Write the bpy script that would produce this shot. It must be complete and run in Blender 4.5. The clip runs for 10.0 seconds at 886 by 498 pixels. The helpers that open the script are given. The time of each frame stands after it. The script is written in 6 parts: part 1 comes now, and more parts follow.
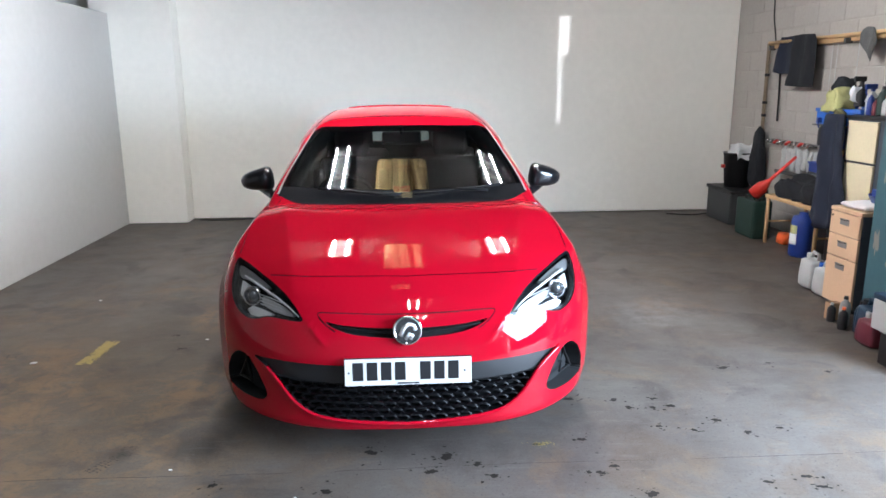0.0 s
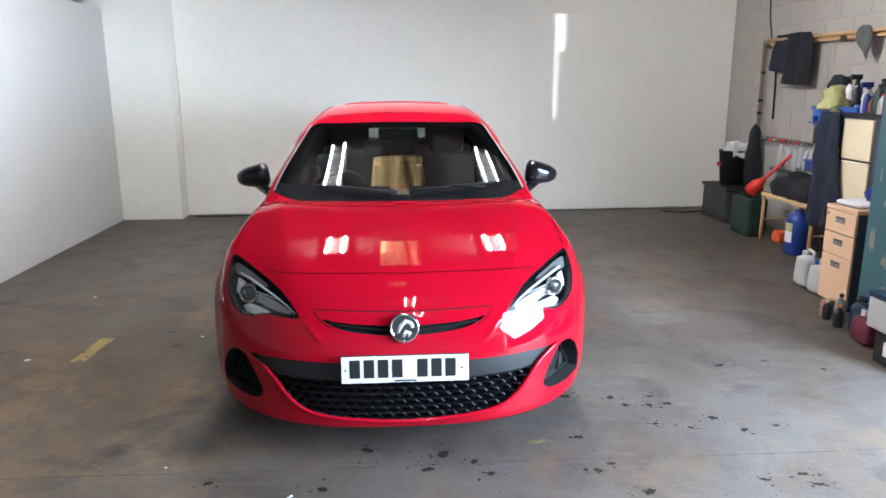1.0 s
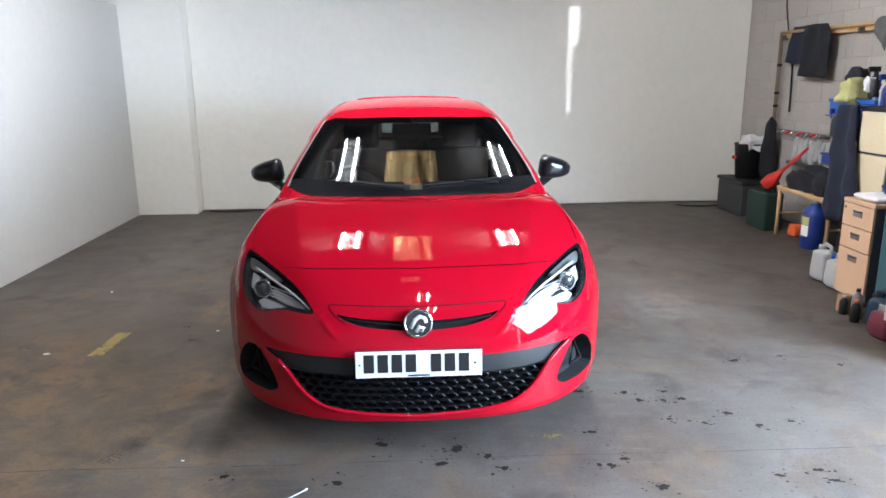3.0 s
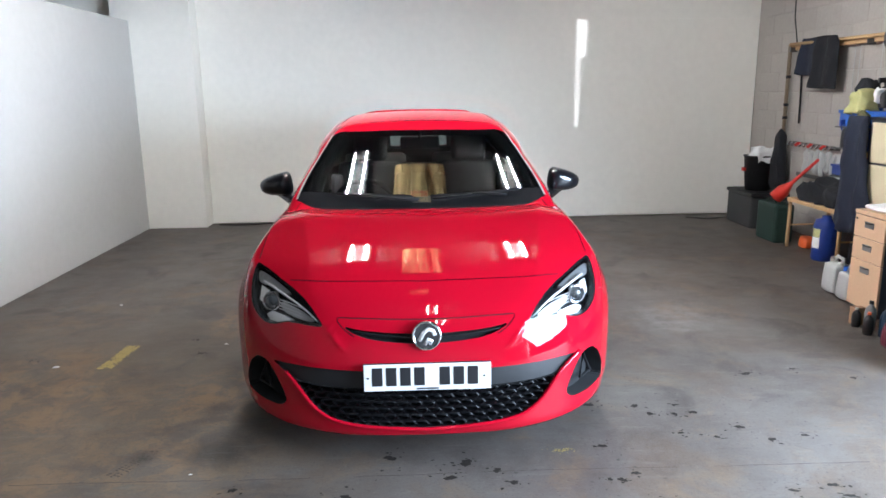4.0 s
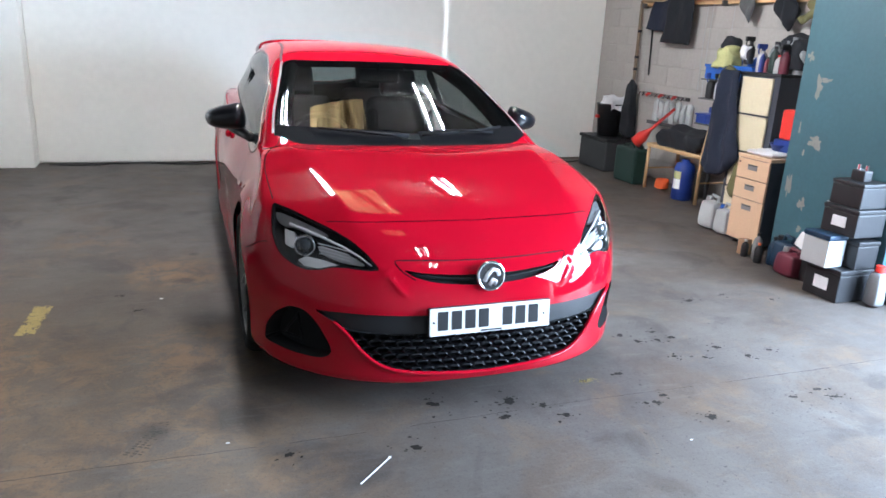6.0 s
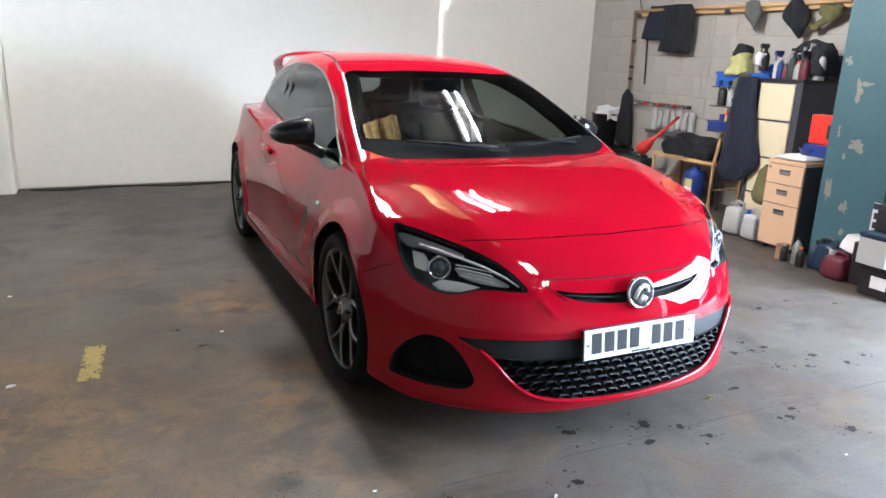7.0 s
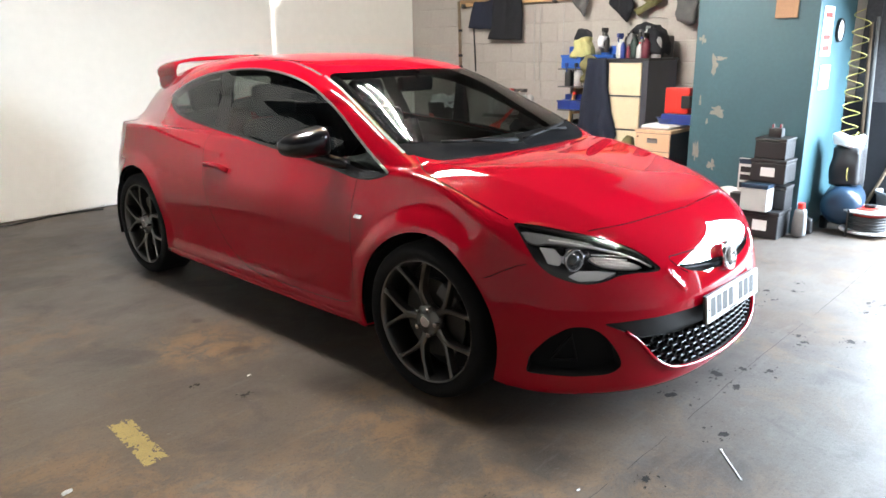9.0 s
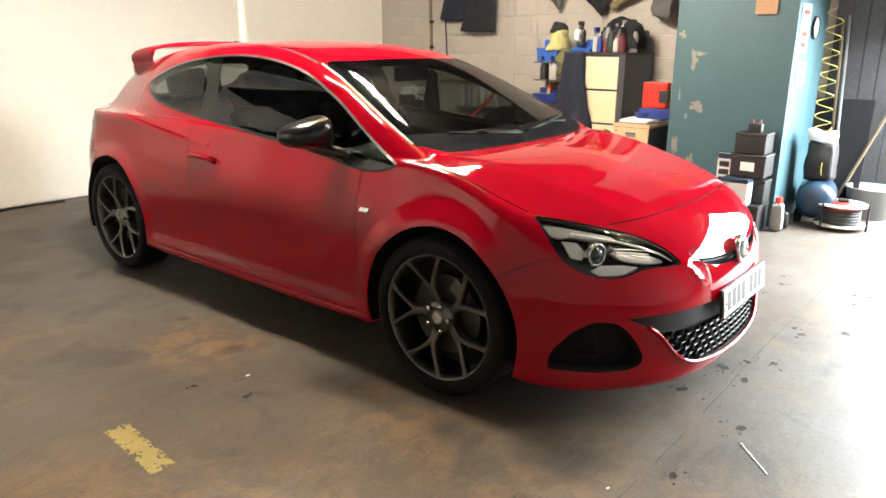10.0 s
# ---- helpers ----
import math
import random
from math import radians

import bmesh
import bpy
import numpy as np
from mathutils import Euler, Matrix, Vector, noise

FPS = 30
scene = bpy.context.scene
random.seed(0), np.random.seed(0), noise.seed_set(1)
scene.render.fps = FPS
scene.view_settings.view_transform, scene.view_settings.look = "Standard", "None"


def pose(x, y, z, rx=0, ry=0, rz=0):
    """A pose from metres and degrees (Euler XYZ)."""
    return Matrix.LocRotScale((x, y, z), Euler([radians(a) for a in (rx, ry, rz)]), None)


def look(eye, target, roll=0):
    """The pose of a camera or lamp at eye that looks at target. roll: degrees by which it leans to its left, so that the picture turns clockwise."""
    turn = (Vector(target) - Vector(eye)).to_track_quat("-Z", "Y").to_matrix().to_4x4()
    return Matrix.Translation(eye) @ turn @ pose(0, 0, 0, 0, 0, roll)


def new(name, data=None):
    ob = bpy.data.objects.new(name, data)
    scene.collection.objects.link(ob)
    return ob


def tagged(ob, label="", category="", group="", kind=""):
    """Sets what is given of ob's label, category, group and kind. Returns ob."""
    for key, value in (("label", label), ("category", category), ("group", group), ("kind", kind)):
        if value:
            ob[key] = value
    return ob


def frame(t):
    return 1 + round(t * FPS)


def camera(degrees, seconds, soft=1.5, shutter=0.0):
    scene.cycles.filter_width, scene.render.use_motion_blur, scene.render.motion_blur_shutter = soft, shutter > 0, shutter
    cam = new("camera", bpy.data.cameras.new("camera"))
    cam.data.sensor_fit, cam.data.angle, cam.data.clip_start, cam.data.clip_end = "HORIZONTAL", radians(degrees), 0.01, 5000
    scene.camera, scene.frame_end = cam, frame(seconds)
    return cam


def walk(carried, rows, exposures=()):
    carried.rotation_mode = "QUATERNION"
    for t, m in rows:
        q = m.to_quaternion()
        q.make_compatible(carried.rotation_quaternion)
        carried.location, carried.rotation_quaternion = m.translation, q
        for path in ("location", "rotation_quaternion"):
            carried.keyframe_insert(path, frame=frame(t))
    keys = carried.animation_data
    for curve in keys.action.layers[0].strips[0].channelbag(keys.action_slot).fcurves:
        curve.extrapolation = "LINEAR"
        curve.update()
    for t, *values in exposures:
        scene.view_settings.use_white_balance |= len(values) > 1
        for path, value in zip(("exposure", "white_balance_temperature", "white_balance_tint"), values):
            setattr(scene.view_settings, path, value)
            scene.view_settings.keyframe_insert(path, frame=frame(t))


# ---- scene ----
cam = camera(63.9, 10.0, soft=1.6)
PATH = [
    (0, (-0.021, -2.767, 1.591), (0.098, -0.822, 1.141), -0.4),
    (0.5, (-0.024, -2.759, 1.589), (0.098, -0.814, 1.138), -0.3),
    (1, (-0.03, -2.756, 1.589), (0.103, -0.814, 1.131), -0.2),
    (1.5, (-0.034, -2.762, 1.59), (0.069, -0.827, 1.093), -0.1),
    (2, (-0.031, -2.765, 1.593), (0.067, -0.826, 1.114), -0.5),
    (3.5, (-0.031, -2.758, 1.596), (0.061, -0.816, 1.126), -0.5),
    (4, (-0.03, -2.754, 1.591), (0.042, -0.804, 1.153), -0.8),
    (4.5, (-0.114, -2.722, 1.573), (0.117, -0.8, 1.072), 1.8),
    (5, (-0.44, -2.719, 1.566), (-0.079, -0.841, 0.98), -0.2),
    (6.5, (-1.44, -2.187, 1.472), (-0.655, -0.432, 0.922), 3.7),
    (7, (-1.754, -1.946, 1.439), (-0.917, -0.208, 0.91), 2.2),
    (7.5, (-2.059, -1.722, 1.447), (-1.172, -0.009, 0.919), 3.5),
    (8, (-2.435, -1.525, 1.457), (-1.361, 0.07, 0.908), 4.3),
    (8.5, (-2.632, -1.259, 1.448), (-1.451, 0.253, 0.884), 0.6),
    (9, (-2.85, -1.076, 1.441), (-1.45, 0.247, 0.902), -0.8),
    (9.5, (-2.95, -0.966, 1.438), (-1.513, 0.307, 0.879), 1.5),
    (10, (-2.957, -0.834, 1.423), (-1.471, 0.383, 0.866), 0.2),
]
EXPOSURE = [(0, 0.02, 5850, 10), (4.0, 0.0, 5850, 10), (5.0, 0.12, 5700, 10), (6.5, 0.22, 5600, 10), (7.0, 0.27, 5950, 10), (7.5, 0.28, 5700, 10), (8.5, 0.50, 6000, 10), (9.2, 0.52, 6750, 10), (9.6, 0.58, 7400, 10), (10, 0.60, 7700, 10)]
walk(cam, [(t, look(eye, target, roll)) for t, eye, target, roll in PATH], EXPOSURE)

# ---- light ----
world = bpy.data.worlds.new("sky")
scene.world = world
world.use_nodes = True
sky = world.node_tree.nodes.new("ShaderNodeTexSky")
sky.sky_type, sky.sun_disc = "NISHITA", False
SUN_WAY = Vector((-0.05, 1.0, -0.03)).normalized()
sky.sun_elevation = math.asin(-SUN_WAY.z)
sky.sun_rotation = math.atan2(-SUN_WAY.x, -SUN_WAY.y)
background = world.node_tree.nodes["Background"]
world.node_tree.links.new(sky.outputs[0], background.inputs[0])
background.inputs[1].default_value = 0.15
sun = new("sun", bpy.data.lights.new("sun", "SUN"))
sun.data.energy, sun.data.angle, sun.data.color = 3.0, radians(0.3), (1.0, 0.98, 0.96)
sun.matrix_world = look((9, -30, 9), Vector((9, -30, 9)) + SUN_WAY)
TUBE_POWER, DULL_TUBE_POWER, DOOR_POWER = 660.0, 205.0, 1750.0
LIGHTS = [(-0.67, 2.48, True), (0.98, 2.48, True), (0.12, -0.86, False), (0.30, -2.45, False)]
ROOFLIGHT_POWER = 4.0

# ---- materials ----
def material(name, color, rough=0.5, metal=0.0, coat=0.0, spec=0.5, bump=0.0, bump_scale=80.0, vary=0.0, vary_scale=3.0, alpha_glass=False, emit=0.0):
    """A principled material with colour varied at a broad and a fine scale, and fine relief."""
    m = bpy.data.materials.new(name)
    m.use_nodes = True
    n, l = m.node_tree.nodes, m.node_tree.links
    b = n["Principled BSDF"]
    b.inputs["Base Color"].default_value = (*color, 1)
    b.inputs["Roughness"].default_value = rough
    b.inputs["Metallic"].default_value = metal
    b.inputs["Coat Weight"].default_value = coat
    b.inputs["Specular IOR Level"].default_value = spec
    b.inputs["Coat Roughness"].default_value = 0.008
    if emit:
        b.inputs["Emission Color"].default_value = (*color, 1)
        b.inputs["Emission Strength"].default_value = emit
    if vary or bump:
        tc = n.new("ShaderNodeTexCoord")
    if vary:
        broad, fine, mix, ramp = n.new("ShaderNodeTexNoise"), n.new("ShaderNodeTexNoise"), n.new("ShaderNodeMath"), n.new("ShaderNodeMix")
        broad.inputs["Scale"].default_value, fine.inputs["Scale"].default_value = vary_scale, vary_scale * 14
        broad.inputs["Detail"].default_value = fine.inputs["Detail"].default_value = 6
        mix.operation = "MULTIPLY"
        l.new(tc.outputs["Object"], broad.inputs["Vector"]), l.new(tc.outputs["Object"], fine.inputs["Vector"])
        l.new(broad.outputs[0], mix.inputs[0]), l.new(fine.outputs[0], mix.inputs[1])
        ramp.data_type = "RGBA"
        ramp.inputs[6].default_value = (*[c * (1 - vary) for c in color], 1)
        ramp.inputs[7].default_value = (*[min(1, c * (1 + vary)) for c in color], 1)
        scale = n.new("ShaderNodeMath")
        scale.operation, scale.inputs[1].default_value, scale.use_clamp = "MULTIPLY", 2.0, True
        l.new(mix.outputs[0], scale.inputs[0]), l.new(scale.outputs[0], ramp.inputs[0])
        l.new(ramp.outputs[2], b.inputs["Base Color"])
    if bump:
        grain, relief = n.new("ShaderNodeTexNoise"), n.new("ShaderNodeBump")
        grain.inputs["Scale"].default_value, grain.inputs["Detail"].default_value = bump_scale, 5
        relief.inputs["Strength"].default_value, relief.inputs["Distance"].default_value = bump, 0.01
        l.new(tc.outputs["Object"], grain.inputs["Vector"])
        l.new(grain.outputs[0], relief.inputs["Height"]), l.new(relief.outputs[0], b.inputs["Normal"])
    return m


def glass_material(name, tint, rough=0.0, clear=0.8, gloss=0.06):
    """A thin pane: part clear, part mirror by the angle."""
    m = bpy.data.materials.new(name)
    m.use_nodes = True
    n, l = m.node_tree.nodes, m.node_tree.links
    n.remove(n["Principled BSDF"])
    see, shine, mix, fres = n.new("ShaderNodeBsdfTransparent"), n.new("ShaderNodeBsdfGlossy"), n.new("ShaderNodeMixShader"), n.new("ShaderNodeMath")
    slant, steep = n.new("ShaderNodeLayerWeight"), n.new("ShaderNodeMath")
    steep.operation, steep.inputs[1].default_value = "POWER", 5.0
    fres.operation, fres.inputs[1].default_value, fres.inputs[2].default_value = "MULTIPLY_ADD", 1 - gloss, gloss
    slant.inputs["Blend"].default_value = 0.5
    l.new(slant.outputs["Facing"], steep.inputs[0]), l.new(steep.outputs[0], fres.inputs[0])
    see.inputs[0].default_value = (*[c * clear for c in tint], 1)
    shine.inputs["Roughness"].default_value = rough
    l.new(fres.outputs[0], mix.inputs[0]), l.new(see.outputs[0], mix.inputs[1]), l.new(shine.outputs[0], mix.inputs[2])
    l.new(mix.outputs[0], n["Material Output"].inputs[0])
    return m


RED = material("red_paint", (0.345, 0.002, 0.013), 0.5, 0.0, 1.0, 0.0)
WIPER = material("wiper_rubber", (0.006, 0.006, 0.007), 0.6, spec=0.15)
COWL = material("scuttle_plastic", (0.006, 0.006, 0.007), 0.8, spec=0.03)
RED.node_tree.nodes["Principled BSDF"].inputs["Coat IOR"].default_value = 1.40
BLACK_GLOSS = material("black_gloss_paint", (0.006, 0.006, 0.008), 0.3, 0, 1.0, 0.1)
BLACK_PLASTIC = material("black_plastic", (0.011, 0.011, 0.0125), 0.5, bump=0.15, bump_scale=900)
DARK = material("dark_void", (0.004, 0.004, 0.005), 0.9)
RUBBER = material("tyre_rubber", (0.0045, 0.0045, 0.005), 0.8, spec=0.25, bump=0.2, bump_scale=300)
GUNMETAL = material("gunmetal_wheel_paint", (0.165, 0.160, 0.152), 0.30, 0.9)
CHROME = material("chrome", (0.8, 0.8, 0.82), 0.08, 1.0)
SATIN = material("satin_aluminium", (0.45, 0.44, 0.43), 0.36, 1.0)
BEZEL = material("lamp_bezel_silver", (0.34, 0.335, 0.33), 0.30, 0.5, bump=0.6, bump_scale=60)
TRIM_GREY = material("grey_trim", (0.20, 0.20, 0.20), 0.45)
STEEL = material("brake_disc_steel", (0.09, 0.087, 0.084), 0.45, 1.0, vary=0.2, vary_scale=9)
SCREEN_GLASS = glass_material("windscreen_glass", (0.80, 0.90, 0.90), 0, 0.60)
TINT_GLASS = glass_material("side_window_glass", (0.76, 0.82, 0.78), 0, 0.52)
LAMP_GLASS = glass_material("clear_lamp_cover", (0.95, 0.96, 0.97), 0, 0.95, 0.035)
WHITE_WALL = material("white_emulsion_on_board", (0.85, 0.83, 0.775), 0.62, bump=0.05, bump_scale=40, vary=0.05, vary_scale=0.9)
# the back wall's white, with the partition's weaker light put into the colour
PARTITION = material("shaded_white_emulsion", (0.49, 0.485, 0.475), 0.7, bump=0.05, bump_scale=40, vary=0.05, vary_scale=0.9)
BLOCK_PAINT = material("painted_block", (0.39, 0.36, 0.33), 0.75, bump=0.22, bump_scale=60, vary=0.10, vary_scale=2.2)
DARK_CEILING = material("dark_roof_sheet", (0.055, 0.053, 0.05), 0.8, bump=0.2, bump_scale=20, vary=0.3, vary_scale=1.0)
GREY_WALL = material("bare_grey_render", (0.36, 0.345, 0.33), 0.85, bump=0.4, bump_scale=40, vary=0.2, vary_scale=1.5)
TEAL = material("teal_gloss_on_plywood", (0.042, 0.105, 0.128), 0.5, bump=0.08, bump_scale=15, vary=0.12, vary_scale=2.5)
OLD_WOOD = material("weathered_pole_wood", (0.17, 0.125, 0.085), 0.8, bump=0.3, bump_scale=50, vary=0.3, vary_scale=6)
PINE = material("sawn_pine", (0.55, 0.36, 0.18), 0.6, bump=0.2, bump_scale=60, vary=0.2, vary_scale=6)
TAIL_RED = material("tail_lamp_red", (0.16, 0.004, 0.006), 0.1, 0, 1.0)
DASH = material("grained_dashboard", (0.016, 0.016, 0.016), 0.7, spec=0.3, bump=0.3, bump_scale=260)
INTERIOR = material("black_upholstery", (0.0032, 0.0034, 0.0038), 0.9, spec=0.02, bump=0.3, bump_scale=200)
WHITE_PLATE = material("white_reflective_plate", (0.64, 0.64, 0.63), 0.35)
INK = material("black_print", (0.01, 0.01, 0.012), 0.5)
LENS = material("projector_lens", (0.07, 0.075, 0.08), 0.02, 0.5, 1.0)
REFLECTOR = material("lamp_reflector", (0.86, 0.86, 0.87), 0.25, 0.45, bump=0.5, bump_scale=50)
LAMP_BOWL = material("lamp_bowl_grey", (0.22, 0.22, 0.225), 0.3, 0.5, bump=0.5, bump_scale=45)
LAMP_BLACK = material("lamp_housing_black", (0.010, 0.010, 0.012), 0.25)
BLACK_GRILLE = material("gloss_black_grille", (0.004, 0.004, 0.005), 0.38, spec=0.14)
INTAKE = material("intake_plastic", (0.006, 0.006, 0.007), 0.55, spec=0.2, bump=0.1, bump_scale=500)
EMBLEM_DARK = material("emblem_dark_chrome", (0.18, 0.18, 0.19), 0.15, 1.0)
GREY_METAL = material("cast_grey_metal", (0.12, 0.12, 0.12), 0.5, 0.7)


def floor_material():
    """Worn concrete: grey cement, rusty-brown stains, dark drips and fine grain."""
    m = bpy.data.materials.new("stained_concrete")
    m.use_nodes = True
    n, l = m.node_tree.nodes, m.node_tree.links
    b = n["Principled BSDF"]
    tc = n.new("ShaderNodeTexCoord")

    def noise_at(scale, detail=8, rough=0.6, warp=0.0):
        t = n.new("ShaderNodeTexNoise")
        t.inputs["Scale"].default_value, t.inputs["Detail"].default_value, t.inputs["Roughness"].default_value, t.inputs["Distortion"].default_value = scale, detail, rough, warp
        l.new(tc.outputs["Object"], t.inputs["Vector"])
        return t.outputs[0]

    def ramp(value, lo, hi):
        r = n.new("ShaderNodeMapRange")
        r.inputs[1].default_value, r.inputs[2].default_value = lo, hi
        l.new(value, r.inputs[0])
        return r.outputs[0]

    def mixed(factor, a, c):
        x = n.new("ShaderNodeMix")
        x.data_type = "RGBA"
        l.new(factor, x.inputs[0])
        for socket, v in ((x.inputs[6], a), (x.inputs[7], c)):
            if isinstance(v, tuple):
                socket.default_value = (*v, 1)
            else:
                l.new(v, socket)
        return x.outputs[2]

    def times(a, c):
        x = n.new("ShaderNodeMath")
        x.operation = "MULTIPLY"
        l.new(a, x.inputs[0])
        if isinstance(c, float):
            x.inputs[1].default_value = c
        else:
            l.new(c, x.inputs[1])
        return x.outputs[0]

    def near(x, y, reach):
        """1 at a place on the floor, fading to 0 at its ragged reach."""
        d, sway = n.new("ShaderNodeVectorMath"), n.new("ShaderNodeMath")
        d.operation, d.inputs[1].default_value = "DISTANCE", (x, y, 0.0)
        l.new(tc.outputs["Object"], d.inputs[0])
        sway.operation, sway.inputs[1].default_value = "MULTIPLY_ADD", 1.3 * reach
        l.new(noise_at(2.2 / reach**0.6, 9, 0.68, 0.4), sway.inputs[0]), l.new(d.outputs["Value"], sway.inputs[2])
        return ramp(sway.outputs[0], 1.70 * reach, 1.0 * reach)

    base = mixed(ramp(noise_at(0.9, 6, 0.6, 0.4), 0.38, 0.64), (0.066, 0.053, 0.045), (0.112, 0.098, 0.087))
    base = mixed(times(ramp(noise_at(7.0, 10, 0.72, 0.3), 0.42, 0.66), 0.5), base, (0.106, 0.093, 0.084))
    base = mixed(times(ramp(noise_at(1.6, 9, 0.65, 0.8), 0.50, 0.62), 0.6), base, (0.080, 0.053, 0.034))
    # a broad browner area left of the car, with a ragged edge
    brown_area = near(-2.1, 0.6, 1.9)
    base = mixed(times(brown_area, 0.72), base, (0.088, 0.058, 0.033))
    # cement worn down to its ochre sand, with darker and grey islands in it
    sand = ramp(noise_at(5.5, 10, 0.75, 0.5), 0.44, 0.57)
    for x, y, reach, much in ((-1.27, 2.15, 0.36, 0.75), (-1.12, 1.95, 0.20, 0.6), (-1.15, 0.85, 0.42, 0.7), (-2.25, 1.30, 0.50, 0.55), (-1.95, 0.75, 0.60, 0.6), (-1.75, 2.85, 0.35, 0.4), (-2.6, 2.3, 0.5, 0.35), (1.9, 2.1, 0.3, 0.3), (-1.2, 0.25, 0.45, 0.55), (-0.80, -0.25, 0.40, 0.4), (-1.7, -0.1, 0.5, 0.5)):
        base = mixed(times(times(near(x, y, reach), sand), much), base, (0.216, 0.120, 0.051))
    base = mixed(times(ramp(noise_at(2.6, 10, 0.72, 0.5), 0.53, 0.66), 0.5), base, (0.152, 0.098, 0.054))
    base = mixed(times(ramp(noise_at(2.3, 8, 0.6, 0.6), 0.46, 0.35), 0.72), base, (0.042, 0.034, 0.030))
    for x, y, reach in ((-1.09, 2.49, 0.045), (-1.15, 1.94, 0.075), (-1.06, 0.70, 0.10), (-0.95, 0.25, 0.22), (-1.30, 0.20, 0.09)):
        base = mixed(times(near(x, y, reach), 0.75), base, (0.024, 0.018, 0.014))
    # a pale scraped place on the open floor
    base = mixed(times(times(near(1.75, 1.95, 0.42), ramp(noise_at(9.0, 9, 0.7), 0.40, 0.62)), 0.6), base, (0.180, 0.172, 0.164))
    warp = n.new("ShaderNodeVectorMath")
    warp.operation = "MULTIPLY_ADD"
    wob = n.new("ShaderNodeTexNoise")
    wob.inputs["Scale"].default_value, wob.inputs["Detail"].default_value = 60, 4
    l.new(tc.outputs["Object"], wob.inputs["Vector"])
    l.new(wob.outputs[1], warp.inputs[0])
    warp.inputs[1].default_value = (0.03, 0.03, 0.0)
    l.new(tc.outputs["Object"], warp.inputs[2])
    wet = near(1.1, 0.0, 1.7)
    for density, size, lo, hi in ((13.0, 0.17, 0.50, 0.54), (30.0, 0.22, 0.47, 0.53)):
        cells, pick, gap = n.new("ShaderNodeTexVoronoi"), n.new("ShaderNodeSeparateColor"), n.new("ShaderNodeMath")
        cells.voronoi_dimensions = "2D"
        cells.inputs["Scale"].default_value = density
        l.new(warp.outputs[0], cells.inputs["Vector"])
        l.new(cells.outputs["Color"], pick.inputs[0])
        gap.operation = "SUBTRACT"
        reach = times(ramp(pick.outputs[0], 0.72, 1.1), size)
        l.new(reach, gap.inputs[0]), l.new(cells.outputs["Distance"], gap.inputs[1])
        drips = times(times(ramp(gap.outputs[0], 0.0, 0.03), ramp(noise_at(1.9, 3), lo, hi)), wet)
        base = mixed(times(drips, 0.85), base, (0.022, 0.018, 0.016))
    scuff = n.new("ShaderNodeMapping")
    scuff.inputs["Rotation"].default_value, scuff.inputs["Scale"].default_value = (0, 0, 0.5), (1.4, 9.0, 1)
    l.new(tc.outputs["Object"], scuff.inputs["Vector"])
    streak = n.new("ShaderNodeTexNoise")
    streak.inputs["Scale"].default_value, streak.inputs["Detail"].default_value, streak.inputs["Roughness"].default_value = 2.0, 9, 0.7
    l.new(scuff.outputs[0], streak.inputs["Vector"])
    base = mixed(times(ramp(streak.outputs[0], 0.55, 0.72), 0.40), base, (0.152, 0.140, 0.126))
    base = mixed(times(ramp(streak.outputs[0], 0.42, 0.28), 0.5), base, (0.036, 0.030, 0.024))
    grain = noise_at(160, 3)
    base = mixed(times(ramp(grain, 0.35, 0.75), 0.30), base, (0.136, 0.128, 0.120))
    base = mixed(times(ramp(noise_at(70, 6, 0.7), 0.46, 0.34), 0.45), base, (0.032, 0.027, 0.023))
    base = mixed(times(ramp(noise_at(38, 8, 0.7), 0.60, 0.70), 0.40), base, (0.184, 0.168, 0.152))
    b.inputs["Specular IOR Level"].default_value = 0.32
    l.new(base, b.inputs["Base Color"])
    r = n.new("ShaderNodeMapRange")
    r.inputs[3].default_value, r.inputs[4].default_value = 0.40, 0.70
    l.new(noise_at(4.0), r.inputs[0])
    l.new(r.outputs[0], b.inputs["Roughness"])
    relief = n.new("ShaderNodeBump")
    relief.inputs["Strength"].default_value, relief.inputs["Distance"].default_value = 0.25, 0.004
    l.new(noise_at(45, 8), relief.inputs["Height"])
    l.new(relief.outputs[0], b.inputs["Normal"])
    return m


CONCRETE = floor_material()
JOINT_DIRT = material("dirt_in_joint", (0.045, 0.039, 0.034), 0.9, vary=0.4, vary_scale=9)


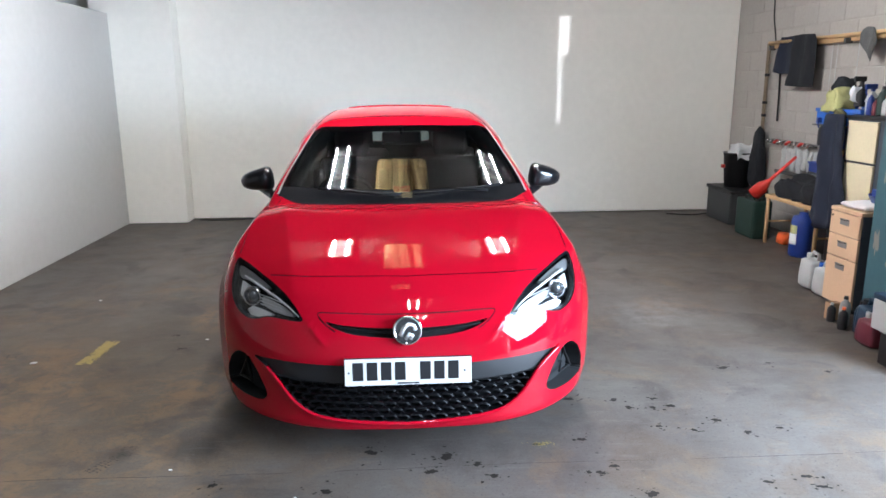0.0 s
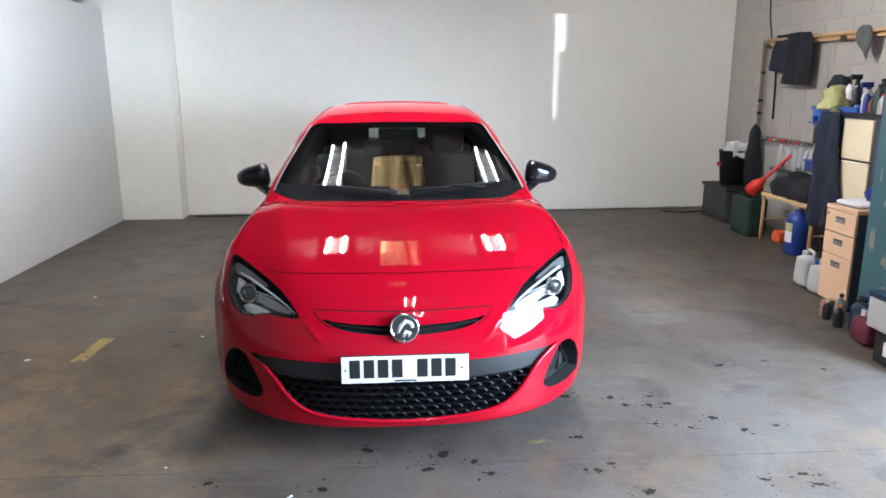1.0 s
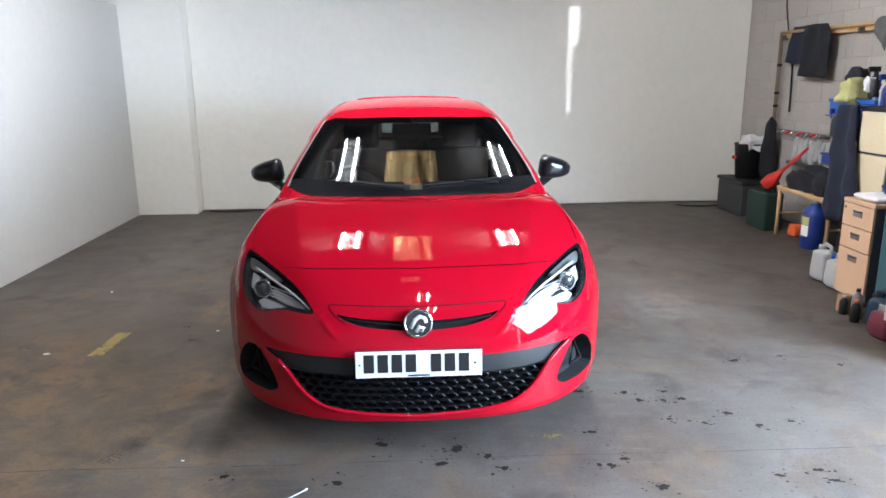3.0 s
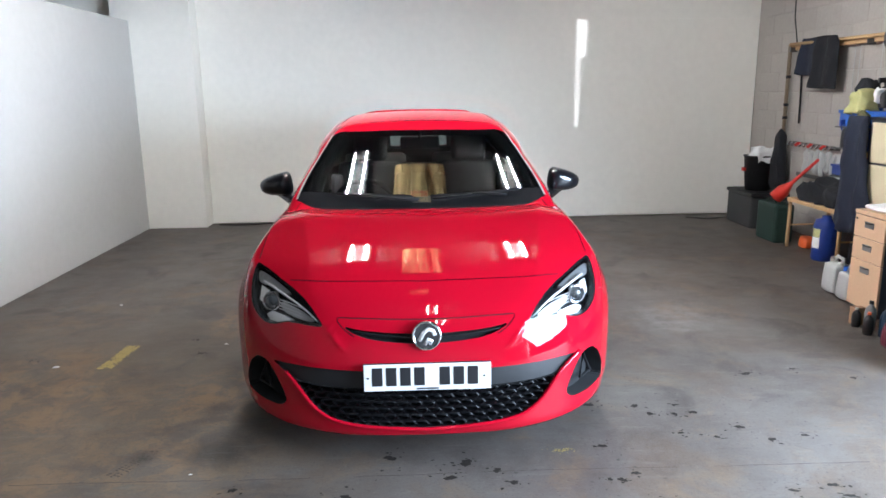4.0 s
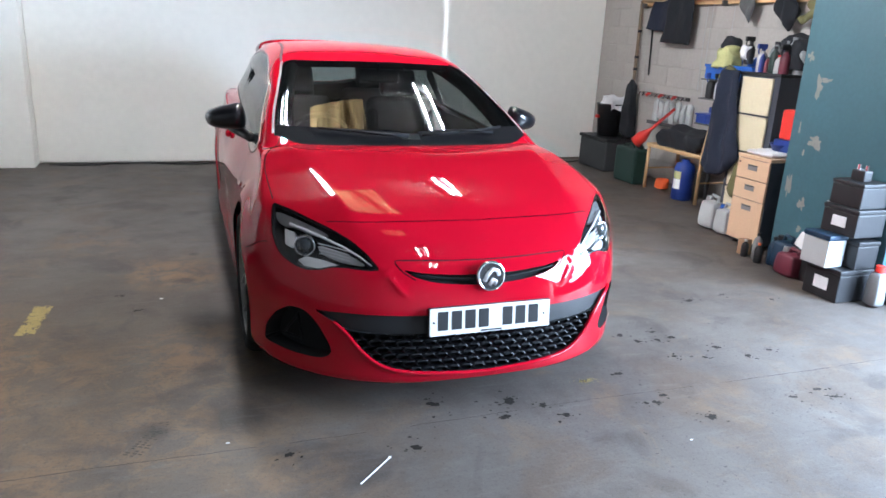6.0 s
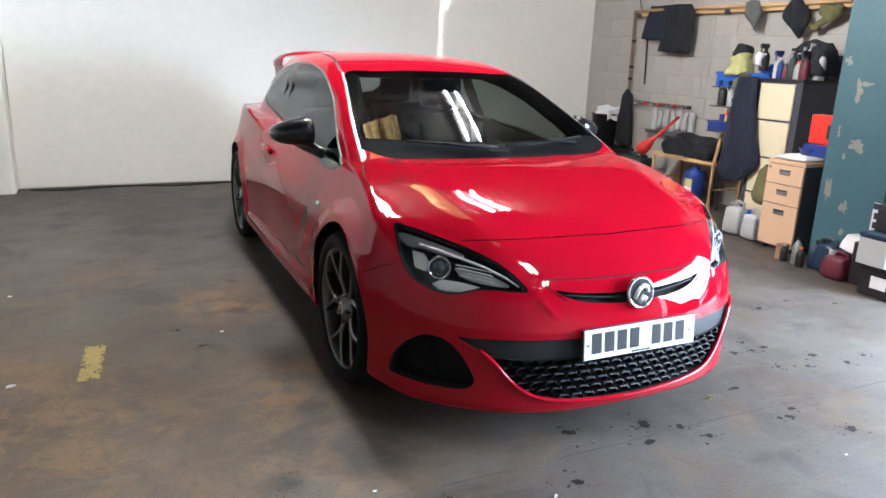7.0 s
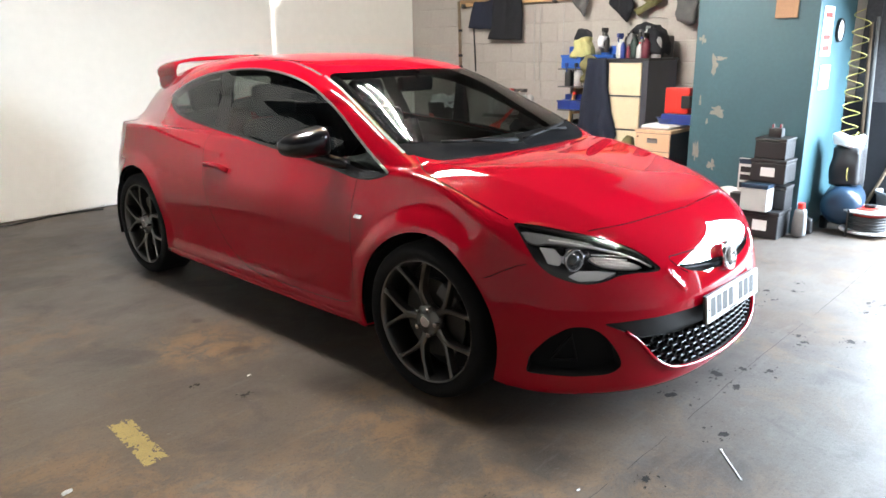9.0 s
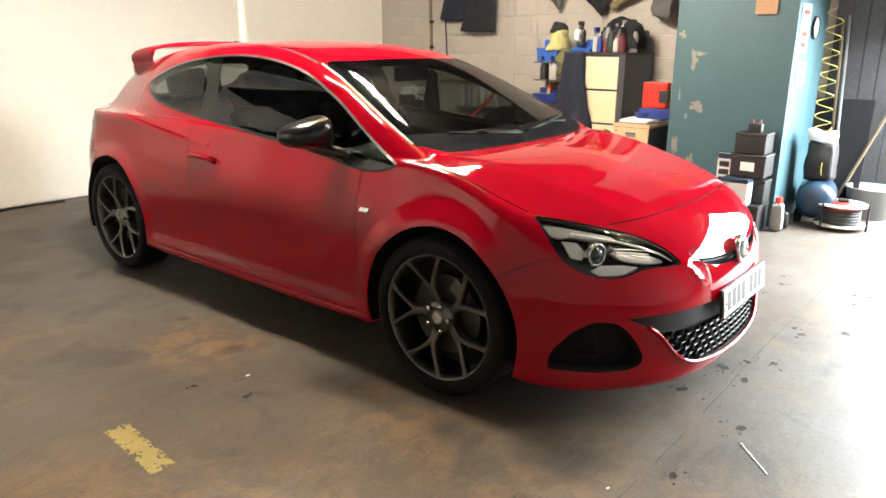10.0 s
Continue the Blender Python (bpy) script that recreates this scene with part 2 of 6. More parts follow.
def rooflight_material():
    """Yellowed translucent sheet, streaked along its corrugations and spotted with dirt; daylight glows through it."""
    m = bpy.data.materials.new("yellowed_rooflight_sheet")
    m.use_nodes = True
    n, l = m.node_tree.nodes, m.node_tree.links
    b = n["Principled BSDF"]
    tc, stretch, streak, dirt = n.new("ShaderNodeTexCoord"), n.new("ShaderNodeMapping"), n.new("ShaderNodeTexNoise"), n.new("ShaderNodeTexNoise")
    stretch.inputs["Scale"].default_value = (11, 0.7, 1)
    streak.inputs["Scale"].default_value, streak.inputs["Detail"].default_value = 1.0, 3
    dirt.inputs["Scale"].default_value, dirt.inputs["Detail"].default_value = 34, 4
    l.new(tc.outputs["Object"], stretch.inputs["Vector"]), l.new(stretch.outputs[0], streak.inputs["Vector"]), l.new(tc.outputs["Object"], dirt.inputs["Vector"])
    tone, spots, mix = n.new("ShaderNodeValToRGB"), n.new("ShaderNodeMapRange"), n.new("ShaderNodeMix")
    tone.color_ramp.elements[0].position, tone.color_ramp.elements[0].color = 0.36, (0.10, 0.055, 0.02, 1)
    tone.color_ramp.elements[1].position, tone.color_ramp.elements[1].color = 0.62, (1.0, 0.74, 0.34, 1)
    spots.inputs[1].default_value, spots.inputs[2].default_value = 0.34, 0.42
    mix.data_type = "RGBA"
    mix.inputs[6].default_value = (0.03, 0.02, 0.012, 1)
    l.new(streak.outputs[0], tone.inputs[0]), l.new(dirt.outputs[0], spots.inputs[0])
    l.new(spots.outputs[0], mix.inputs[0]), l.new(tone.outputs[0], mix.inputs[7])
    l.new(mix.outputs[2], b.inputs["Base Color"]), l.new(mix.outputs[2], b.inputs["Emission Color"])
    b.inputs["Emission Strength"].default_value = ROOFLIGHT_POWER
    return m


TRANSLUCENT = rooflight_material()
YELLOW_PAINT = material("worn_yellow_paint", (0.33, 0.25, 0.075), 0.6, bump=0.3, bump_scale=120, vary=0.25, vary_scale=12)
BEECH = material("beech_laminate", (0.62, 0.42, 0.27), 0.42, bump=0.05, bump_scale=40, vary=0.07, vary_scale=4)
GREY_PANEL = material("grey_laminate", (0.045, 0.05, 0.065), 0.5, vary=0.1)
CREAM = material("cream_enamelled_steel", (0.66, 0.58, 0.40), 0.4, vary=0.06, vary_scale=3)
NAVY = material("navy_cotton", (0.010, 0.014, 0.030), 0.9, bump=0.4, bump_scale=120, vary=0.3, vary_scale=8)
CHARCOAL = material("black_cotton", (0.010, 0.011, 0.015), 0.92, bump=0.4, bump_scale=120, vary=0.3, vary_scale=8)
GREY_CLOTH = material("grey_knit", (0.10, 0.10, 0.10), 0.95, bump=0.5, bump_scale=160, vary=0.3, vary_scale=12)
OLIVE = material("olive_cotton", (0.13, 0.12, 0.05), 0.9, bump=0.4, bump_scale=120, vary=0.3, vary_scale=12)
HIVIS = material("yellow_glove_fabric", (0.46, 0.45, 0.20), 0.85, bump=0.4, bump_scale=120, vary=0.25, vary_scale=14)
BLUE_PLASTIC = material("blue_plastic", (0.012, 0.035, 0.20), 0.42, vary=0.15, vary_scale=6)
BRIGHT_BLUE = material("bright_blue_plastic", (0.02, 0.10, 0.42), 0.42, vary=0.15, vary_scale=6)
GREEN_PLASTIC = material("dark_green_steel", (0.012, 0.032, 0.026), 0.5, vary=0.2, vary_scale=6)
RED_PLASTIC = material("red_plastic", (0.62, 0.03, 0.02), 0.42, vary=0.1, vary_scale=6)
ORANGE_PLASTIC = material("orange_plastic", (0.70, 0.12, 0.03), 0.45, vary=0.1, vary_scale=6)
MAROON = material("maroon_plastic", (0.12, 0.02, 0.035), 0.4, vary=0.15, vary_scale=6)
WHITE_PLASTIC = material("milky_plastic", (0.42, 0.43, 0.43), 0.35, vary=0.1, vary_scale=8)
GREY_PLASTIC = material("grey_plastic", (0.20, 0.205, 0.21), 0.5, vary=0.15, vary_scale=6)
DARK_CRATE = material("dark_grey_plastic", (0.035, 0.037, 0.040), 0.55, vary=0.2, vary_scale=6)
PAPER = material("white_paper", (0.75, 0.75, 0.76), 0.7, vary=0.06, vary_scale=6)
CARDBOARD = material("brown_card", (0.36, 0.22, 0.13), 0.85, bump=0.2, bump_scale=60, vary=0.15, vary_scale=6)
BARE_PLY = material("bare_plywood", (0.22, 0.215, 0.19), 0.8, bump=0.2, bump_scale=60, vary=0.2, vary_scale=9)
YELLOW_HOSE = material("yellow_hose", (0.52, 0.47, 0.14), 0.4)
COMPRESSOR_BLUE = material("blue_enamel", (0.010, 0.030, 0.060), 0.35, vary=0.15, vary_scale=5)
DARK_BOARD = material("grimy_dark_boarding", (0.075, 0.078, 0.088), 0.85, bump=0.3, bump_scale=30, vary=0.35, vary_scale=3)
BARE_BOARD = material("weathered_boarding", (0.19, 0.165, 0.14), 0.8, bump=0.3, bump_scale=30, vary=0.3, vary_scale=3)
TYRE_DIRT = material("rubber_dirt", (0.042, 0.035, 0.030), 0.8, vary=0.5, vary_scale=30)
OIL_DRIP = material("dried_oil", (0.016, 0.013, 0.011), 0.65, spec=0.2, bump=0.2, bump_scale=90, vary=0.4, vary_scale=20)

# ---- mesh helpers ----
def soft_box(x0, x1, y0, y1, z0, z1, bevel):
    """A box with well rounded edges."""
    return box(x0, x1, y0, y1, z0, z1, bevel, None, 4)


def part(name, bm, mat, parent=None, label="", smooth=False):
    """Links a bmesh as one mesh object under a thing or a part, or at top level."""
    me = bpy.data.meshes.new(name)
    bm.to_mesh(me)
    bm.free()
    me.materials.append(mat)
    if smooth:
        me.shade_smooth()
    ob = new(name, me)
    ob.parent = parent
    if label:
        ob["label"] = label
    return ob


def thing(name, at=(0, 0, 0), turn=0.0, label="", category="", group="", kind=""):
    """An empty at a thing's base that carries its parts."""
    ob = new(name)
    ob.matrix_world = pose(*at, 0, 0, turn)
    return tagged(ob, label, category, group, kind)


def box(x0, x1, y0, y1, z0, z1, bevel=0.0, bm=None, segments=2):
    """A box between two corners, its edges rounded by bevel."""
    b = bmesh.new()
    bmesh.ops.create_cube(b, size=1.0, matrix=Matrix.Translation(((x0 + x1) / 2, (y0 + y1) / 2, (z0 + z1) / 2)) @ Matrix.Diagonal((abs(x1 - x0), abs(y1 - y0), abs(z1 - z0), 1)))
    if bevel:
        bmesh.ops.bevel(b, geom=b.edges[:], offset=bevel, segments=segments, affect="EDGES", profile=0.6)
    return join(bm, b)


def join(bm, b, m=None):
    """Adds bmesh b, moved by m, to bm (or gives b itself where bm is none)."""
    if m is not None:
        b.transform(m)
    if bm is None:
        return b
    me = bpy.data.meshes.new("joint")
    b.to_mesh(me)
    b.free()
    bm.from_mesh(me)
    bpy.data.meshes.remove(me)
    return bm


def lathe(profile, segments=32, m=None, bm=None, closed=False):
    """Turns a profile of (radius, height) round the z axis."""
    b = bmesh.new()
    rings = []
    for r, z in profile:
        rings.append([b.verts.new((max(r, 1e-5) * math.cos(2 * math.pi * k / segments), max(r, 1e-5) * math.sin(2 * math.pi * k / segments), z)) for k in range(segments)])
    pairs = list(zip(rings, rings[1:])) + ([(rings[-1], rings[0])] if closed else [])
    for lo, hi in pairs:
        for k in range(segments):
            b.faces.new((lo[k], lo[(k + 1) % segments], hi[(k + 1) % segments], hi[k]))
    if not closed:
        b.faces.new(rings[0][::-1]), b.faces.new(rings[-1])
    bmesh.ops.recalc_face_normals(b, faces=b.faces[:])
    return join(bm, b, m)


def tube(points, radius, sides=8, bm=None, taper=None):
    """A round rod along points."""
    b = bmesh.new()
    pts = [Vector(p) for p in points]
    rings = []
    side = None
    for k, p in enumerate(pts):
        d = (pts[min(k + 1, len(pts) - 1)] - pts[max(k - 1, 0)]).normalized()
        if side is None:
            side = d.orthogonal().normalized()
        side = (side - side.dot(d) * d).normalized()
        up = d.cross(side)
        r = radius * (1 if taper is None else 1 + (taper - 1) * k / (len(pts) - 1))
        rings.append([b.verts.new(p + r * (math.cos(2 * math.pi * a / sides) * side + math.sin(2 * math.pi * a / sides) * up)) for a in range(sides)])
    for lo, hi in zip(rings, rings[1:]):
        for a in range(sides):
            b.faces.new((lo[a], lo[(a + 1) % sides], hi[(a + 1) % sides], hi[a]))
    b.faces.new(rings[0][::-1]), b.faces.new(rings[-1])
    return join(bm, b)


def structure(name, bm, mat, label, category):
    return tagged(part(name, bm, mat), label, category, kind="structure")


# ---- the garage ----
CEILING = 3.05
LEFT, BACK, RIGHT, FRONT = -3.25, 6.05, 4.17, -7.2
DOOR_NEAR, DOOR_FAR, DOOR_HEAD = -0.25, -3.9, 2.85

floor = structure("floor", box(-4.6, 4.45, FRONT, 6.3, -0.2, 0), CONCRETE, "worn grey concrete floor with brown stains and paint marks", "floor")
structure("ground", box(4.45, 60, -60, 60, -0.25, -0.02), GREY_WALL, "pale concrete yard outside the garage door", "ground")
structure("ceiling", box(-4.6, 4.45, FRONT, 6.3, CEILING, CEILING + 0.2), DARK_CEILING, "dark roof sheeting above the garage", "ceiling")
structure("wall_back", box(-4.6, 4.45, BACK + 0.02, BACK + 0.3, 0, CEILING), WHITE_WALL, "off-white painted back wall with a pale strip of daylight", "wall")
structure("wall_back_panel", box(-2.55, 4.16, BACK, BACK + 0.017, 0.012, 2.385, 0.003), WHITE_WALL, "off-white smooth wall boarding on the back wall", "wall panel")
structure("pilaster", box(LEFT - 0.2, -2.56, 5.80, BACK + 0.02, 0, CEILING, 0.006), WHITE_WALL, "off-white boxed pilaster in the garage corner", "pilaster")
# the partition's white is darkened in its colour to stand for shade
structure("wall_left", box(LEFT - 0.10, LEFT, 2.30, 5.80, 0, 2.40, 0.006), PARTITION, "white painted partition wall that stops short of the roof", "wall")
structure("wall_outer", box(-4.75, -4.6, FRONT, 6.3, 0, CEILING), BARE_BOARD, "dark boarded outer wall above the white partition", "wall")
# unseen front wall, added with a stepped gap that shapes the sun strip
GAP_L, GAP_M, GAP_R, GAP_LOW, GAP_MID, GAP_TOP = 2.6025, 2.650, 2.7325, 1.53, 2.35, 2.78
structure("wall_front", box(-4.6, GAP_L, FRONT - 0.2, FRONT, 0, CEILING), GREY_WALL, "unseen plain wall added at the front of the garage", "wall")
structure("wall_front_side", box(GAP_R, 4.45, FRONT - 0.2, FRONT, 0, CEILING), GREY_WALL, "unseen plain wall added right of a narrow gap", "wall")
structure("wall_front_low", box(GAP_L, GAP_R, FRONT - 0.2, FRONT, 0, GAP_LOW), GREY_WALL, "unseen wall piece added below a narrow gap", "wall")
structure("wall_front_step", box(GAP_M, GAP_R, FRONT - 0.2, FRONT, GAP_LOW, GAP_MID), GREY_WALL, "unseen wall piece that steps a narrow gap", "wall")
structure("wall_front_top", box(GAP_L, GAP_R, FRONT - 0.2, FRONT, GAP_TOP, CEILING), GREY_WALL, "unseen wall piece added above a narrow gap", "wall")
wall_right = structure("wall_right", box(RIGHT, RIGHT + 0.25, DOOR_NEAR, BACK + 0.02, 0, CEILING), BLOCK_PAINT, "white painted concrete block wall with scuffs", "wall")
boarding = structure("recess_boarding", box(RIGHT - 0.02, RIGHT - 0.001, DOOR_NEAR + 0.005, 0.62, 0, CEILING - 0.01), DARK_BOARD, "grimy dark timber boarding in the recess", "boarding")
for k in range(7):
    part("board", box(RIGHT - 0.034, RIGHT - 0.0205, -0.24 + 0.123 * k, -0.125 + 0.123 * k, 0.004 * (k % 3), CEILING - 0.012, 0.003), DARK_BOARD, boarding)
structure("wall_right_front", box(RIGHT, RIGHT + 0.25, FRONT, DOOR_FAR, 0, CEILING), GREY_WALL, "plain block wall beside the garage door", "wall")
structure("door_head", box(RIGHT, RIGHT + 0.25, DOOR_FAR, DOOR_NEAR, DOOR_HEAD, CEILING), GREY_WALL, "rendered lintel over the open garage door", "lintel")

BATTEN = material("dusty_batten_enamel", (0.10, 0.098, 0.094), 0.7, vary=0.2, vary_scale=5)
TUBE_GLOW = material("lit_tube", (1.0, 0.96, 0.88), 0.4, emit=TUBE_POWER)
DULL_GLOW = material("dull_aged_tube", (1.0, 0.95, 0.86), 0.4, emit=DULL_TUBE_POWER)


def tube_light(x, y, glow):
    """A twin fluorescent batten under the roof."""
    t = thing("ceiling_light", (x, y, CEILING), 0, "white twin fluorescent tube light fixed under the roof", "ceiling light", "tube lights")
    part("body", box(-0.11, 0.11, -0.46, 0.46, -0.055, 0, 0.008), BATTEN, t, "dusty grey batten")
    for s in (-1, 1):
        part("tube", tube([(s * 0.068, -0.43, -0.085), (s * 0.068, 0.43, -0.085)], 0.0115, 12), glow, t, "lit fluorescent tube")
        for e in (-0.435, 0.435):
            part("tube_holder", box(s * 0.068 - 0.015, s * 0.068 + 0.015, e - 0.012, e + 0.012, -0.105, -0.055, 0.004), WHITE_WALL, t)
    return t


for lx, ly, bright in LIGHTS:
    tube_light(lx, ly, TUBE_GLOW if bright else DULL_GLOW)

# yellowed corrugated rooflights over the car
for x0, x1, y0, y1 in ((-0.27, 0.27, 1.40, 2.58), (-0.20, 0.08, 0.30, 0.56)):
    bm = bmesh.new()
    cols = np.linspace(x0, x1, 73)
    edge = [[bm.verts.new((x, y, CEILING - 0.02 + 0.012 * math.cos(x * 2 * math.pi / 0.13) + dz)) for x in cols] for y, dz in ((y0, 0), (y1, 0), (y1, 0.006), (y0, 0.006))]
    for a, b in zip(edge, edge[1:] + edge[:1]):
        for k in range(len(cols) - 1):
            bm.faces.new((a[k], a[k + 1], b[k + 1], b[k]))
    structure("rooflight", bm, TRANSLUCENT, "yellowed corrugated rooflight sheet that lets in daylight", "rooflight")

# skylight through the open door
door_sky = new("door_daylight", bpy.data.lights.new("door_daylight", "AREA"))
door_sky.data.shape, door_sky.data.size, door_sky.data.size_y = "RECTANGLE", DOOR_NEAR - DOOR_FAR - 0.1, DOOR_HEAD - 0.1
door_sky.data.energy, door_sky.data.color = DOOR_POWER, (0.72, 0.86, 1.0)
door_sky.matrix_world = look((RIGHT + 0.1, (DOOR_NEAR + DOOR_FAR) / 2, DOOR_HEAD / 2), (0, (DOOR_NEAR + DOOR_FAR) / 2, -6.0))

# painted blocks of the right wall
def block_mesh(length):
    """One block's painted face, proud of the joint."""
    bm = bmesh.new()
    h, d, c = 0.206, 0.004, 0.004
    back = [bm.verts.new((0, y, z)) for y, z in ((0, 0), (length, 0), (length, h), (0, h))]
    face = [bm.verts.new((-d, y, z)) for y, z in ((c, c), (length - c, c), (length - c, h - c), (c, h - c))]
    bm.faces.new(face[::-1])
    for k in range(4):
        bm.faces.new((back[k], back[(k + 1) % 4], face[(k + 1) % 4], face[k]))
    bmesh.ops.recalc_face_normals(bm, faces=bm.faces[:])
    me = bpy.data.meshes.new("block")
    bm.to_mesh(me)
    bm.free()
    me.materials.append(BLOCK_PAINT)
    return me


def block_wall():
    whole, half_ = block_mesh(0.43), block_mesh(0.21)
    for row in range(13):
        y = 1.30 + (0.22 if row % 2 else 0.0)
        while y < 5.85:
            fits = y + 0.44 < 6.04
            ob = new("block", whole if fits else half_)
            ob.parent = wall_right
            ob.location = (RIGHT - 0.0005, y, 0.01 + 0.215 * row)
            y += 0.44


# small marks on the floor and walls
def line_on_floor(name, points, width, height, mat, label, category):
    """A thin raised or dark line that wanders along points."""
    bm = bmesh.new()
    rows = []
    for k, (x, y) in enumerate(points):
        a, b = points[max(k - 1, 0)], points[min(k + 1, len(points) - 1)]
        d = Vector((b[0] - a[0], b[1] - a[1])).normalized()
        w = width * (0.6 + 0.8 * random.random()) / 2
        rows.append([bm.verts.new((x + e * d.y * w, y - e * d.x * w, z)) for e, z in ((-1, 0.0005), (-0.7, height), (0.7, height), (1, 0.0005))])
    for a, b in zip(rows, rows[1:]):
        for j in range(3):
            bm.faces.new((a[j], a[j + 1], b[j + 1], b[j]))
    bmesh.ops.recalc_face_normals(bm, faces=bm.faces[:])
    return tagged(part(name, bm, mat), label, category, kind="structure")


joint = [(x, -0.022 - 0.008 * x + 0.006 * math.sin(3 * x) + random.uniform(-0.003, 0.003)) for x in np.arange(-3.2, 4.1, 0.06)]
k = 0
while k < len(joint) - 3:
    run = random.randint(3, 14)
    line_on_floor("floor_joint", joint[k : k + run + 1], random.uniform(0.0018, 0.0042), 0.0008, JOINT_DIRT, "dark broken joint across the concrete floor", "floor joint")
    k += run + random.choice((0, 1, 2, 3))
bm = bmesh.new()
for i in range(26):
    for j in range(112):
        u, v = i * 0.0036, j * 0.0036
        worn = 0.6 * noise.noise(Vector((u * 22, v * 22, 3))) + 0.5 * noise.noise(Vector((u * 70, v * 70, 7))) + 0.25 * noise.noise(Vector((u * 200, v * 200, 9)))
        rim = min(i, 25 - i) / 9
        ends = min(j, 111 - j) / 20
        if worn + 0.55 * min(rim, ends, 1) > 0.05:
            q = [bm.verts.new((-1.950 + 0.03 * v / 0.4 + u + a * 0.0038, 1.275 + v + b * 0.0038, 0.0015 + 0.0008 * random.random())) for a, b in ((0, 0), (1, 0), (1, 1), (0, 1))]
            bm.faces.new(q)
tagged(part("floor_marking", bm, YELLOW_PAINT), "worn yellow paint mark on the concrete floor", "floor marking", kind="structure")
bm = bmesh.new()
for k in range(90):
    x, y = random.gauss(0.60, 0.032), random.gauss(0.14, 0.009)
    bm.faces.new([bm.verts.new((x + a * 0.0035, y + b * 0.0035, 0.002)) for a, b in ((0, 0), (1.4, 0.1), (1, 1), (-0.2, 0.8))])
tagged(part("floor_marking", bm, YELLOW_PAINT), "few flakes of yellow paint left on concrete", "floor marking", kind="structure")

# oil drips spattered over the floor before the car
SPILLS = [(1.27, 0.57, 1), (1.23, 0.47, 1), (1.06, 0.57, 1), (1.11, 0.48, 1), (1.33, 0.48, 1), (1.19, 0.27, 1), (1.49, 0.31, 2), (1.58, 0.18, 1.5), (1.75, 0.21, 1), (2.1, 0.99, 1), (1.81, 0.94, 2), (0.83, 0.6, 3), (0.79, 0.17, 1.5), (0.75, -0.11, 1), (0.8, -0.12, 1), (0.35, -0.11, 1), (0.87, -0.07, 0.7), (0.29, -0.01, 1), (1.46, -0.24, 1), (1.64, -0.21, 1), (1.66, -0.29, 2), (0.96, -0.29, 2.5), (2.37, 0.84, 1), (1.34, 0.22, 1), (0.16, 0.06, 3), (-0.17, 0.12, 3), (-0.34, -0.18, 3), (0.09, -0.06, 2), (-0.81, -0.1, 1), (-1.4, 1.5, 1), (-1.49, 1.75, 1)]
drops = random.Random(41)
bm = bmesh.new()
lift = 0.0008
for sx, sy, much in SPILLS:
    for k in range(int(5 * much) + 2):
        first = k == 0
        x, y = (sx, sy) if first else (sx + drops.gauss(0, 0.016 + 0.012 * much), sy + drops.gauss(0, 0.013 + 0.010 * much))
        r = (0.0125 + 0.0045 * much) * drops.uniform(0.8, 1.15) if first else drops.uniform(0.002, 0.0085)
        phase, squash = drops.uniform(0, 6), drops.uniform(0.55, 0.95)
        rim = []
        for a in np.arange(0, 6.28, 6.2832 / 15):
            q = r * (1 + 0.24 * math.sin(2 * a + phase) + 0.18 * math.sin(5 * a + 2 * phase) + drops.uniform(-0.16, 0.16))
            rim.append(bm.verts.new((x + q * math.cos(a), y + squash * q * math.sin(a), lift)))
        bm.faces.new(rim)
        lift += 0.000002
tagged(part("oil_drips", bm, OIL_DRIP), "dark dried oil drips on the concrete floor", "oil stain", kind="stuff")

# tread prints that tyres left on the concrete
bm = bmesh.new()
for px, py, turn, rows_long in ((-2.39, 1.45, 0.2, 5), (-2.42, 1.10, 0.1, 6), (-1.26, 0.22, 0.0, 6), (-1.31, 0.12, -0.5, 12)):
    for i in range(rows_long):
        for j in range(3):
            if drops.random() < 0.72:
                u, v = 0.024 * (j - 1) + drops.uniform(-0.003, 0.003), 0.015 * (i - rows_long / 2) + drops.uniform(-0.002, 0.002)
                w, h = drops.uniform(0.005, 0.010), drops.uniform(0.0025, 0.0045)
                c, q = math.cos(turn), math.sin(turn)
                bm.faces.new([bm.verts.new((px + c * a - q * b, py + q * a + c * b, lift)) for a, b in ((u - w, v - h), (u + w, v - 0.6 * h), (u + 0.8 * w, v + h), (u - 0.9 * w, v + 0.7 * h))])
tagged(part("tyre_print", bm, TYRE_DIRT), "faint black tyre tread prints on the concrete floor", "tyre print", kind="stuff")

# ---- the car's shape: x across, y from the nose backwards, z up ----
def curve(*knots):
    """A smooth function through (place, value) knots: a natural cubic spline."""
    t, v = np.array(knots, float).T
    n = len(t)
    h = np.diff(t)
    a, r = np.eye(n), np.zeros(n)
    for k in range(1, n - 1):
        a[k, k - 1 : k + 2] = h[k - 1], 2 * (h[k - 1] + h[k]), h[k]
        r[k] = 6 * ((v[k + 1] - v[k]) / h[k] - (v[k] - v[k - 1]) / h[k - 1])
    m = np.linalg.solve(a, r)

    def at(s):
        s = np.clip(s, t[0], t[-1])
        k = np.clip(np.searchsorted(t, s) - 1, 0, n - 2)
        p, q = t[k + 1] - s, s - t[k]
        return (m[k] * p**3 + m[k + 1] * q**3) / (6 * h[k]) + (v[k] / h[k] - m[k] * h[k] / 6) * p + (v[k + 1] / h[k] - m[k + 1] * h[k] / 6) * q

    return at


def smooth_max(a, b, k):
    k = 1.5 * k
    return np.maximum(a, b) + np.maximum(k - np.abs(a - b), 0) ** 3 / (6 * k * k)


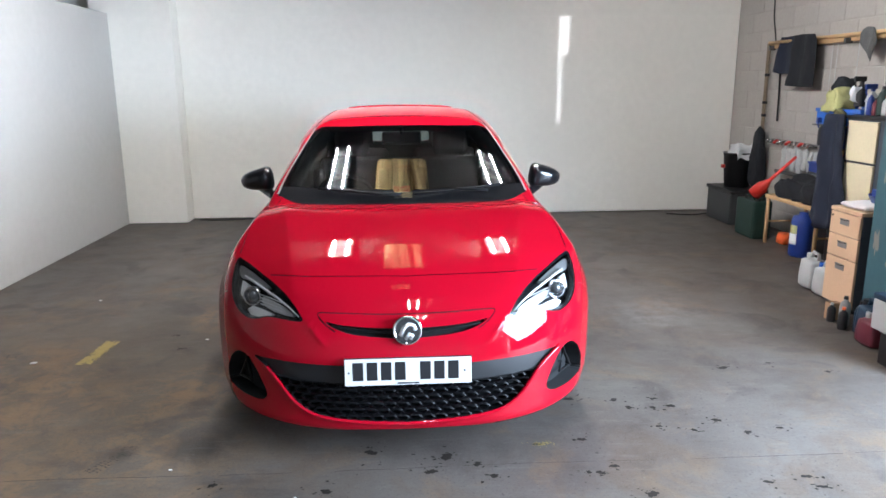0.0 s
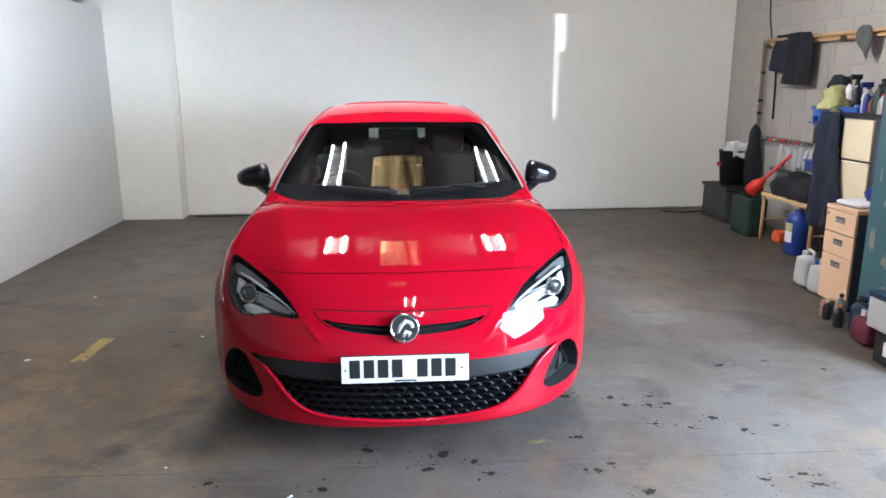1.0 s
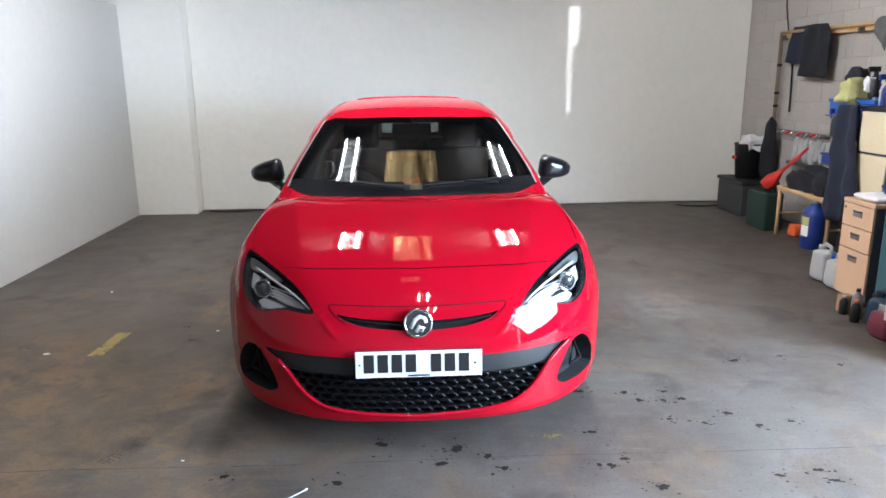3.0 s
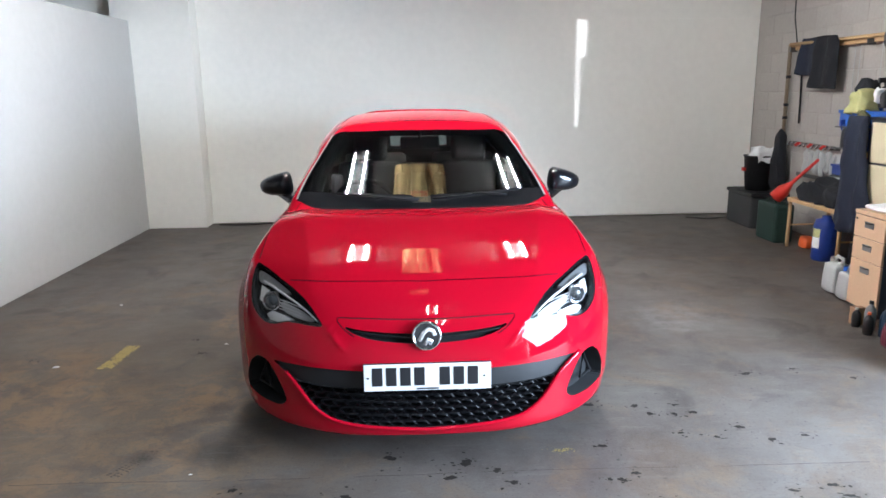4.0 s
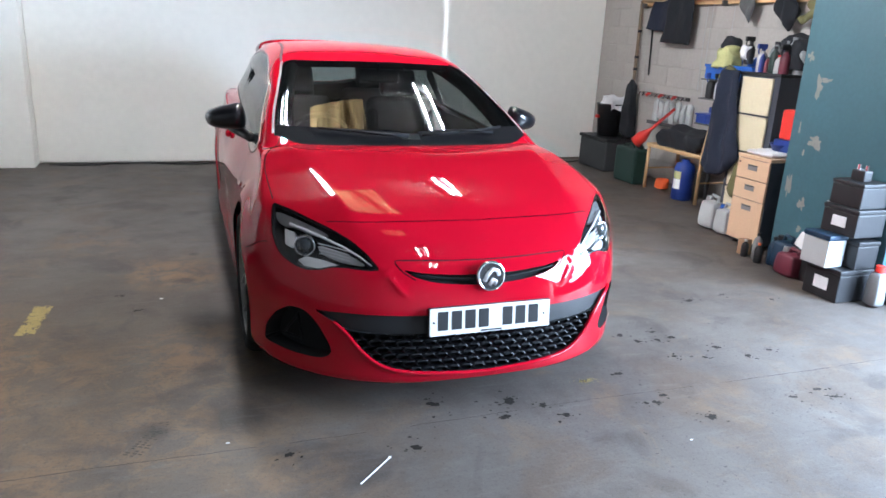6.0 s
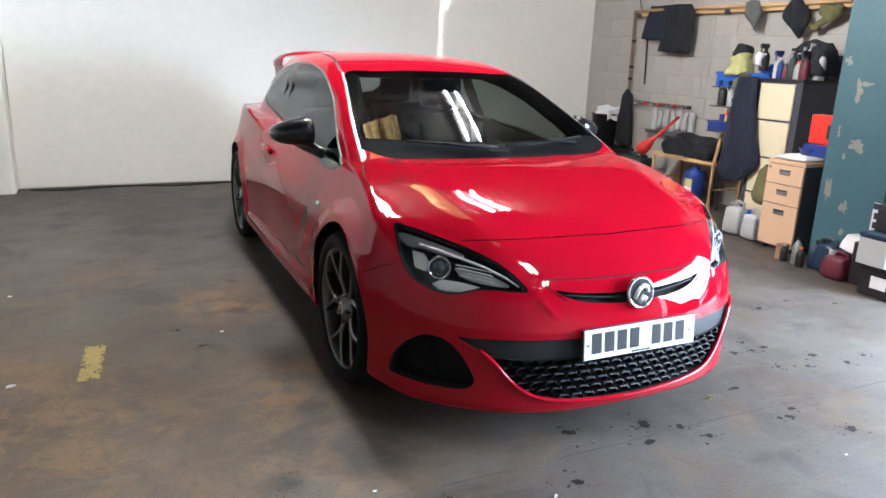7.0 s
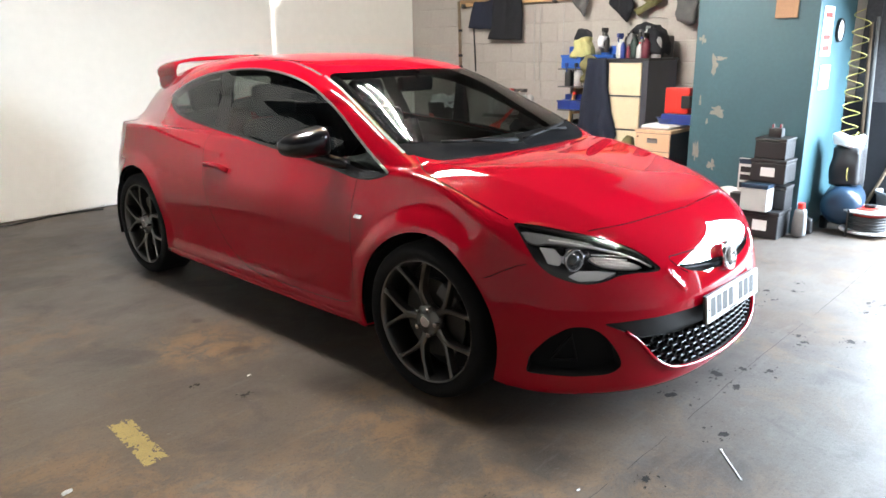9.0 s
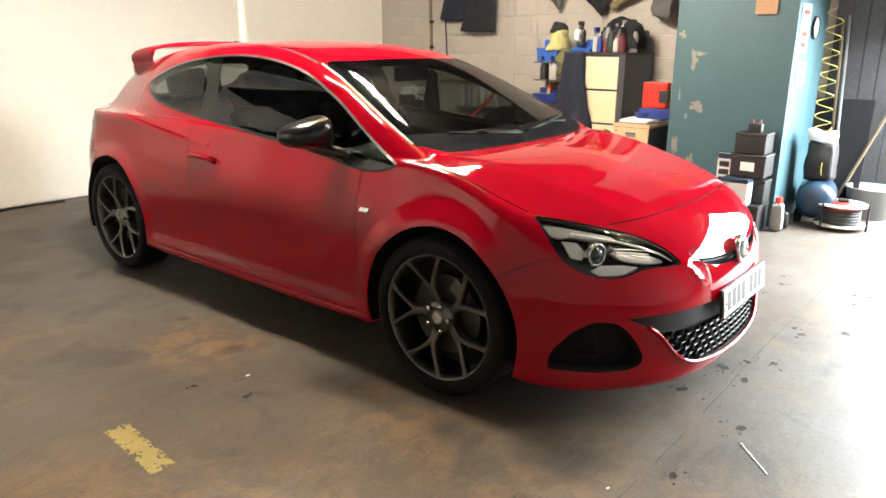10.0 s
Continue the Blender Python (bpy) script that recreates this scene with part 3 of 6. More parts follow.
def smooth_min(a, b, k):
    return -smooth_max(-a, -b, k)


def step(a, b, s):
    q = np.clip((s - a) / (b - a), 0, 1)
    return q * q * (3 - 2 * q)


AXLE_F, AXLE_R, HUB_Z, WHEEL_R = 0.908, 3.600, 0.335, 0.34
HOOD = curve((-0.1, 0.598), (0.0, 0.688), (0.12, 0.758), (0.3, 0.835), (0.42, 0.876), (0.54, 0.908), (0.66, 0.935), (0.8, 0.956), (0.95, 0.966), (1.08, 0.966), (1.3, 0.967), (1.7, 0.980), (2.5, 0.994), (4.6, 0.979))
FLANK = curve((-0.1, 0.880), (0.4, 0.891), (0.93, 0.875), (1.35, 0.867), (1.9, 0.873), (2.5, 0.869), (3.1, 0.868), (3.62, 0.863), (4.05, 0.824), (4.5, 0.704))
SIDE = curve((0.1, -0.077), (0.2, -0.029), (0.30, -0.005), (0.42, 0.0), (0.54, 0.006), (0.64, 0.0), (0.76, -0.029), (0.87, -0.073), (0.97, -0.107), (1.06, -0.139), (1.2, -0.211))
NOSE = curve((0.10, 0.028), (0.17, -0.016), (0.24, -0.023), (0.34, -0.024), (0.44, -0.024), (0.52, -0.012), (0.60, 0.011), (0.67, 0.037), (0.74, 0.079), (0.85, 0.176), (1.1, 0.483))
TAIL = curve((0.1, 4.271), (0.3, 4.371), (0.5, 4.421), (0.7, 4.425), (0.85, 4.408), (1.0, 4.368), (1.2, 4.249), (1.4, 4.1))
ROOF = curve((0.6, 0.604), (0.9, 0.863), (1.2, 1.050), (1.5, 1.203), (1.8, 1.332), (2.0, 1.388), (2.3, 1.425), (2.6, 1.437), (2.9, 1.431), (3.2, 1.407), (3.6, 1.358), (3.9, 1.294), (4.15, 1.178), (4.4, 0.979))
CABIN = curve((0.9, 0.736), (1.25, 0.792), (1.6, 0.814), (2.1, 0.820), (2.6, 0.830), (3.0, 0.809), (3.4, 0.746), (3.8, 0.636), (4.4, 0.453))


def body(p):
    """Below zero inside the car's skin."""
    x, y, z = np.abs(p[..., 0]), p[..., 1], p[..., 2]
    flank = x - FLANK(y) - SIDE(z)
    inset = flank + 0.012
    for axle in (AXLE_F, AXLE_R):
        r = np.hypot(y - axle, z - HUB_Z)
        flank = flank - (0.024 if axle < 2 else 0.018) * (1 - step(0.40, 0.50, r))
    # the shoulder's edge from the tail lamp to the door handle
    edge = 0.892 + 0.112 * (y - 2.594)
    flank = flank - 0.026 * np.maximum(0, 1 - np.sqrt((z - edge) ** 2 + 0.00001) / np.where(z > edge, 0.10, 0.22)) * step(2.35, 2.95, y)
    # the hooked hollow in the lower door, and the sill that stands out below it
    hook = (np.maximum(2.35 - y, 0) / 0.87) ** 3 + (np.maximum(0.85 - z, 0) / 0.54) ** 3
    flank = flank + 0.011 * step(1.10, 0.74, hook) * step(0.80, 0.50, z) * step(3.05, 2.45, y)
    flank = flank - 0.026 * step(0.335, 0.262, z) * step(1.25, 1.45, y) * step(3.25, 3.05, y)
    nose = 0.9 * (NOSE(z) + 0.177 * x**2 + 0.603 * x**4 - y)
    # the fold that runs down from the lamp's tip
    fold = x - 0.41 - 0.82 * (z - 0.627)
    nose = nose - 0.0055 * np.exp(-((fold / 0.017) ** 2)) * step(0.525, 0.575, z) * step(0.665, 0.615, z)
    tail = y - TAIL(z) + 0.30 * x**2 + 0.56 * x**6
    # the bonnet falls away outside a crease on either side
    out = x - 0.47 - 0.18 * (y - 0.1)
    deck = 0.95 * (z - HOOD(y - 0.10 * x * x) + 0.12 * (out + np.sqrt(out**2 + 0.00012)) + 0.040 * (1 - 0.8 * step(0.55, 1.10, y)) * (np.sqrt(x**2 + 0.0025) - 0.05) - 0.021 * x**2)
    low = smooth_max(smooth_max(flank, nose, 0.081), tail, 0.24)
    low = smooth_max(low, deck, 0.10 - 0.078 * step(0.38, 0.60, y))
    low = smooth_max(low, 0.166 + 0.041 * step(0.3, 1.2, y) - z, 0.03)
    sweep = (0.2 + 0.8 * step(0.80, 1.80, y)) * x**2
    top = 0.9 * (z - ROOF(y - 0.067 * sweep) + 0.089 * sweep)
    side = 0.9 * (x - CABIN(y) + 0.504 * (z - 0.95) + 0.147 * (z - 0.95) ** 2)
    high = smooth_max(smooth_max(top, side, 0.10), tail, 0.1)
    high = smooth_max(np.maximum(high, 0.80 - z), inset, 0.03)
    return smooth_min(low, high, 0.005 + 0.07 * step(3.2, 3.9, y))


SPINE_Z, SPINE_A, SPINE_B, FAN = 0.58, 0.95, 3.6, 0.9


def skin_ray(u, v):
    """The start and way of the ray that belongs to a place (u, v) on the skin: u runs back from the nose, v up from the waist."""
    a = np.where(u < SPINE_A, np.pi / 2 - (SPINE_A - u) / FAN, np.where(u > SPINE_B, np.pi / 2 + (u - SPINE_B) / FAN, np.pi / 2))
    e = v / FAN
    start = np.stack([0 * u, np.clip(u, SPINE_A, SPINE_B), 0 * u + SPINE_Z], -1)
    return start, np.stack([np.cos(e) * np.sin(a), -np.cos(e) * np.cos(a), np.sin(e)], -1)


def skin_place(p):
    """The (u, v) of a point of the skin."""
    x, y, z = np.abs(p[..., 0]), p[..., 1], p[..., 2]
    near = np.clip(y, SPINE_A, SPINE_B)
    a = np.arctan2(x, near - y)
    u = near + FAN * (a - np.pi / 2)
    return np.stack([u, FAN * np.arctan2(z - SPINE_Z, np.hypot(x, y - near))], -1)


def meet(start, way, far=3.2, steps=90):
    """Where rays first cross the skin."""
    t = np.zeros(start.shape[:-1])
    inside0 = body(start) < 0
    lo, hi, done = t.copy(), t.copy() + far, np.zeros(t.shape, bool)
    for k in range(1, steps + 1):
        s = far * k / steps
        crossed = (body(start + s * way) < 0) != inside0
        fresh = crossed & ~done
        lo[fresh], hi[fresh] = s - far / steps, s
        done |= crossed
    for _ in range(26):
        mid = (lo + hi) / 2
        same = (body(start + mid[..., None] * way) < 0) == inside0
        lo, hi = np.where(same, mid, lo), np.where(same, hi, mid)
    return start + ((lo + hi) / 2)[..., None] * way


def skin(uv):
    """Points of the skin at places (u, v)."""
    uv = np.asarray(uv, float)
    return meet(*skin_ray(uv[..., 0], uv[..., 1]))


def normal(p):
    h = 2e-4
    g = np.stack([body(p + h * e) - body(p - h * e) for e in np.eye(3)], -1)
    return g / np.linalg.norm(g, axis=-1, keepdims=True)


def from_side(pts):
    """Places (u, v) of points given in the side view as (y, z)."""
    p = np.array(pts, float)
    return skin_place(meet(np.stack([0 * p[:, 0] + 1.3, p[:, 0], p[:, 1]], -1), np.array([-1.0, 0, 0]), 1.29))


def from_front(pts):
    """Places (u, v) of points given in the front view as (x, z)."""
    p = np.array(pts, float)
    return skin_place(meet(np.stack([p[:, 0], 0 * p[:, 0] - 0.4, p[:, 1]], -1), np.array([0, 1.0, 0]), 2.2))


def from_top(pts):
    """Places (u, v) of points given in the plan as (x, y)."""
    p = np.array(pts, float)
    return skin_place(meet(np.stack([p[:, 0], p[:, 1], 0 * p[:, 0] + 1.8], -1), np.array([0, 0, -1.0]), 1.7))

# ---- the car ----
from mathutils.geometry import delaunay_2d_cdt

U0, U1 = SPINE_A - FAN * math.pi / 2, SPINE_B + FAN * math.pi / 2
V0, V1 = -0.62, FAN * math.pi / 2


def rounded(pts, closed=True, turns=2):
    """Cuts the corners of a line twice, so that it runs smoothly."""
    p = np.asarray(pts, float)
    for _ in range(turns):
        q = np.roll(p, -1, 0) if closed else p[1:]
        a = p if closed else p[:-1]
        r = np.stack([0.75 * a + 0.25 * q, 0.25 * a + 0.75 * q], 1).reshape(-1, 2)
        p = r if closed else np.concatenate([p[:1], r, p[-1:]])
    return p


def resampled(pts, closed, gap=0.012):
    """Points at even steps along a line."""
    p = np.asarray(pts, float)
    if closed:
        p = np.concatenate([p, p[:1]])
    run = np.r_[0, np.cumsum(np.linalg.norm(np.diff(p, axis=0), axis=1))]
    n = max(3, int(run[-1] / gap))
    s = np.linspace(0, run[-1], n + 1)
    out = np.stack([np.interp(s, run, p[:, k]) for k in (0, 1)], -1)
    return out[:-1] if closed else out


def ribbon(uv, width):
    """The outline of a narrow strip along a line on the skin."""
    p = skin(uv)
    t = np.gradient(p, axis=0)
    t /= np.linalg.norm(t, axis=1, keepdims=True) + 1e-9
    side = np.cross(normal(p), t)
    return np.concatenate([skin_place(p + width / 2 * side), skin_place(p - width / 2 * side)[::-1]])


def within(pts, poly):
    """Which points lie inside an outline."""
    x, y = pts[:, 0], pts[:, 1]
    inside = np.zeros(len(pts), bool)
    for (x0, y0), (x1, y1) in zip(poly, np.roll(poly, -1, 0)):
        if y0 != y1:
            inside ^= ((y0 > y) != (y1 > y)) & (x < (x1 - x0) * (y - y0) / (y1 - y0) + x0)
    return inside


# outlines, in the side view (y, z), the front view (x, z) or the plan (x, y)
DLO = [(3.45, 1.182), (3.28, 1.248), (3.032, 1.311), (2.802, 1.340), (2.596, 1.355), (2.403, 1.354), (2.16, 1.330), (1.913, 1.276), (1.673, 1.170),
       (1.475, 1.062), (1.307, 0.968), (1.209, 0.928), (1.246, 0.911), (1.340, 0.889), (1.446, 0.892), (1.560, 0.912), (1.797, 0.940), (1.99, 0.960), (2.205, 0.980),
       (2.476, 1.002), (2.757, 1.029), (3.063, 1.060), (3.196, 1.082), (3.31, 1.112), (3.405, 1.146)]
SCREEN = [(0.0005, 1.831), (0.217, 1.841), (0.396, 1.860), (0.541, 1.920), (0.572, 1.750), (0.611, 1.572), (0.652, 1.398), (0.678, 1.245), (0.687, 1.180), (0.645, 1.128), (0.588, 1.088), (0.525, 1.060), (0.270, 1.034), (0.0005, 1.026)]
LAMP_TOP = [(0.777, 0.815), (0.715, 0.802), (0.648, 0.781), (0.580, 0.759), (0.518, 0.728), (0.472, 0.692), (0.424, 0.631)]
LAMP_LOW = [(0.49, 0.632), (0.552, 0.636), (0.600, 0.631), (0.645, 0.613), (0.685, 0.605), (0.728, 0.611), (0.768, 0.634), (0.793, 0.675), (0.796, 0.735), (0.789, 0.785)]
FOG = [(0.836, 0.255), (0.832, 0.33), (0.797, 0.405), (0.755, 0.446), (0.708, 0.454), (0.668, 0.42), (0.635, 0.365), (0.61, 0.31), (0.607, 0.278), (0.645, 0.256), (0.74, 0.249)]
MOUTH = [(0.0005, 0.468), (0.27, 0.467), (0.40, 0.468), (0.55, 0.467), (0.672, 0.460), (0.602, 0.424), (0.553, 0.380), (0.510, 0.320), (0.470, 0.280), (0.410, 0.243), (0.320, 0.226), (0.19, 0.216), (0.0005, 0.208)]
BAR_LOW = [(0.0005, 0.386), (0.26, 0.386), (0.45, 0.388), (0.552, 0.394), (0.60, 0.412)]
SLOT = [(0.0005, 0.614), (0.07, 0.615), (0.187, 0.620), (0.281, 0.628), (0.348, 0.641), (0.311, 0.617), (0.257, 0.598), (0.187, 0.586), (0.07, 0.577), (0.0005, 0.576)]
SLOT_LINE = [(0.0, 0.667), (0.14, 0.668), (0.28, 0.671), (0.380, 0.671), (0.363, 0.650), (0.340, 0.626), (0.297, 0.601)]
HOOD_FRONT = [(0.0, 0.197), (0.2, 0.212), (0.382, 0.232), (0.488, 0.252), (0.596, 0.306)]
HOOD_SIDE = [(0.776, 0.545), (0.776, 0.70), (0.772, 0.85), (0.750, 0.98), (0.716, 1.06), (0.666, 1.140)]
DOOR = [(1.405, 0.887), (1.398, 0.794), (1.380, 0.651), (1.368, 0.529), (1.366, 0.398), (1.375, 0.325), (1.45, 0.297), (1.9, 0.295), (2.32, 0.305), (2.50, 0.40), (2.64, 0.58), (2.735, 0.80), (2.765, 0.925), (2.748, 0.985), (2.70, 1.022)]
BUMPER_SIDE = [(0.425, 0.675), (0.455, 0.668), (0.497, 0.646), (0.542, 0.621), (0.565, 0.612)]
TAIL_LAMP = [(3.94, 0.975), (4.05, 1.0), (4.20, 1.0), (4.36, 0.97), (4.36, 0.84), (4.16, 0.87), (3.99, 0.915)]
REAR_SCREEN = [(0.001, 3.80), (0.3, 3.80), (0.43, 3.82), (0.45, 4.02), (0.42, 4.22), (0.001, 4.30)]


def arch(axle, radius):
    a = np.linspace(math.pi + 0.75, -0.75, 48)
    return np.stack([axle + radius * np.cos(a), HUB_Z + radius * np.sin(a)], -1)


def half(uv, front, gap=0.012, turns=2):
    """An outline that is closed past the car's middle line."""
    uv = resampled(rounded(uv, False, turns), False, gap)
    ends = {"front": [(U0 - 0.05, uv[-1, 1]), (U0 - 0.05, uv[0, 1])], "top": [(uv[-1, 0], V1 + 0.05), (uv[0, 0], V1 + 0.05)], "rear": [(U1 + 0.05, uv[-1, 1]), (U1 + 0.05, uv[0, 1])]}[front]
    return np.concatenate([uv, ends])


line = {
    "dlo": resampled(rounded(from_side(resampled(DLO, True, 0.03))), True),
    "screen": half(from_top(SCREEN), "top"),
    "lamp": resampled(rounded(from_front(resampled(LAMP_TOP + LAMP_LOW, True, 0.03)), True, 1), True, 0.008),
    "fog": resampled(rounded(from_front(resampled(FOG, True, 0.03))), True, 0.008),
    "mouth": half(from_front(resampled(MOUTH, False, 0.03)), "front", 0.01, 1),
    "slot": half(from_front(SLOT), "front", 0.01, 1),
    "arch_f": from_side(arch(AXLE_F - 0.012, 0.393)),
    "arch_r": from_side(arch(AXLE_R - 0.010, 0.405)),
    "tail_lamp": resampled(rounded(from_side(TAIL_LAMP)), True),
    "lamp_a": resampled(rounded(from_front([(0.655, 0.714), (0.56, 0.696), (0.515, 0.676), (0.478, 0.650), (0.56, 0.654), (0.64, 0.672)]), True, 1), True, 0.008),
    "lamp_b": resampled(rounded(from_front([(0.778, 0.800), (0.70, 0.783), (0.62, 0.758), (0.60, 0.744), (0.66, 0.742), (0.725, 0.757), (0.768, 0.748), (0.786, 0.770)]), True, 1), True, 0.008),
    "lamp_c": resampled(from_front([(0.760, 0.742), (0.727, 0.737), (0.724, 0.705), (0.742, 0.674), (0.768, 0.682)]), True, 0.008),
    "lamp_d": resampled(from_front([(0.700, 0.655), (0.640, 0.655), (0.590, 0.645), (0.650, 0.618), (0.712, 0.614), (0.732, 0.632)]), True, 0.008),
    "rear_screen": half(from_top(REAR_SCREEN), "rear"),
}
rows_low = from_front(resampled(BAR_LOW, False, 0.02))
rows_low = np.concatenate([[(U0 - 0.05, rows_low[0, 1])], rows_low])
gap_line = {
    "hood_front": resampled(from_top(resampled(HOOD_FRONT, False, 0.05)), False),
    "hood_side": resampled(rounded(from_top(HOOD_SIDE), False), False),
    "door": resampled(rounded(from_side(DOOR), False), False),
    "bumper_side": resampled(from_side(BUMPER_SIDE), False),
    "slot_line": resampled(rounded(from_front(resampled(SLOT_LINE, False, 0.02)), False, 1), False),
}
gaps = {k: ribbon(v, {"bumper_side": 0.003, "door": 0.0034}.get(k, 0.0048)) for k, v in gap_line.items()}
ditch = ribbon(resampled(from_top([(0.553, 1.93), (0.532, 2.06), (0.500, 2.24), (0.478, 2.5), (0.472, 2.75), (0.465, 3.1), (0.455, 3.4)]), False), 0.016)
dlo_top = resampled(rounded(from_side(DLO[:12]), False), False)
chrome_strip = ribbon(dlo_top, 0.011)
seal_strip = ribbon(resampled(rounded(from_side(DLO[11:]), False), False), 0.016)
b_post = from_side([(2.67, 1.350), (2.735, 1.347), (2.80, 1.340), (2.785, 1.24), (2.765, 1.14), (2.745, 1.033), (2.67, 1.025), (2.60, 1.018), (2.62, 1.13), (2.645, 1.24)])
sail = from_side([(1.66, 0.965), (1.55, 0.955), (1.45, 0.935), (1.36, 0.922), (1.28, 0.925), (1.20, 0.915), (1.25, 0.87), (1.45, 0.875), (1.70, 0.915)])
# the windscreen's side trim and black lower band
screen_trim = ribbon(resampled(from_top([(0.549, 1.910), (0.580, 1.745), (0.619, 1.57), (0.660, 1.398), (0.685, 1.248), (0.692, 1.190)]), False), 0.013)
cowl = from_top([(-0.05, 1.048), (0.228, 1.064), (0.45, 1.090), (0.60, 1.124), (0.692, 1.170), (0.674, 1.255), (0.59, 1.228), (0.446, 1.196), (0.228, 1.170), (-0.05, 1.155)])
cowl[:, 1] = np.clip(cowl[:, 1], V0, V1 - 1e-4)


def wide(uv):
    """Carries ends at the middle line a little past it."""
    uv = uv.copy()
    uv[uv[:, 1] > V1 - 0.035, 1] = V1 + 0.05
    front = uv[:, 0] < U0 + 0.02
    uv[front, 0] = U0 - 0.05
    return uv


cowl = wide(cowl)

lamp_inner = line["lamp"].mean(0) + (line["lamp"] - line["lamp"].mean(0)) * (0.94, 0.93)
cuts = [(v, True) for v in line.values()] + [(v, True) for v in gaps.values()] + [(ditch, True), (chrome_strip, True), (screen_trim, True), (rows_low, False), (b_post, True), (sail, True), (cowl, True), (seal_strip, True), (lamp_inner, True)]
# lines of the mesh that follow the folds of the skin
for d in (-0.024, -0.012, 0.0, 0.012, 0.024):
    cuts.append((resampled(from_front([(0.41 + 0.82 * (z - 0.627) + d, z) for z in np.linspace(0.53, 0.605, 12)]), False, 0.008), False))
for d in (-0.010, 0.0, 0.010):
    cuts.append((resampled(from_side([(y, 0.892 + 0.112 * (y - 2.594) + d) for y in np.linspace(2.80, 3.85, 50)]), False, 0.012), False))
    cuts.append((resampled(from_top([(0.47 + 0.18 * (y - 0.1) + d, y) for y in np.linspace(0.30, 1.05, 44)]), False, 0.012), False))
for d in (-0.030, -0.020, -0.010, 0.012, 0.024):
    cuts.append((resampled(from_top([(0.772 + d - 0.10 * max(0, y - 0.85), y) for y in np.linspace(0.62, 0.98, 30)]), False, 0.012), False))
STEP_U, STEP_V = 0.020, 0.018
grid = np.stack(np.meshgrid(np.linspace(U0, U1, round((U1 - U0) / STEP_U) + 1), np.r_[np.arange(V0, V1 - 0.01, STEP_V), V1 - 2e-4], indexing="ij"), -1).reshape(-1, 2)
edge_pts = np.concatenate([c for c, _ in cuts])
# grid points that crowd a cut are left out
cell = {}
for q in edge_pts:
    cell.setdefault((int(q[0] / 0.02), int(q[1] / 0.02)), []).append(q)
keep = []
for q in grid:
    i, j = int(q[0] / 0.02), int(q[1] / 0.02)
    near = [r for a in (-1, 0, 1) for b in (-1, 0, 1) for r in cell.get((i + a, j + b), ())]
    keep.append(not near or min((q[0] - r[0]) ** 2 + (q[1] - r[1]) ** 2 for r in near) > 0.0055**2)
grid = grid[np.array(keep)]
verts, edges = [Vector(q) for q in grid], []
for c, closed in cuts:
    n0 = len(verts)
    verts += [Vector(q) for q in c]
    edges += [(n0 + k, n0 + k + 1) for k in range(len(c) - 1)] + ([(n0 + len(c) - 1, n0)] if closed else [])
found = delaunay_2d_cdt(verts, edges, [], 0, 1e-5)
UV = np.array([tuple(q) for q in found[0]])
TRI = np.array([tuple(t) for t in found[2]])
mid = UV[TRI].mean(1)
ok = (mid[:, 0] > U0) & (mid[:, 0] < U1) & (mid[:, 1] < V1 - 1e-4)
TRI, mid = TRI[ok], mid[ok]
UV[:, 0], UV[:, 1] = np.clip(UV[:, 0], U0, U1), np.clip(UV[:, 1], V0, V1 - 2e-4)
SKIN = skin(UV)
SKIN[:, 0] = np.where(SKIN[:, 0] < 0.0015, 0, SKIN[:, 0])
BEND = normal(SKIN)
BEND[SKIN[:, 0] == 0, 0] = 0
inside = {k: within(mid, v) for k, v in {**line, **gaps, "ditch": ditch, "chrome": chrome_strip, "trim": screen_trim, "post": b_post, "sail": sail, "cowl": cowl, "seal": seal_strip, "lamp_inner": lamp_inner}.items()}
place3 = SKIN[TRI].mean(1)

hood_poly = np.concatenate([gap_line["hood_front"], from_front(LAMP_TOP[::-1])[3:], gap_line["hood_side"], wide(from_top(SCREEN[7:])), [(U0 - 0.05, V1 + 0.05)], [(U0 - 0.05, gap_line["hood_front"][0, 1])]])
low_rear = from_side([(0.565, 0.612), (0.54, 0.42), (0.53, 0.20)])
bumper_poly = np.concatenate([[(U0 - 0.05, gap_line["hood_front"][0, 1])], gap_line["hood_front"], from_front(LAMP_TOP)[3:], from_front(LAMP_LOW), gap_line["bumper_side"], low_rear, [(low_rear[-1, 0], V0 - 0.1), (U0 - 0.05, V0 - 0.1)]])
door_poly = np.concatenate([gap_line["door"], from_side([(2.70, 1.05), (2.2, 1.00), (1.66, 0.94), (1.45, 0.90)])])
rows_poly = np.concatenate([rows_low, from_front([(0.72, 0.40), (0.72, 0.47)]), [(U0 - 0.05, from_front([(0.0, 0.47)])[0, 1])], [(U0 - 0.05, rows_low[0, 1])]])

REGION = np.full(len(TRI), "shell", dtype=object)
REGION[within(mid, bumper_poly)] = "bumper"
REGION[within(mid, hood_poly)] = "hood"
REGION[within(mid, door_poly)] = "door"
for k in gaps:
    REGION[inside[k]] = "gap"
REGION[inside["ditch"]] = "ditch"
REGION[inside["screen"]] = "screen"
REGION[inside["cowl"] | (inside["screen"] & (place3[:, 1] < 1.09 + 0.17 * place3[:, 0] ** 2))] = "cowl"
REGION[inside["trim"]] = "trim"
REGION[inside["rear_screen"]] = "rear_screen"
glass = inside["dlo"]
REGION[glass] = "door_glass"
REGION[glass & (place3[:, 1] > 2.69)] = "quarter_glass"
REGION[glass & (inside["sail"])] = "post"
REGION[inside["seal"] & ~(glass & inside["sail"])] = "seal"
REGION[inside["chrome"]] = "chrome"
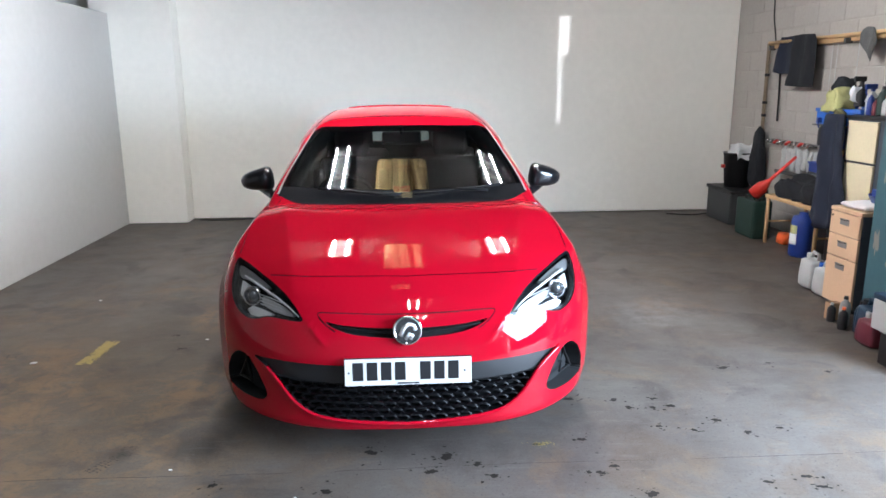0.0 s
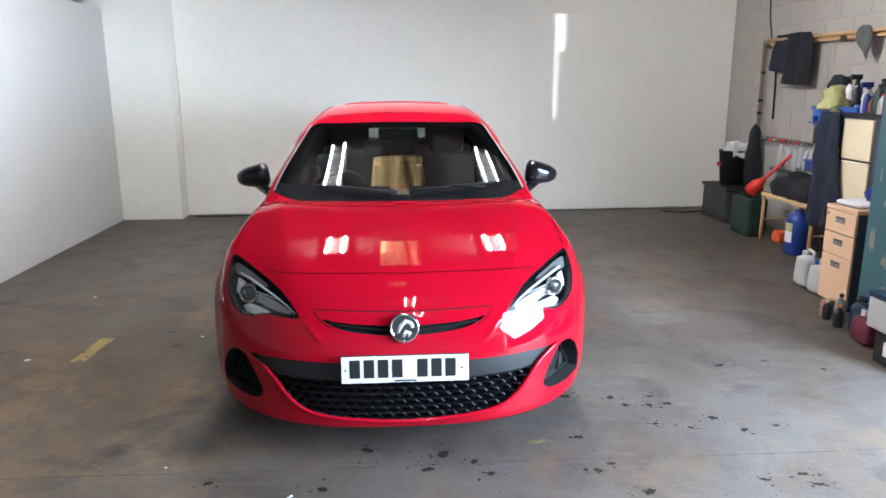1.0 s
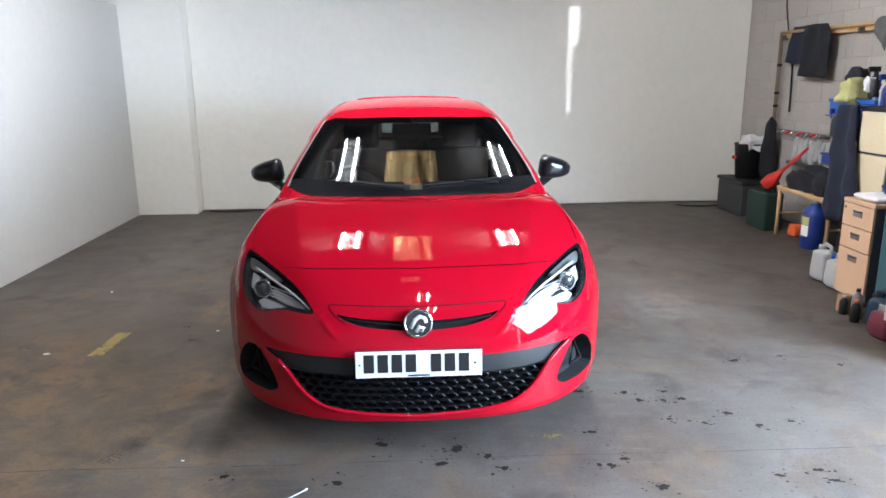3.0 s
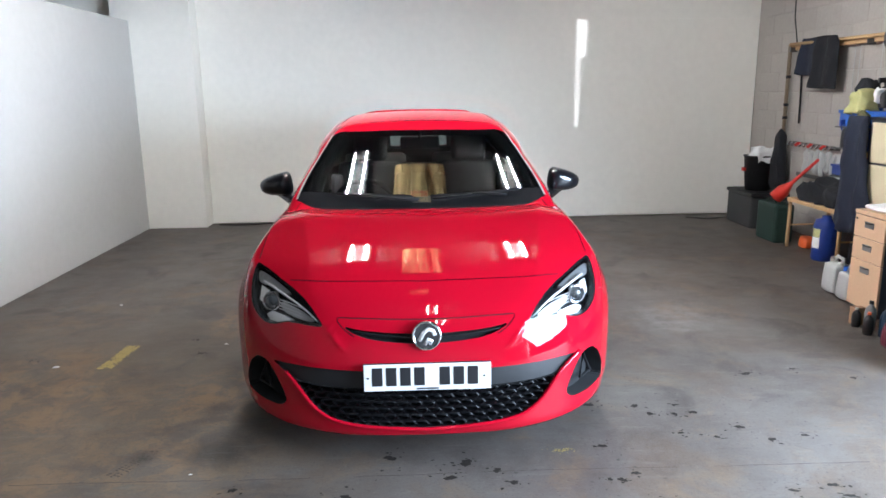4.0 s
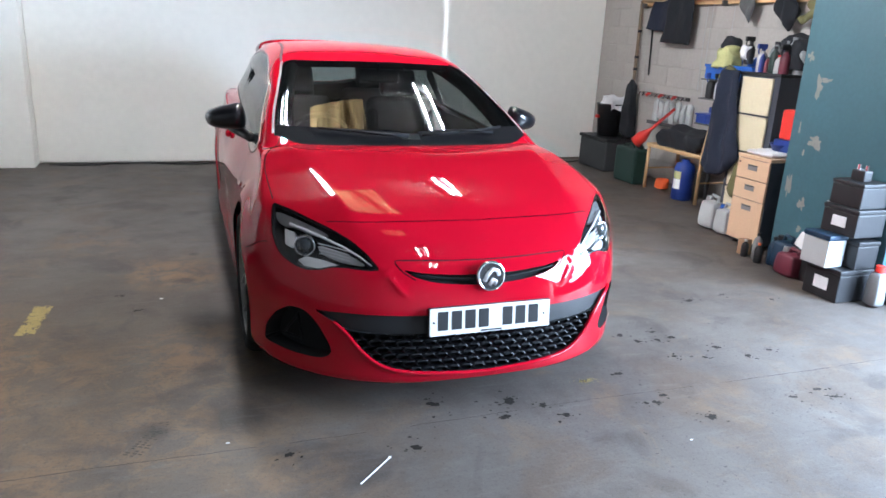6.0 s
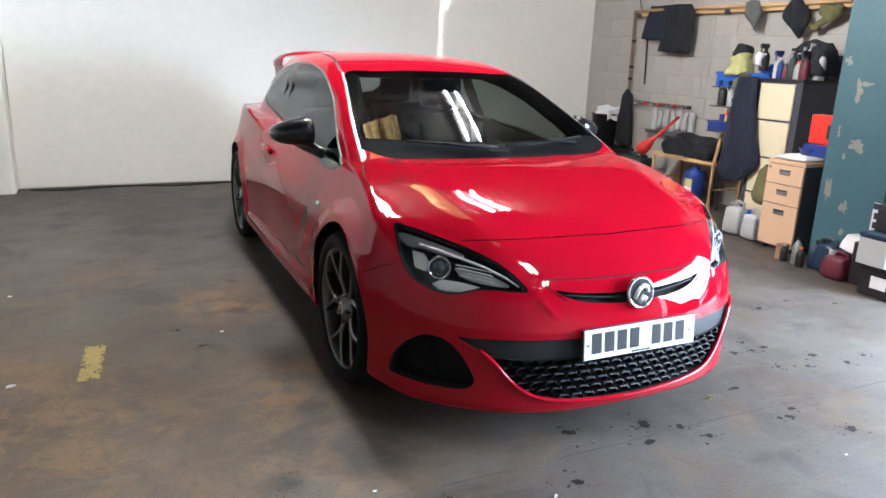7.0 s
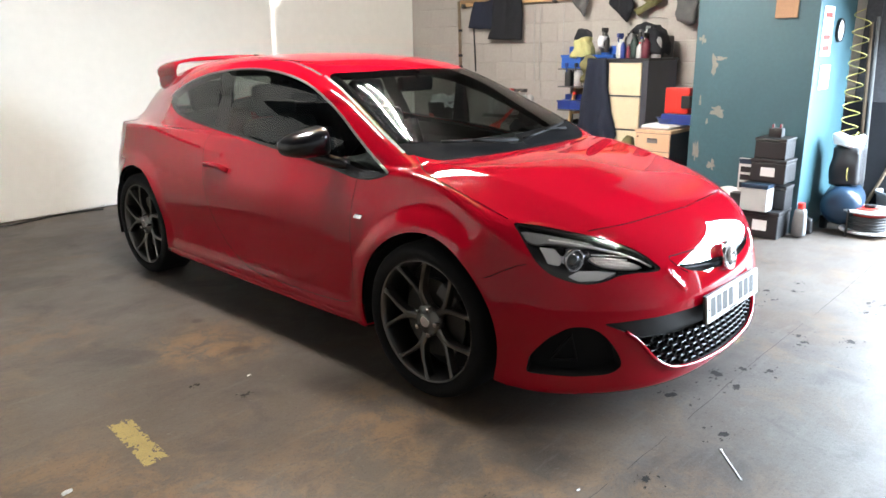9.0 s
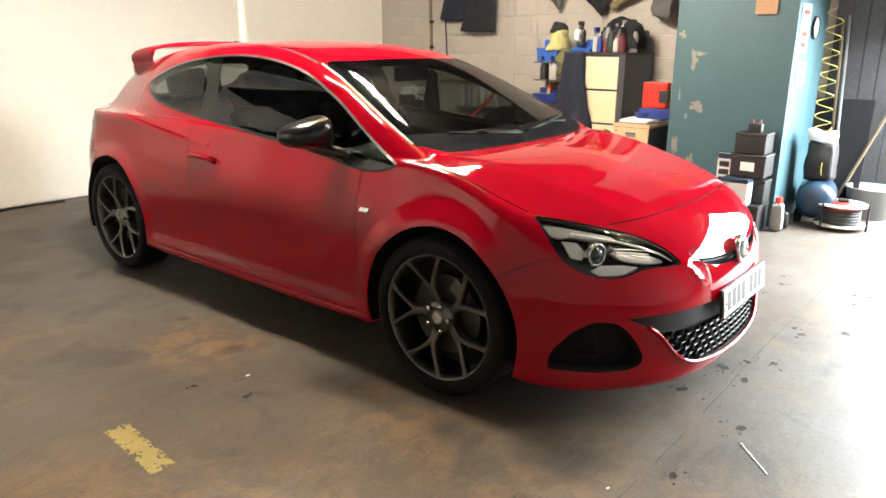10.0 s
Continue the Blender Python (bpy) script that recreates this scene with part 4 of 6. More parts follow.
REGION[inside["tail_lamp"]] = "tail_lamp"
REGION[inside["lamp"]] = "lamp"
REGION[inside["fog"]] = "fog"
REGION[inside["mouth"]] = "mouth"
REGION[inside["mouth"] & within(mid, rows_poly)] = "bar"
REGION[inside["slot"]] = "slot"
REGION[inside["arch_f"] | inside["arch_r"]] = "open"


def sheet(name, chosen, mat, parent, sides=(1, -1), inward=0.0, label="", rim=0.0, flip=False):
    """A part of the car made of the skin's chosen faces, set inward, with a turned-in rim of the given depth."""
    tri = TRI[chosen]
    used, flat = np.unique(tri, return_inverse=True)
    tri = flat.reshape(-1, 3)
    p, n = SKIN[used] - inward * BEND[used], BEND[used]
    if rim:
        e = np.sort(np.concatenate([tri[:, [0, 1]], tri[:, [1, 2]], tri[:, [2, 0]]]), 1)
        every, count = np.unique(e, axis=0, return_counts=True)
        border = every[count == 1]
        border = border[~((p[border[:, 0], 0] < 1e-4) & (p[border[:, 1], 0] < 1e-4))]
        ring, at = np.unique(border, return_inverse=True)
        at = at.reshape(-1, 2)
    vs, fs, ns = [], [], []
    base = 0
    for s in sides:
        m = np.array([s, 1, 1])
        vs.append(p * m), ns.append(n * m)
        a, b, c = p[tri[:, 0]] * m, p[tri[:, 1]] * m, p[tri[:, 2]] * m
        wrong = (np.cross(b - a, c - a) * (n[tri[:, 0]] * m)).sum(1) < 0
        t = np.where((wrong ^ flip)[:, None], tri[:, ::-1], tri)
        fs += (t + base).tolist()
        base += len(p)
        if rim:
            lip, deep = p[ring] * m, (p[ring] - rim * n[ring]) * m
            vs += [lip, deep]
            ns += [n[ring] * m, n[ring] * m]
            k = len(ring)
            fs += [(base + i, base + j, base + k + j, base + k + i) for i, j in at.tolist()]
            base += 2 * k
    me = bpy.data.meshes.new(name)
    me.from_pydata(np.concatenate(vs).tolist(), [], fs)
    me.materials.append(mat)
    me.shade_smooth()
    if not rim:
        me.normals_split_custom_set_from_vertices((np.concatenate(ns) * (-1 if flip else 1)).tolist())
    ob = new(name, me)
    ob.parent = parent
    if label:
        ob["label"] = label
    return ob



car = thing("car", label="glossy red three-door hatchback with black mirrors parked in a garage", category="car")
is_in = lambda *names: np.isin(REGION, names)
sheet("body", is_in("shell"), RED, car, label="glossy red painted body shell with roof and wings")
sheet("bonnet", is_in("hood"), RED, car, label="smooth red bonnet")
bumper = sheet("front_bumper", is_in("bumper"), RED, car, label="red front bumper with deep air intakes")
sheet("panel_gap", is_in("gap"), DARK, car, inward=0.004, label="dark shut lines between panels")
sheet("windscreen", is_in("screen"), SCREEN_GLASS, car, label="dark glossy windscreen")
sheet("cowl", is_in("cowl"), COWL, car, inward=0.003, label="black scuttle below the windscreen")
sheet("rear_screen", is_in("rear_screen"), TINT_GLASS, car, label="tinted rear window")
high = (place3[:, 2] > 0.60) & (place3[:, 1] > 1.05)
sheet("headlining", is_in("shell", "door", "ditch", "trim", "chrome") & high, INTERIOR, car, inward=0.040, label="dark cabin lining", rim=-0.037, flip=True)
doors = {}
for s in (-1, 1):
    doors[s] = door = sheet("door", is_in("door"), RED, car, (s,), label="red front door")
    sheet("window", is_in("door_glass"), TINT_GLASS, door, (s,), label="dark tinted door window")
    sheet("rear_quarter_window", is_in("quarter_glass"), TINT_GLASS, car, (s,), label="dark tinted rear side window")
    sheet("window_post", glass & inside["post"], DARK, car, (s,), inward=0.006, label="black window post behind the glass")
    sheet("window_seal", is_in("seal"), BLACK_PLASTIC, doors[s], (s,), inward=0.001, label="black rubber seal under the window")
    sheet("mirror_base", is_in("post") & (place3[:, 1] < 2), BLACK_GLOSS, door, (s,), inward=-0.001, label="gloss black mirror base")
    sheet("window_trim", is_in("chrome"), SATIN, car, (s,), inward=-0.003, label="bright strip over the side windows", rim=0.008)
    sheet("tail_lamp", is_in("tail_lamp"), TAIL_RED, car, (s,), inward=-0.002, label="dark red rear lamp")
    sheet("roof_seam", is_in("ditch"), BLACK_PLASTIC, car, (s,), inward=0.002, label="black roof joint strip")
    sheet("screen_trim", is_in("trim"), TRIM_GREY, car, (s,), inward=-0.001, label="grey trim along the windscreen")


def front_skin(pts):
    """Points of the nose given in the front view as (x, z)."""
    p = np.array(pts, float)
    return meet(np.stack([p[:, 0], 0 * p[:, 0] - 0.4, p[:, 1]], -1), np.array([0, 1.0, 0]), 2.2)


def above(plan, lift):
    """Points over the skin given in the plan as (x, y)."""
    p = np.array(plan, float)
    q = meet(np.stack([p[:, 0], p[:, 1], 0 * p[:, 0] + 1.8], -1), np.array([0, 0, -1.0]), 1.7)
    return q + lift * normal(q)


def beside(view, lift):
    """Points outside the flank given in the side view as (y, z)."""
    p = np.array(view, float)
    q = meet(np.stack([0 * p[:, 0] + 1.3, p[:, 0], p[:, 1]], -1), np.array([-1.0, 0, 0]), 1.29)
    return q + lift * normal(q)


def facing(p, n, s=1):
    """A pose at p whose z axis looks along n, mirrored to the side s."""
    n = Vector((s * n[0], n[1], n[2]))
    return Matrix.Translation((s * p[0], p[1], p[2])) @ n.to_track_quat("Z", "Y").to_matrix().to_4x4()


# headlamps
centre = front_skin([(0.682, 0.684)])[0]
for s in (-1, 1):
    lamp = sheet("headlamp", inside["lamp"], LAMP_GLASS, car, (s,), label="clear headlamp with a dark housing and projector lens")
    lamp.visible_shadow = False
    sheet("lamp_housing", inside["lamp"], LAMP_BLACK, lamp, (s,), inward=0.055, rim=-0.053, label="black lamp housing")
    sheet("lamp_rim", inside["lamp"] & ~inside["lamp_inner"], LAMP_BLACK, lamp, (s,), inward=0.005, rim=0.02, label="gloss black rim")
    for k, deep, mat, says in (("lamp_a", 0.030, BEZEL, "grey ribbed bezel"), ("lamp_b", 0.024, LAMP_BOWL, "smoky grey side reflector"), ("lamp_c", 0.026, REFLECTOR, "bright reflector"), ("lamp_d", 0.032, REFLECTOR, "bright reflector")):
        sheet("reflector", inside[k], mat, lamp, (s,), inward=deep, rim=0.016, label=says)
    brow = front_skin([(0.725, 0.752), (0.685, 0.744), (0.62, 0.726), (0.55, 0.702), (0.495, 0.674), (0.455, 0.645)])
    part("chrome_line", tube([(s * a, b + 0.018, c) for a, b, c in brow], 0.0070, 8, None, 0.45), REFLECTOR, lamp, "thin chrome line", True)
    for z in (0.699, 0.688, 0.677, 0.666):
        fin = front_skin([(0.635, z + 0.003), (0.585, z - 0.002), (0.530, z - 0.012)])
        part("lamp_fin", tube([(s * a, b + 0.024, c) for a, b, c in fin], 0.0022, 6), REFLECTOR, lamp)
    at = facing(centre + np.array([0, 0.040, 0]), (0.30, -0.95, 0.0), s)
    part("projector_ring", lathe([(0.040, -0.03), (0.044, 0.0), (0.041, 0.008), (0.035, 0.004), (0.034, -0.02)], 32, at), CHROME, lamp, "chrome projector ring", True)
    part("projector_lens", lathe([(0.033, -0.012), (0.031, 0.0), (0.024, 0.010), (0.013, 0.016), (0.0, 0.018)], 32, at), LENS, lamp, "glass projector lens", True)

# lower grille, its bar and the side intakes
sheet("grille_back", inside["mouth"] & ~is_in("bar"), DARK, bumper, inward=0.06, rim=-0.058, label="dark opening behind the grille")
sheet("grille_bar", is_in("bar"), BLACK_PLASTIC, bumper, inward=0.014, rim=-0.012, label="satin black cross bar")
lip = front_skin(resampled(rounded(MOUTH[4:] + [(-x, z) for x, z in MOUTH[:4:-1]], False, 2), False, 0.012))
part("intake_lip", tube([tuple(q) for q in lip + 0.002 * normal(lip)], 0.009, 10, None, 0.9), RED, bumper, "raised red lip round the lower grille", True)
mouth = np.concatenate([MOUTH, [(-x, z) for x, z in MOUTH[::-1]]])
bm = bmesh.new()
CW, CH, WALL = 0.066, 0.030, 0.0056
HEX = [(-0.5, 0.0), (-0.27, 0.5), (0.27, 0.5), (0.5, 0.0), (0.27, -0.5), (-0.27, -0.5)]
cells = [((i + 0.5 * (j % 2)) * CW * 0.80, 0.196 + j * CH * 0.98) for j in range(7) for i in range(-13, 14)]
cells = np.array(cells)
lowbar = np.interp(np.abs(cells[:, 0]), [p[0] for p in BAR_LOW], [p[1] for p in BAR_LOW])
cells = cells[within(cells, mouth) & (cells[:, 1] < lowbar + 0.012)]
outer = (cells[:, None] + np.array(HEX) * (CW, CH)).reshape(-1, 2)
inner = (cells[:, None] + np.array(HEX) * (CW - 2.6 * WALL, CH - 2 * WALL)).reshape(-1, 2)
depth = front_skin(np.clip(cells.repeat(6, 0), (-0.9, 0.19), (0.9, 0.5)))[:, 1]
for c in range(len(cells)):
    rings = []
    for flat, back in ((outer, 0.020), (inner, 0.017), (inner, 0.036)):
        rings.append([bm.verts.new((flat[6 * c + k, 0], depth[6 * c + k] + back, flat[6 * c + k, 1])) for k in range(6)])
    for a, b in zip(rings, rings[1:]):
        for k in range(6):
            bm.faces.new((a[k], a[(k + 1) % 6], b[(k + 1) % 6], b[k]))
tagged(part("grille_mesh", bm, BLACK_GRILLE, bumper, "gloss black honeycomb grille"), kind="stuff")
for s in (-1, 1):
    fog = sheet("side_intake", inside["fog"], DARK, bumper, (s,), inward=0.075, rim=-0.073, label="black side air intake")
    vane = front_skin([(0.765, 0.30), (0.715, 0.405), (0.70, 0.30)])
    part("intake_vane", tube([(s * p[0] , p[1] + 0.058, p[2]) for p in (vane[0], vane[1], vane[2], vane[0])], 0.007, 8), INTAKE, fog)
slot = sheet("upper_grille", inside["slot"], DARK, bumper, inward=0.035, rim=-0.033, label="narrow dark upper grille")
for z0, z1 in ((0.607, 0.632), (0.592, 0.618)):
    xs = np.linspace(-0.31, 0.31, 41)
    p = front_skin(np.stack([xs, z0 + (z1 - z0) * np.abs(xs / 0.31) ** 1.6], -1))
    part("grille_slat", tube([(a, b + 0.014, c) for a, b, c in p], 0.0052, 8), INTAKE, slot, "", True)

# badge and number plate
badge_at = facing((0, -0.004, 0.613), (0, -1, 0.18))
badge = part("badge", lathe([(0.0, -0.02), (0.058, -0.02), (0.061, 0.0), (0.059, 0.008), (0.053, 0.009), (0.051, 0.004), (0.0, 0.004)], 48, badge_at), CHROME, car, "round chrome badge with a plain emblem", True)
bm = tube([(-0.030, -0.020, 0.006), (-0.014, 0.012, 0.011), (0.006, 0.028, 0.011), (0.026, 0.020, 0.009), (0.033, 0.002, 0.007)], 0.009, 8)
tube([(-0.008, -0.036, 0.006), (0.008, -0.012, 0.011), (0.020, -0.020, 0.010), (0.012, -0.034, 0.006)], 0.008, 8, bm)
bm.transform(badge_at)
part("emblem", bm, REFLECTOR, badge, "", True)
part("emblem_field", lathe([(0.0, 0.0045), (0.050, 0.0045), (0.050, 0.0055), (0.0, 0.0060)], 40, badge_at), EMBLEM_DARK, badge)
plate_at = pose(0, -0.036, 0.4475, 84.0)
plate = part("number_plate", join(None, box(-0.26, 0.26, -0.0555, 0.0555, -0.004, 0.004, 0.003), plate_at), WHITE_PLATE, car, "white number plate with plain black bars")
part("plate_frame", join(None, box(-0.262, 0.262, -0.0575, 0.0575, -0.014, -0.0045, 0.002), plate_at), BLACK_PLASTIC, plate)
for k in range(8):
    if k != 4:
        x = -0.205 + k * 0.0575 - (0.012 if k > 4 else 0)
        part("bar", join(None, box(x - 0.0215, x + 0.0215, -0.034, 0.042, 0.0042, 0.0052), plate_at), INK, plate)
part("bar", join(None, box(-0.045, 0.045, -0.0505, -0.044, 0.0042, 0.0052), plate_at), INK, plate)
for x in (-0.243, 0.232):
    part("screw", lathe([(0.0045, 0.004), (0.004, 0.007), (0.0, 0.0075)], 10, plate_at @ pose(x, 0, 0)), STEEL, plate)

# mirrors
def mirror_shell(s):
    bm = bmesh.new()
    rows, cols = 14, 24
    ring = []
    for i in range(rows + 1):
        a = -math.pi / 2 + math.pi * i / rows
        row = []
        for j in range(cols):
            b = 2 * math.pi * j / cols
            f = lambda c, e: math.copysign(abs(c) ** e, c)
            x = f(math.cos(a), 0.62) * f(math.cos(b), 0.75 if math.cos(b) > 0 else 0.32)
            y = f(math.sin(a), 0.8)
            z = f(math.cos(a), 0.62) * f(math.sin(b), 0.72)
            y = y if y < 0 else 0.45 * y
            drop = 0.016 * x
            row.append(bm.verts.new((s * (0.892 + 0.104 * x + 0.01 * z), 1.665 + 0.105 * y + 0.035 * x, 1.030 + 0.064 * z * (1 - 0.26 * x) - drop)))
        ring.append(row)
    for lo, hi in zip(ring, ring[1:]):
        for j in range(cols):
            bm.faces.new((lo[j], lo[(j + 1) % cols], hi[(j + 1) % cols], hi[j]))
    bmesh.ops.remove_doubles(bm, verts=bm.verts[:], dist=1e-4)
    bmesh.ops.recalc_face_normals(bm, faces=bm.faces[:])
    return bm


for s in (-1, 1):
    mirror = part("door_mirror", mirror_shell(s), BLACK_GLOSS, doors[s], "gloss black door mirror", True)
    part("mirror_arm", tube([(s * 0.865, 1.655, 0.985), (s * 0.825, 1.62, 0.962), (s * 0.785, 1.56, 0.945), (s * 0.76, 1.50, 0.935)], 0.030, 12, None, 0.9), BLACK_GLOSS, mirror, "", True)
    part("mirror_glass", join(None, lathe([(0.0, 0.0), (0.054, 0.0), (0.054, 0.004), (0.0, 0.004)], 28), Matrix.Translation((s * 0.905, 1.716, 1.030)) @ Matrix.Diagonal((1.65, 1, 0.92, 1)) @ pose(0, 0, 0, 90)), CHROME, mirror)

# door handles, side badges, fuel of small trim
for s in (-1, 1):
    q = beside([(2.475, 0.812), (2.53, 0.822), (2.61, 0.828), (2.70, 0.826)], 0.012)
    hole = beside([(2.575, 0.836)], -0.017)[0]
    cup = part("handle_cup", join(None, lathe([(0.0, 0.0), (0.042, 0.004), (0.056, 0.0135), (0.058, 0.0155)], 28), facing(hole, beside([(2.575, 0.836)], 1.0)[0] - hole, s) @ Matrix.Diagonal((1.0, 0.62, 1, 1))), RED, doors[s], "recessed red handle cup", True)
    part("door_handle", tube([(s * a, b, c) for a, b, c in q], 0.016, 10), RED, doors[s], "red door handle", True)
    mark = beside([(1.333, 0.727)], 0.003)[0]
    bm = box(-0.026, 0.026, -0.011, 0.011, -0.003, 0.004, 0.002)
    for v in bm.verts:
        v.co.x += 0.5 * v.co.y
    bm.transform(facing(mark, normal(mark[None])[0], s) @ pose(0, 0, 0, 0, 0, 0))
    part("side_badge", bm, CHROME, car, "small chrome badge on the wing")

for s in (-1, 1):
    q = beside([(y, 0.232 + 0.012 * (y - 1.4) / 1.8) for y in np.linspace(1.30, 3.19, 40)], -0.022)
    part("side_skirt", tube([(s * a, b, c) for a, b, c in q], 0.030, 14), RED, car, "red side skirt below the door", True)

# wipers, aerial and roof spoiler
def wiper(blade, arm):
    w = part("wiper", tube(above(blade, 0.013), 0.0065, 8), WIPER, car, "black wiper blade", True)
    part("wiper_arm", tube(above(arm, 0.022), 0.0075, 8, None, 0.7), WIPER, w, "", True)
    return w


wiper([(-0.47, 1.178), (-0.38, 1.160), (-0.25, 1.135), (-0.12, 1.118), (-0.01, 1.110)], [(-0.02, 1.090), (-0.12, 1.100), (-0.24, 1.122), (-0.30, 1.140)])
wiper([(0.06, 1.108), (0.18, 1.122), (0.32, 1.145), (0.45, 1.175), (0.545, 1.200)], [(0.47, 1.135), (0.40, 1.138), (0.33, 1.142), (0.28, 1.138)])
bm = bmesh.new()
fin = [[(-0.013, 3.28, 0.0), (0.013, 3.28, 0.0), (0.014, 3.42, 0.0), (-0.014, 3.42, 0.0)], [(-0.004, 3.355, 0.045), (0.004, 3.355, 0.045), (0.004, 3.40, 0.05), (-0.004, 3.40, 0.05)]]
base = above([(0.0005, 3.36)], 0)[0][2] - 0.006
low, up = [[bm.verts.new((x, y, base + z)) for x, y, z in row] for row in fin]
for k in range(4):
    bm.faces.new((low[k], low[(k + 1) % 4], up[(k + 1) % 4], up[k]))
bm.faces.new(up)
part("aerial", bm, BLACK_GLOSS, car, "small black roof aerial")

bm = bmesh.new()
span = [(0.468, 1.215, 3.72), (0.488, 1.272, 3.725), (0.496, 1.322, 3.715), (0.486, 1.362, 3.70), (0.456, 1.379, 3.68), (0.41, 1.389, 3.66), (0.28, 1.397, 3.65), (0.14, 1.401, 3.645), (0.0, 1.402, 3.64)]
span = span + [(-x, z, y) for x, z, y in span[-2::-1]]
section = [(-0.135, 0.0), (-0.10, 0.010), (0.02, 0.016), (0.10, 0.014), (0.135, 0.004), (0.10, -0.008), (0.0, -0.012), (-0.10, -0.008)]
rows_ = []
for k, (x, z, y) in enumerate(span):
    a, b = span[max(k - 1, 0)], span[min(k + 1, len(span) - 1)]
    d = Vector((b[0] - a[0], 0, b[1] - a[1])).normalized()
    out = Vector((d.z, 0, -d.x))
    if out.z < 0 and abs(x) < 0.5:
        out = -out
    if abs(x) >= 0.5 and out.x * x < 0:
        out = -out
    chord = 1.0 if abs(x) < 0.54 else 0.85
    rows_.append([bm.verts.new(Vector((x, y + chord * p, z)) + out * q + Vector((0, 0, -0.10 * p))) for p, q in section])
for lo, hi in zip(rows_, rows_[1:]):
    for j in range(len(section)):
        bm.faces.new((lo[j], lo[(j + 1) % 8], hi[(j + 1) % 8], hi[j]))
bm.faces.new(rows_[0]), bm.faces.new(rows_[-1])
bmesh.ops.recalc_face_normals(bm, faces=bm.faces[:])
bmesh.ops.subdivide_edges(bm, edges=bm.edges[:], cuts=1, use_grid_fill=True, smooth=0.6)
part("roof_spoiler", bm, RED, car, "red looped roof spoiler", True)

# wheels
def wheel(x, y):
    """A tyre on a gunmetal wheel with five split spokes; z of its own axis points outwards."""
    m = pose(x, y, WHEEL_R, 0, 90 if x > 0 else -90, 0)
    at = lambda bm: join(None, bm, m @ Matrix.Diagonal((1.04, 1.04, 1, 1)))
    rim = part("wheel", at(lathe([(0.235, -0.19), (0.242, -0.03), (0.250, -0.006), (0.257, 0.0), (0.259, -0.004), (0.257, -0.012), (0.247, -0.19)], 64, closed=True)), GUNMETAL, car, "dark gunmetal alloy wheel", True)
    part("tyre", join(None, lathe([(0.265, -0.012), (0.271, 0.003), (0.290, 0.012), (0.317, 0.008), (0.333, -0.008), (0.340, -0.03), (0.340, -0.195), (0.325, -0.222), (0.262, -0.215)], 72, closed=True), m), RUBBER, rim, "low black tyre", True)
    part("brake_disc", at(lathe([(0.06, -0.10), (0.165, -0.10), (0.165, -0.075), (0.06, -0.075)], 48, closed=True)), STEEL, rim, "steel brake disc")
    part("hub_back", at(lathe([(0.0, -0.16), (0.236, -0.16), (0.236, -0.15), (0.0, -0.15)], 32)), DARK, rim)
    bm = box(-0.05, 0.05, 0.10, 0.17, -0.12, -0.055, 0.012)
    part("brake_caliper", at(join(None, bm, pose(0, 0, 0, 0, 0, 235 if x < 0 else 125))), GREY_METAL, rim, "grey brake caliper")
    part("hub", at(lathe([(0.0, -0.06), (0.066, -0.06), (0.068, -0.036), (0.058, -0.022), (0.036, -0.020), (0.034, -0.012), (0.030, -0.009), (0.0, -0.008)], 40)), GUNMETAL, rim, "", True)
    part("centre_cap", at(lathe([(0.0, -0.009), (0.024, -0.009), (0.022, -0.0065), (0.0, -0.006)], 24)), CHROME, rim)
    for k in range(5):
        turn = pose(0, 0, 0, 0, 0, 72 * k + 18)
        bm = bmesh.new()
        for branch in (-1, 1):
            stations = [(0.036, 0.0, 0.026, -0.034), (0.075, 0.0, 0.017, -0.026), (0.112, 1.6, 0.0125, -0.018), (0.138, 5.6, 0.0105, -0.014), (0.175, 11.5, 0.0085, -0.010), (0.215, 16.4, 0.0085, -0.007), (0.238, 18.4, 0.0105, -0.006), (0.252, 19.2, 0.017, -0.006)]
            rows = []
            for r, bend, half_w, z in stations:
                a = math.radians(branch * bend)
                put = lambda side, deep: bm.verts.new((r * math.cos(a) - side * math.sin(a * 1.6), r * math.sin(a) + side * math.cos(a * 1.6), deep))
                rows.append([put(-half_w, z - 0.006), put(-half_w * 0.45, z), put(half_w * 0.45, z), put(half_w, z - 0.006), put(half_w * 0.9, z - 0.042), put(-half_w * 0.9, z - 0.042)])
            for lo, hi in zip(rows, rows[1:]):
                for j in range(6):
                    bm.faces.new((lo[j], lo[(j + 1) % 6], hi[(j + 1) % 6], hi[j]))
        bmesh.ops.recalc_face_normals(bm, faces=bm.faces[:])
        part("spoke", at(join(None, bm, turn)), GUNMETAL, rim)
        part("wheel_bolt", at(lathe([(0.0, -0.03), (0.0105, -0.03), (0.010, -0.006), (0.0, -0.004)], 6, turn @ pose(0.056 * math.cos(math.radians(36)), 0.056 * math.sin(math.radians(36)), 0))), CHROME, rim)
    return rim


for s in (-1, 1):
    wheel(s * 0.878, AXLE_F), wheel(s * 0.848, AXLE_R)
for s in (-1, 1):
    for y in (AXLE_F, AXLE_R):
        bm = bmesh.new()
        turns = np.linspace(-0.30, math.pi + 0.30, 33)
        lip, deep = [[bm.verts.new((s * x, y + 0.392 * math.cos(a), HUB_Z + 0.392 * math.sin(a))) for a in turns] for x in ((0.868 if y < 2 else 0.845), 0.56)]
        for k in range(32):
            bm.faces.new((lip[k], lip[k + 1], deep[k + 1], deep[k]))
        bm.faces.new(deep)
        part("wheel_arch", bm, DARK, car, "black wheel arch liner")
part("underside", box(-0.66, 0.66, 0.25, 4.25, 0.17, 0.24, 0.01), DARK, car)

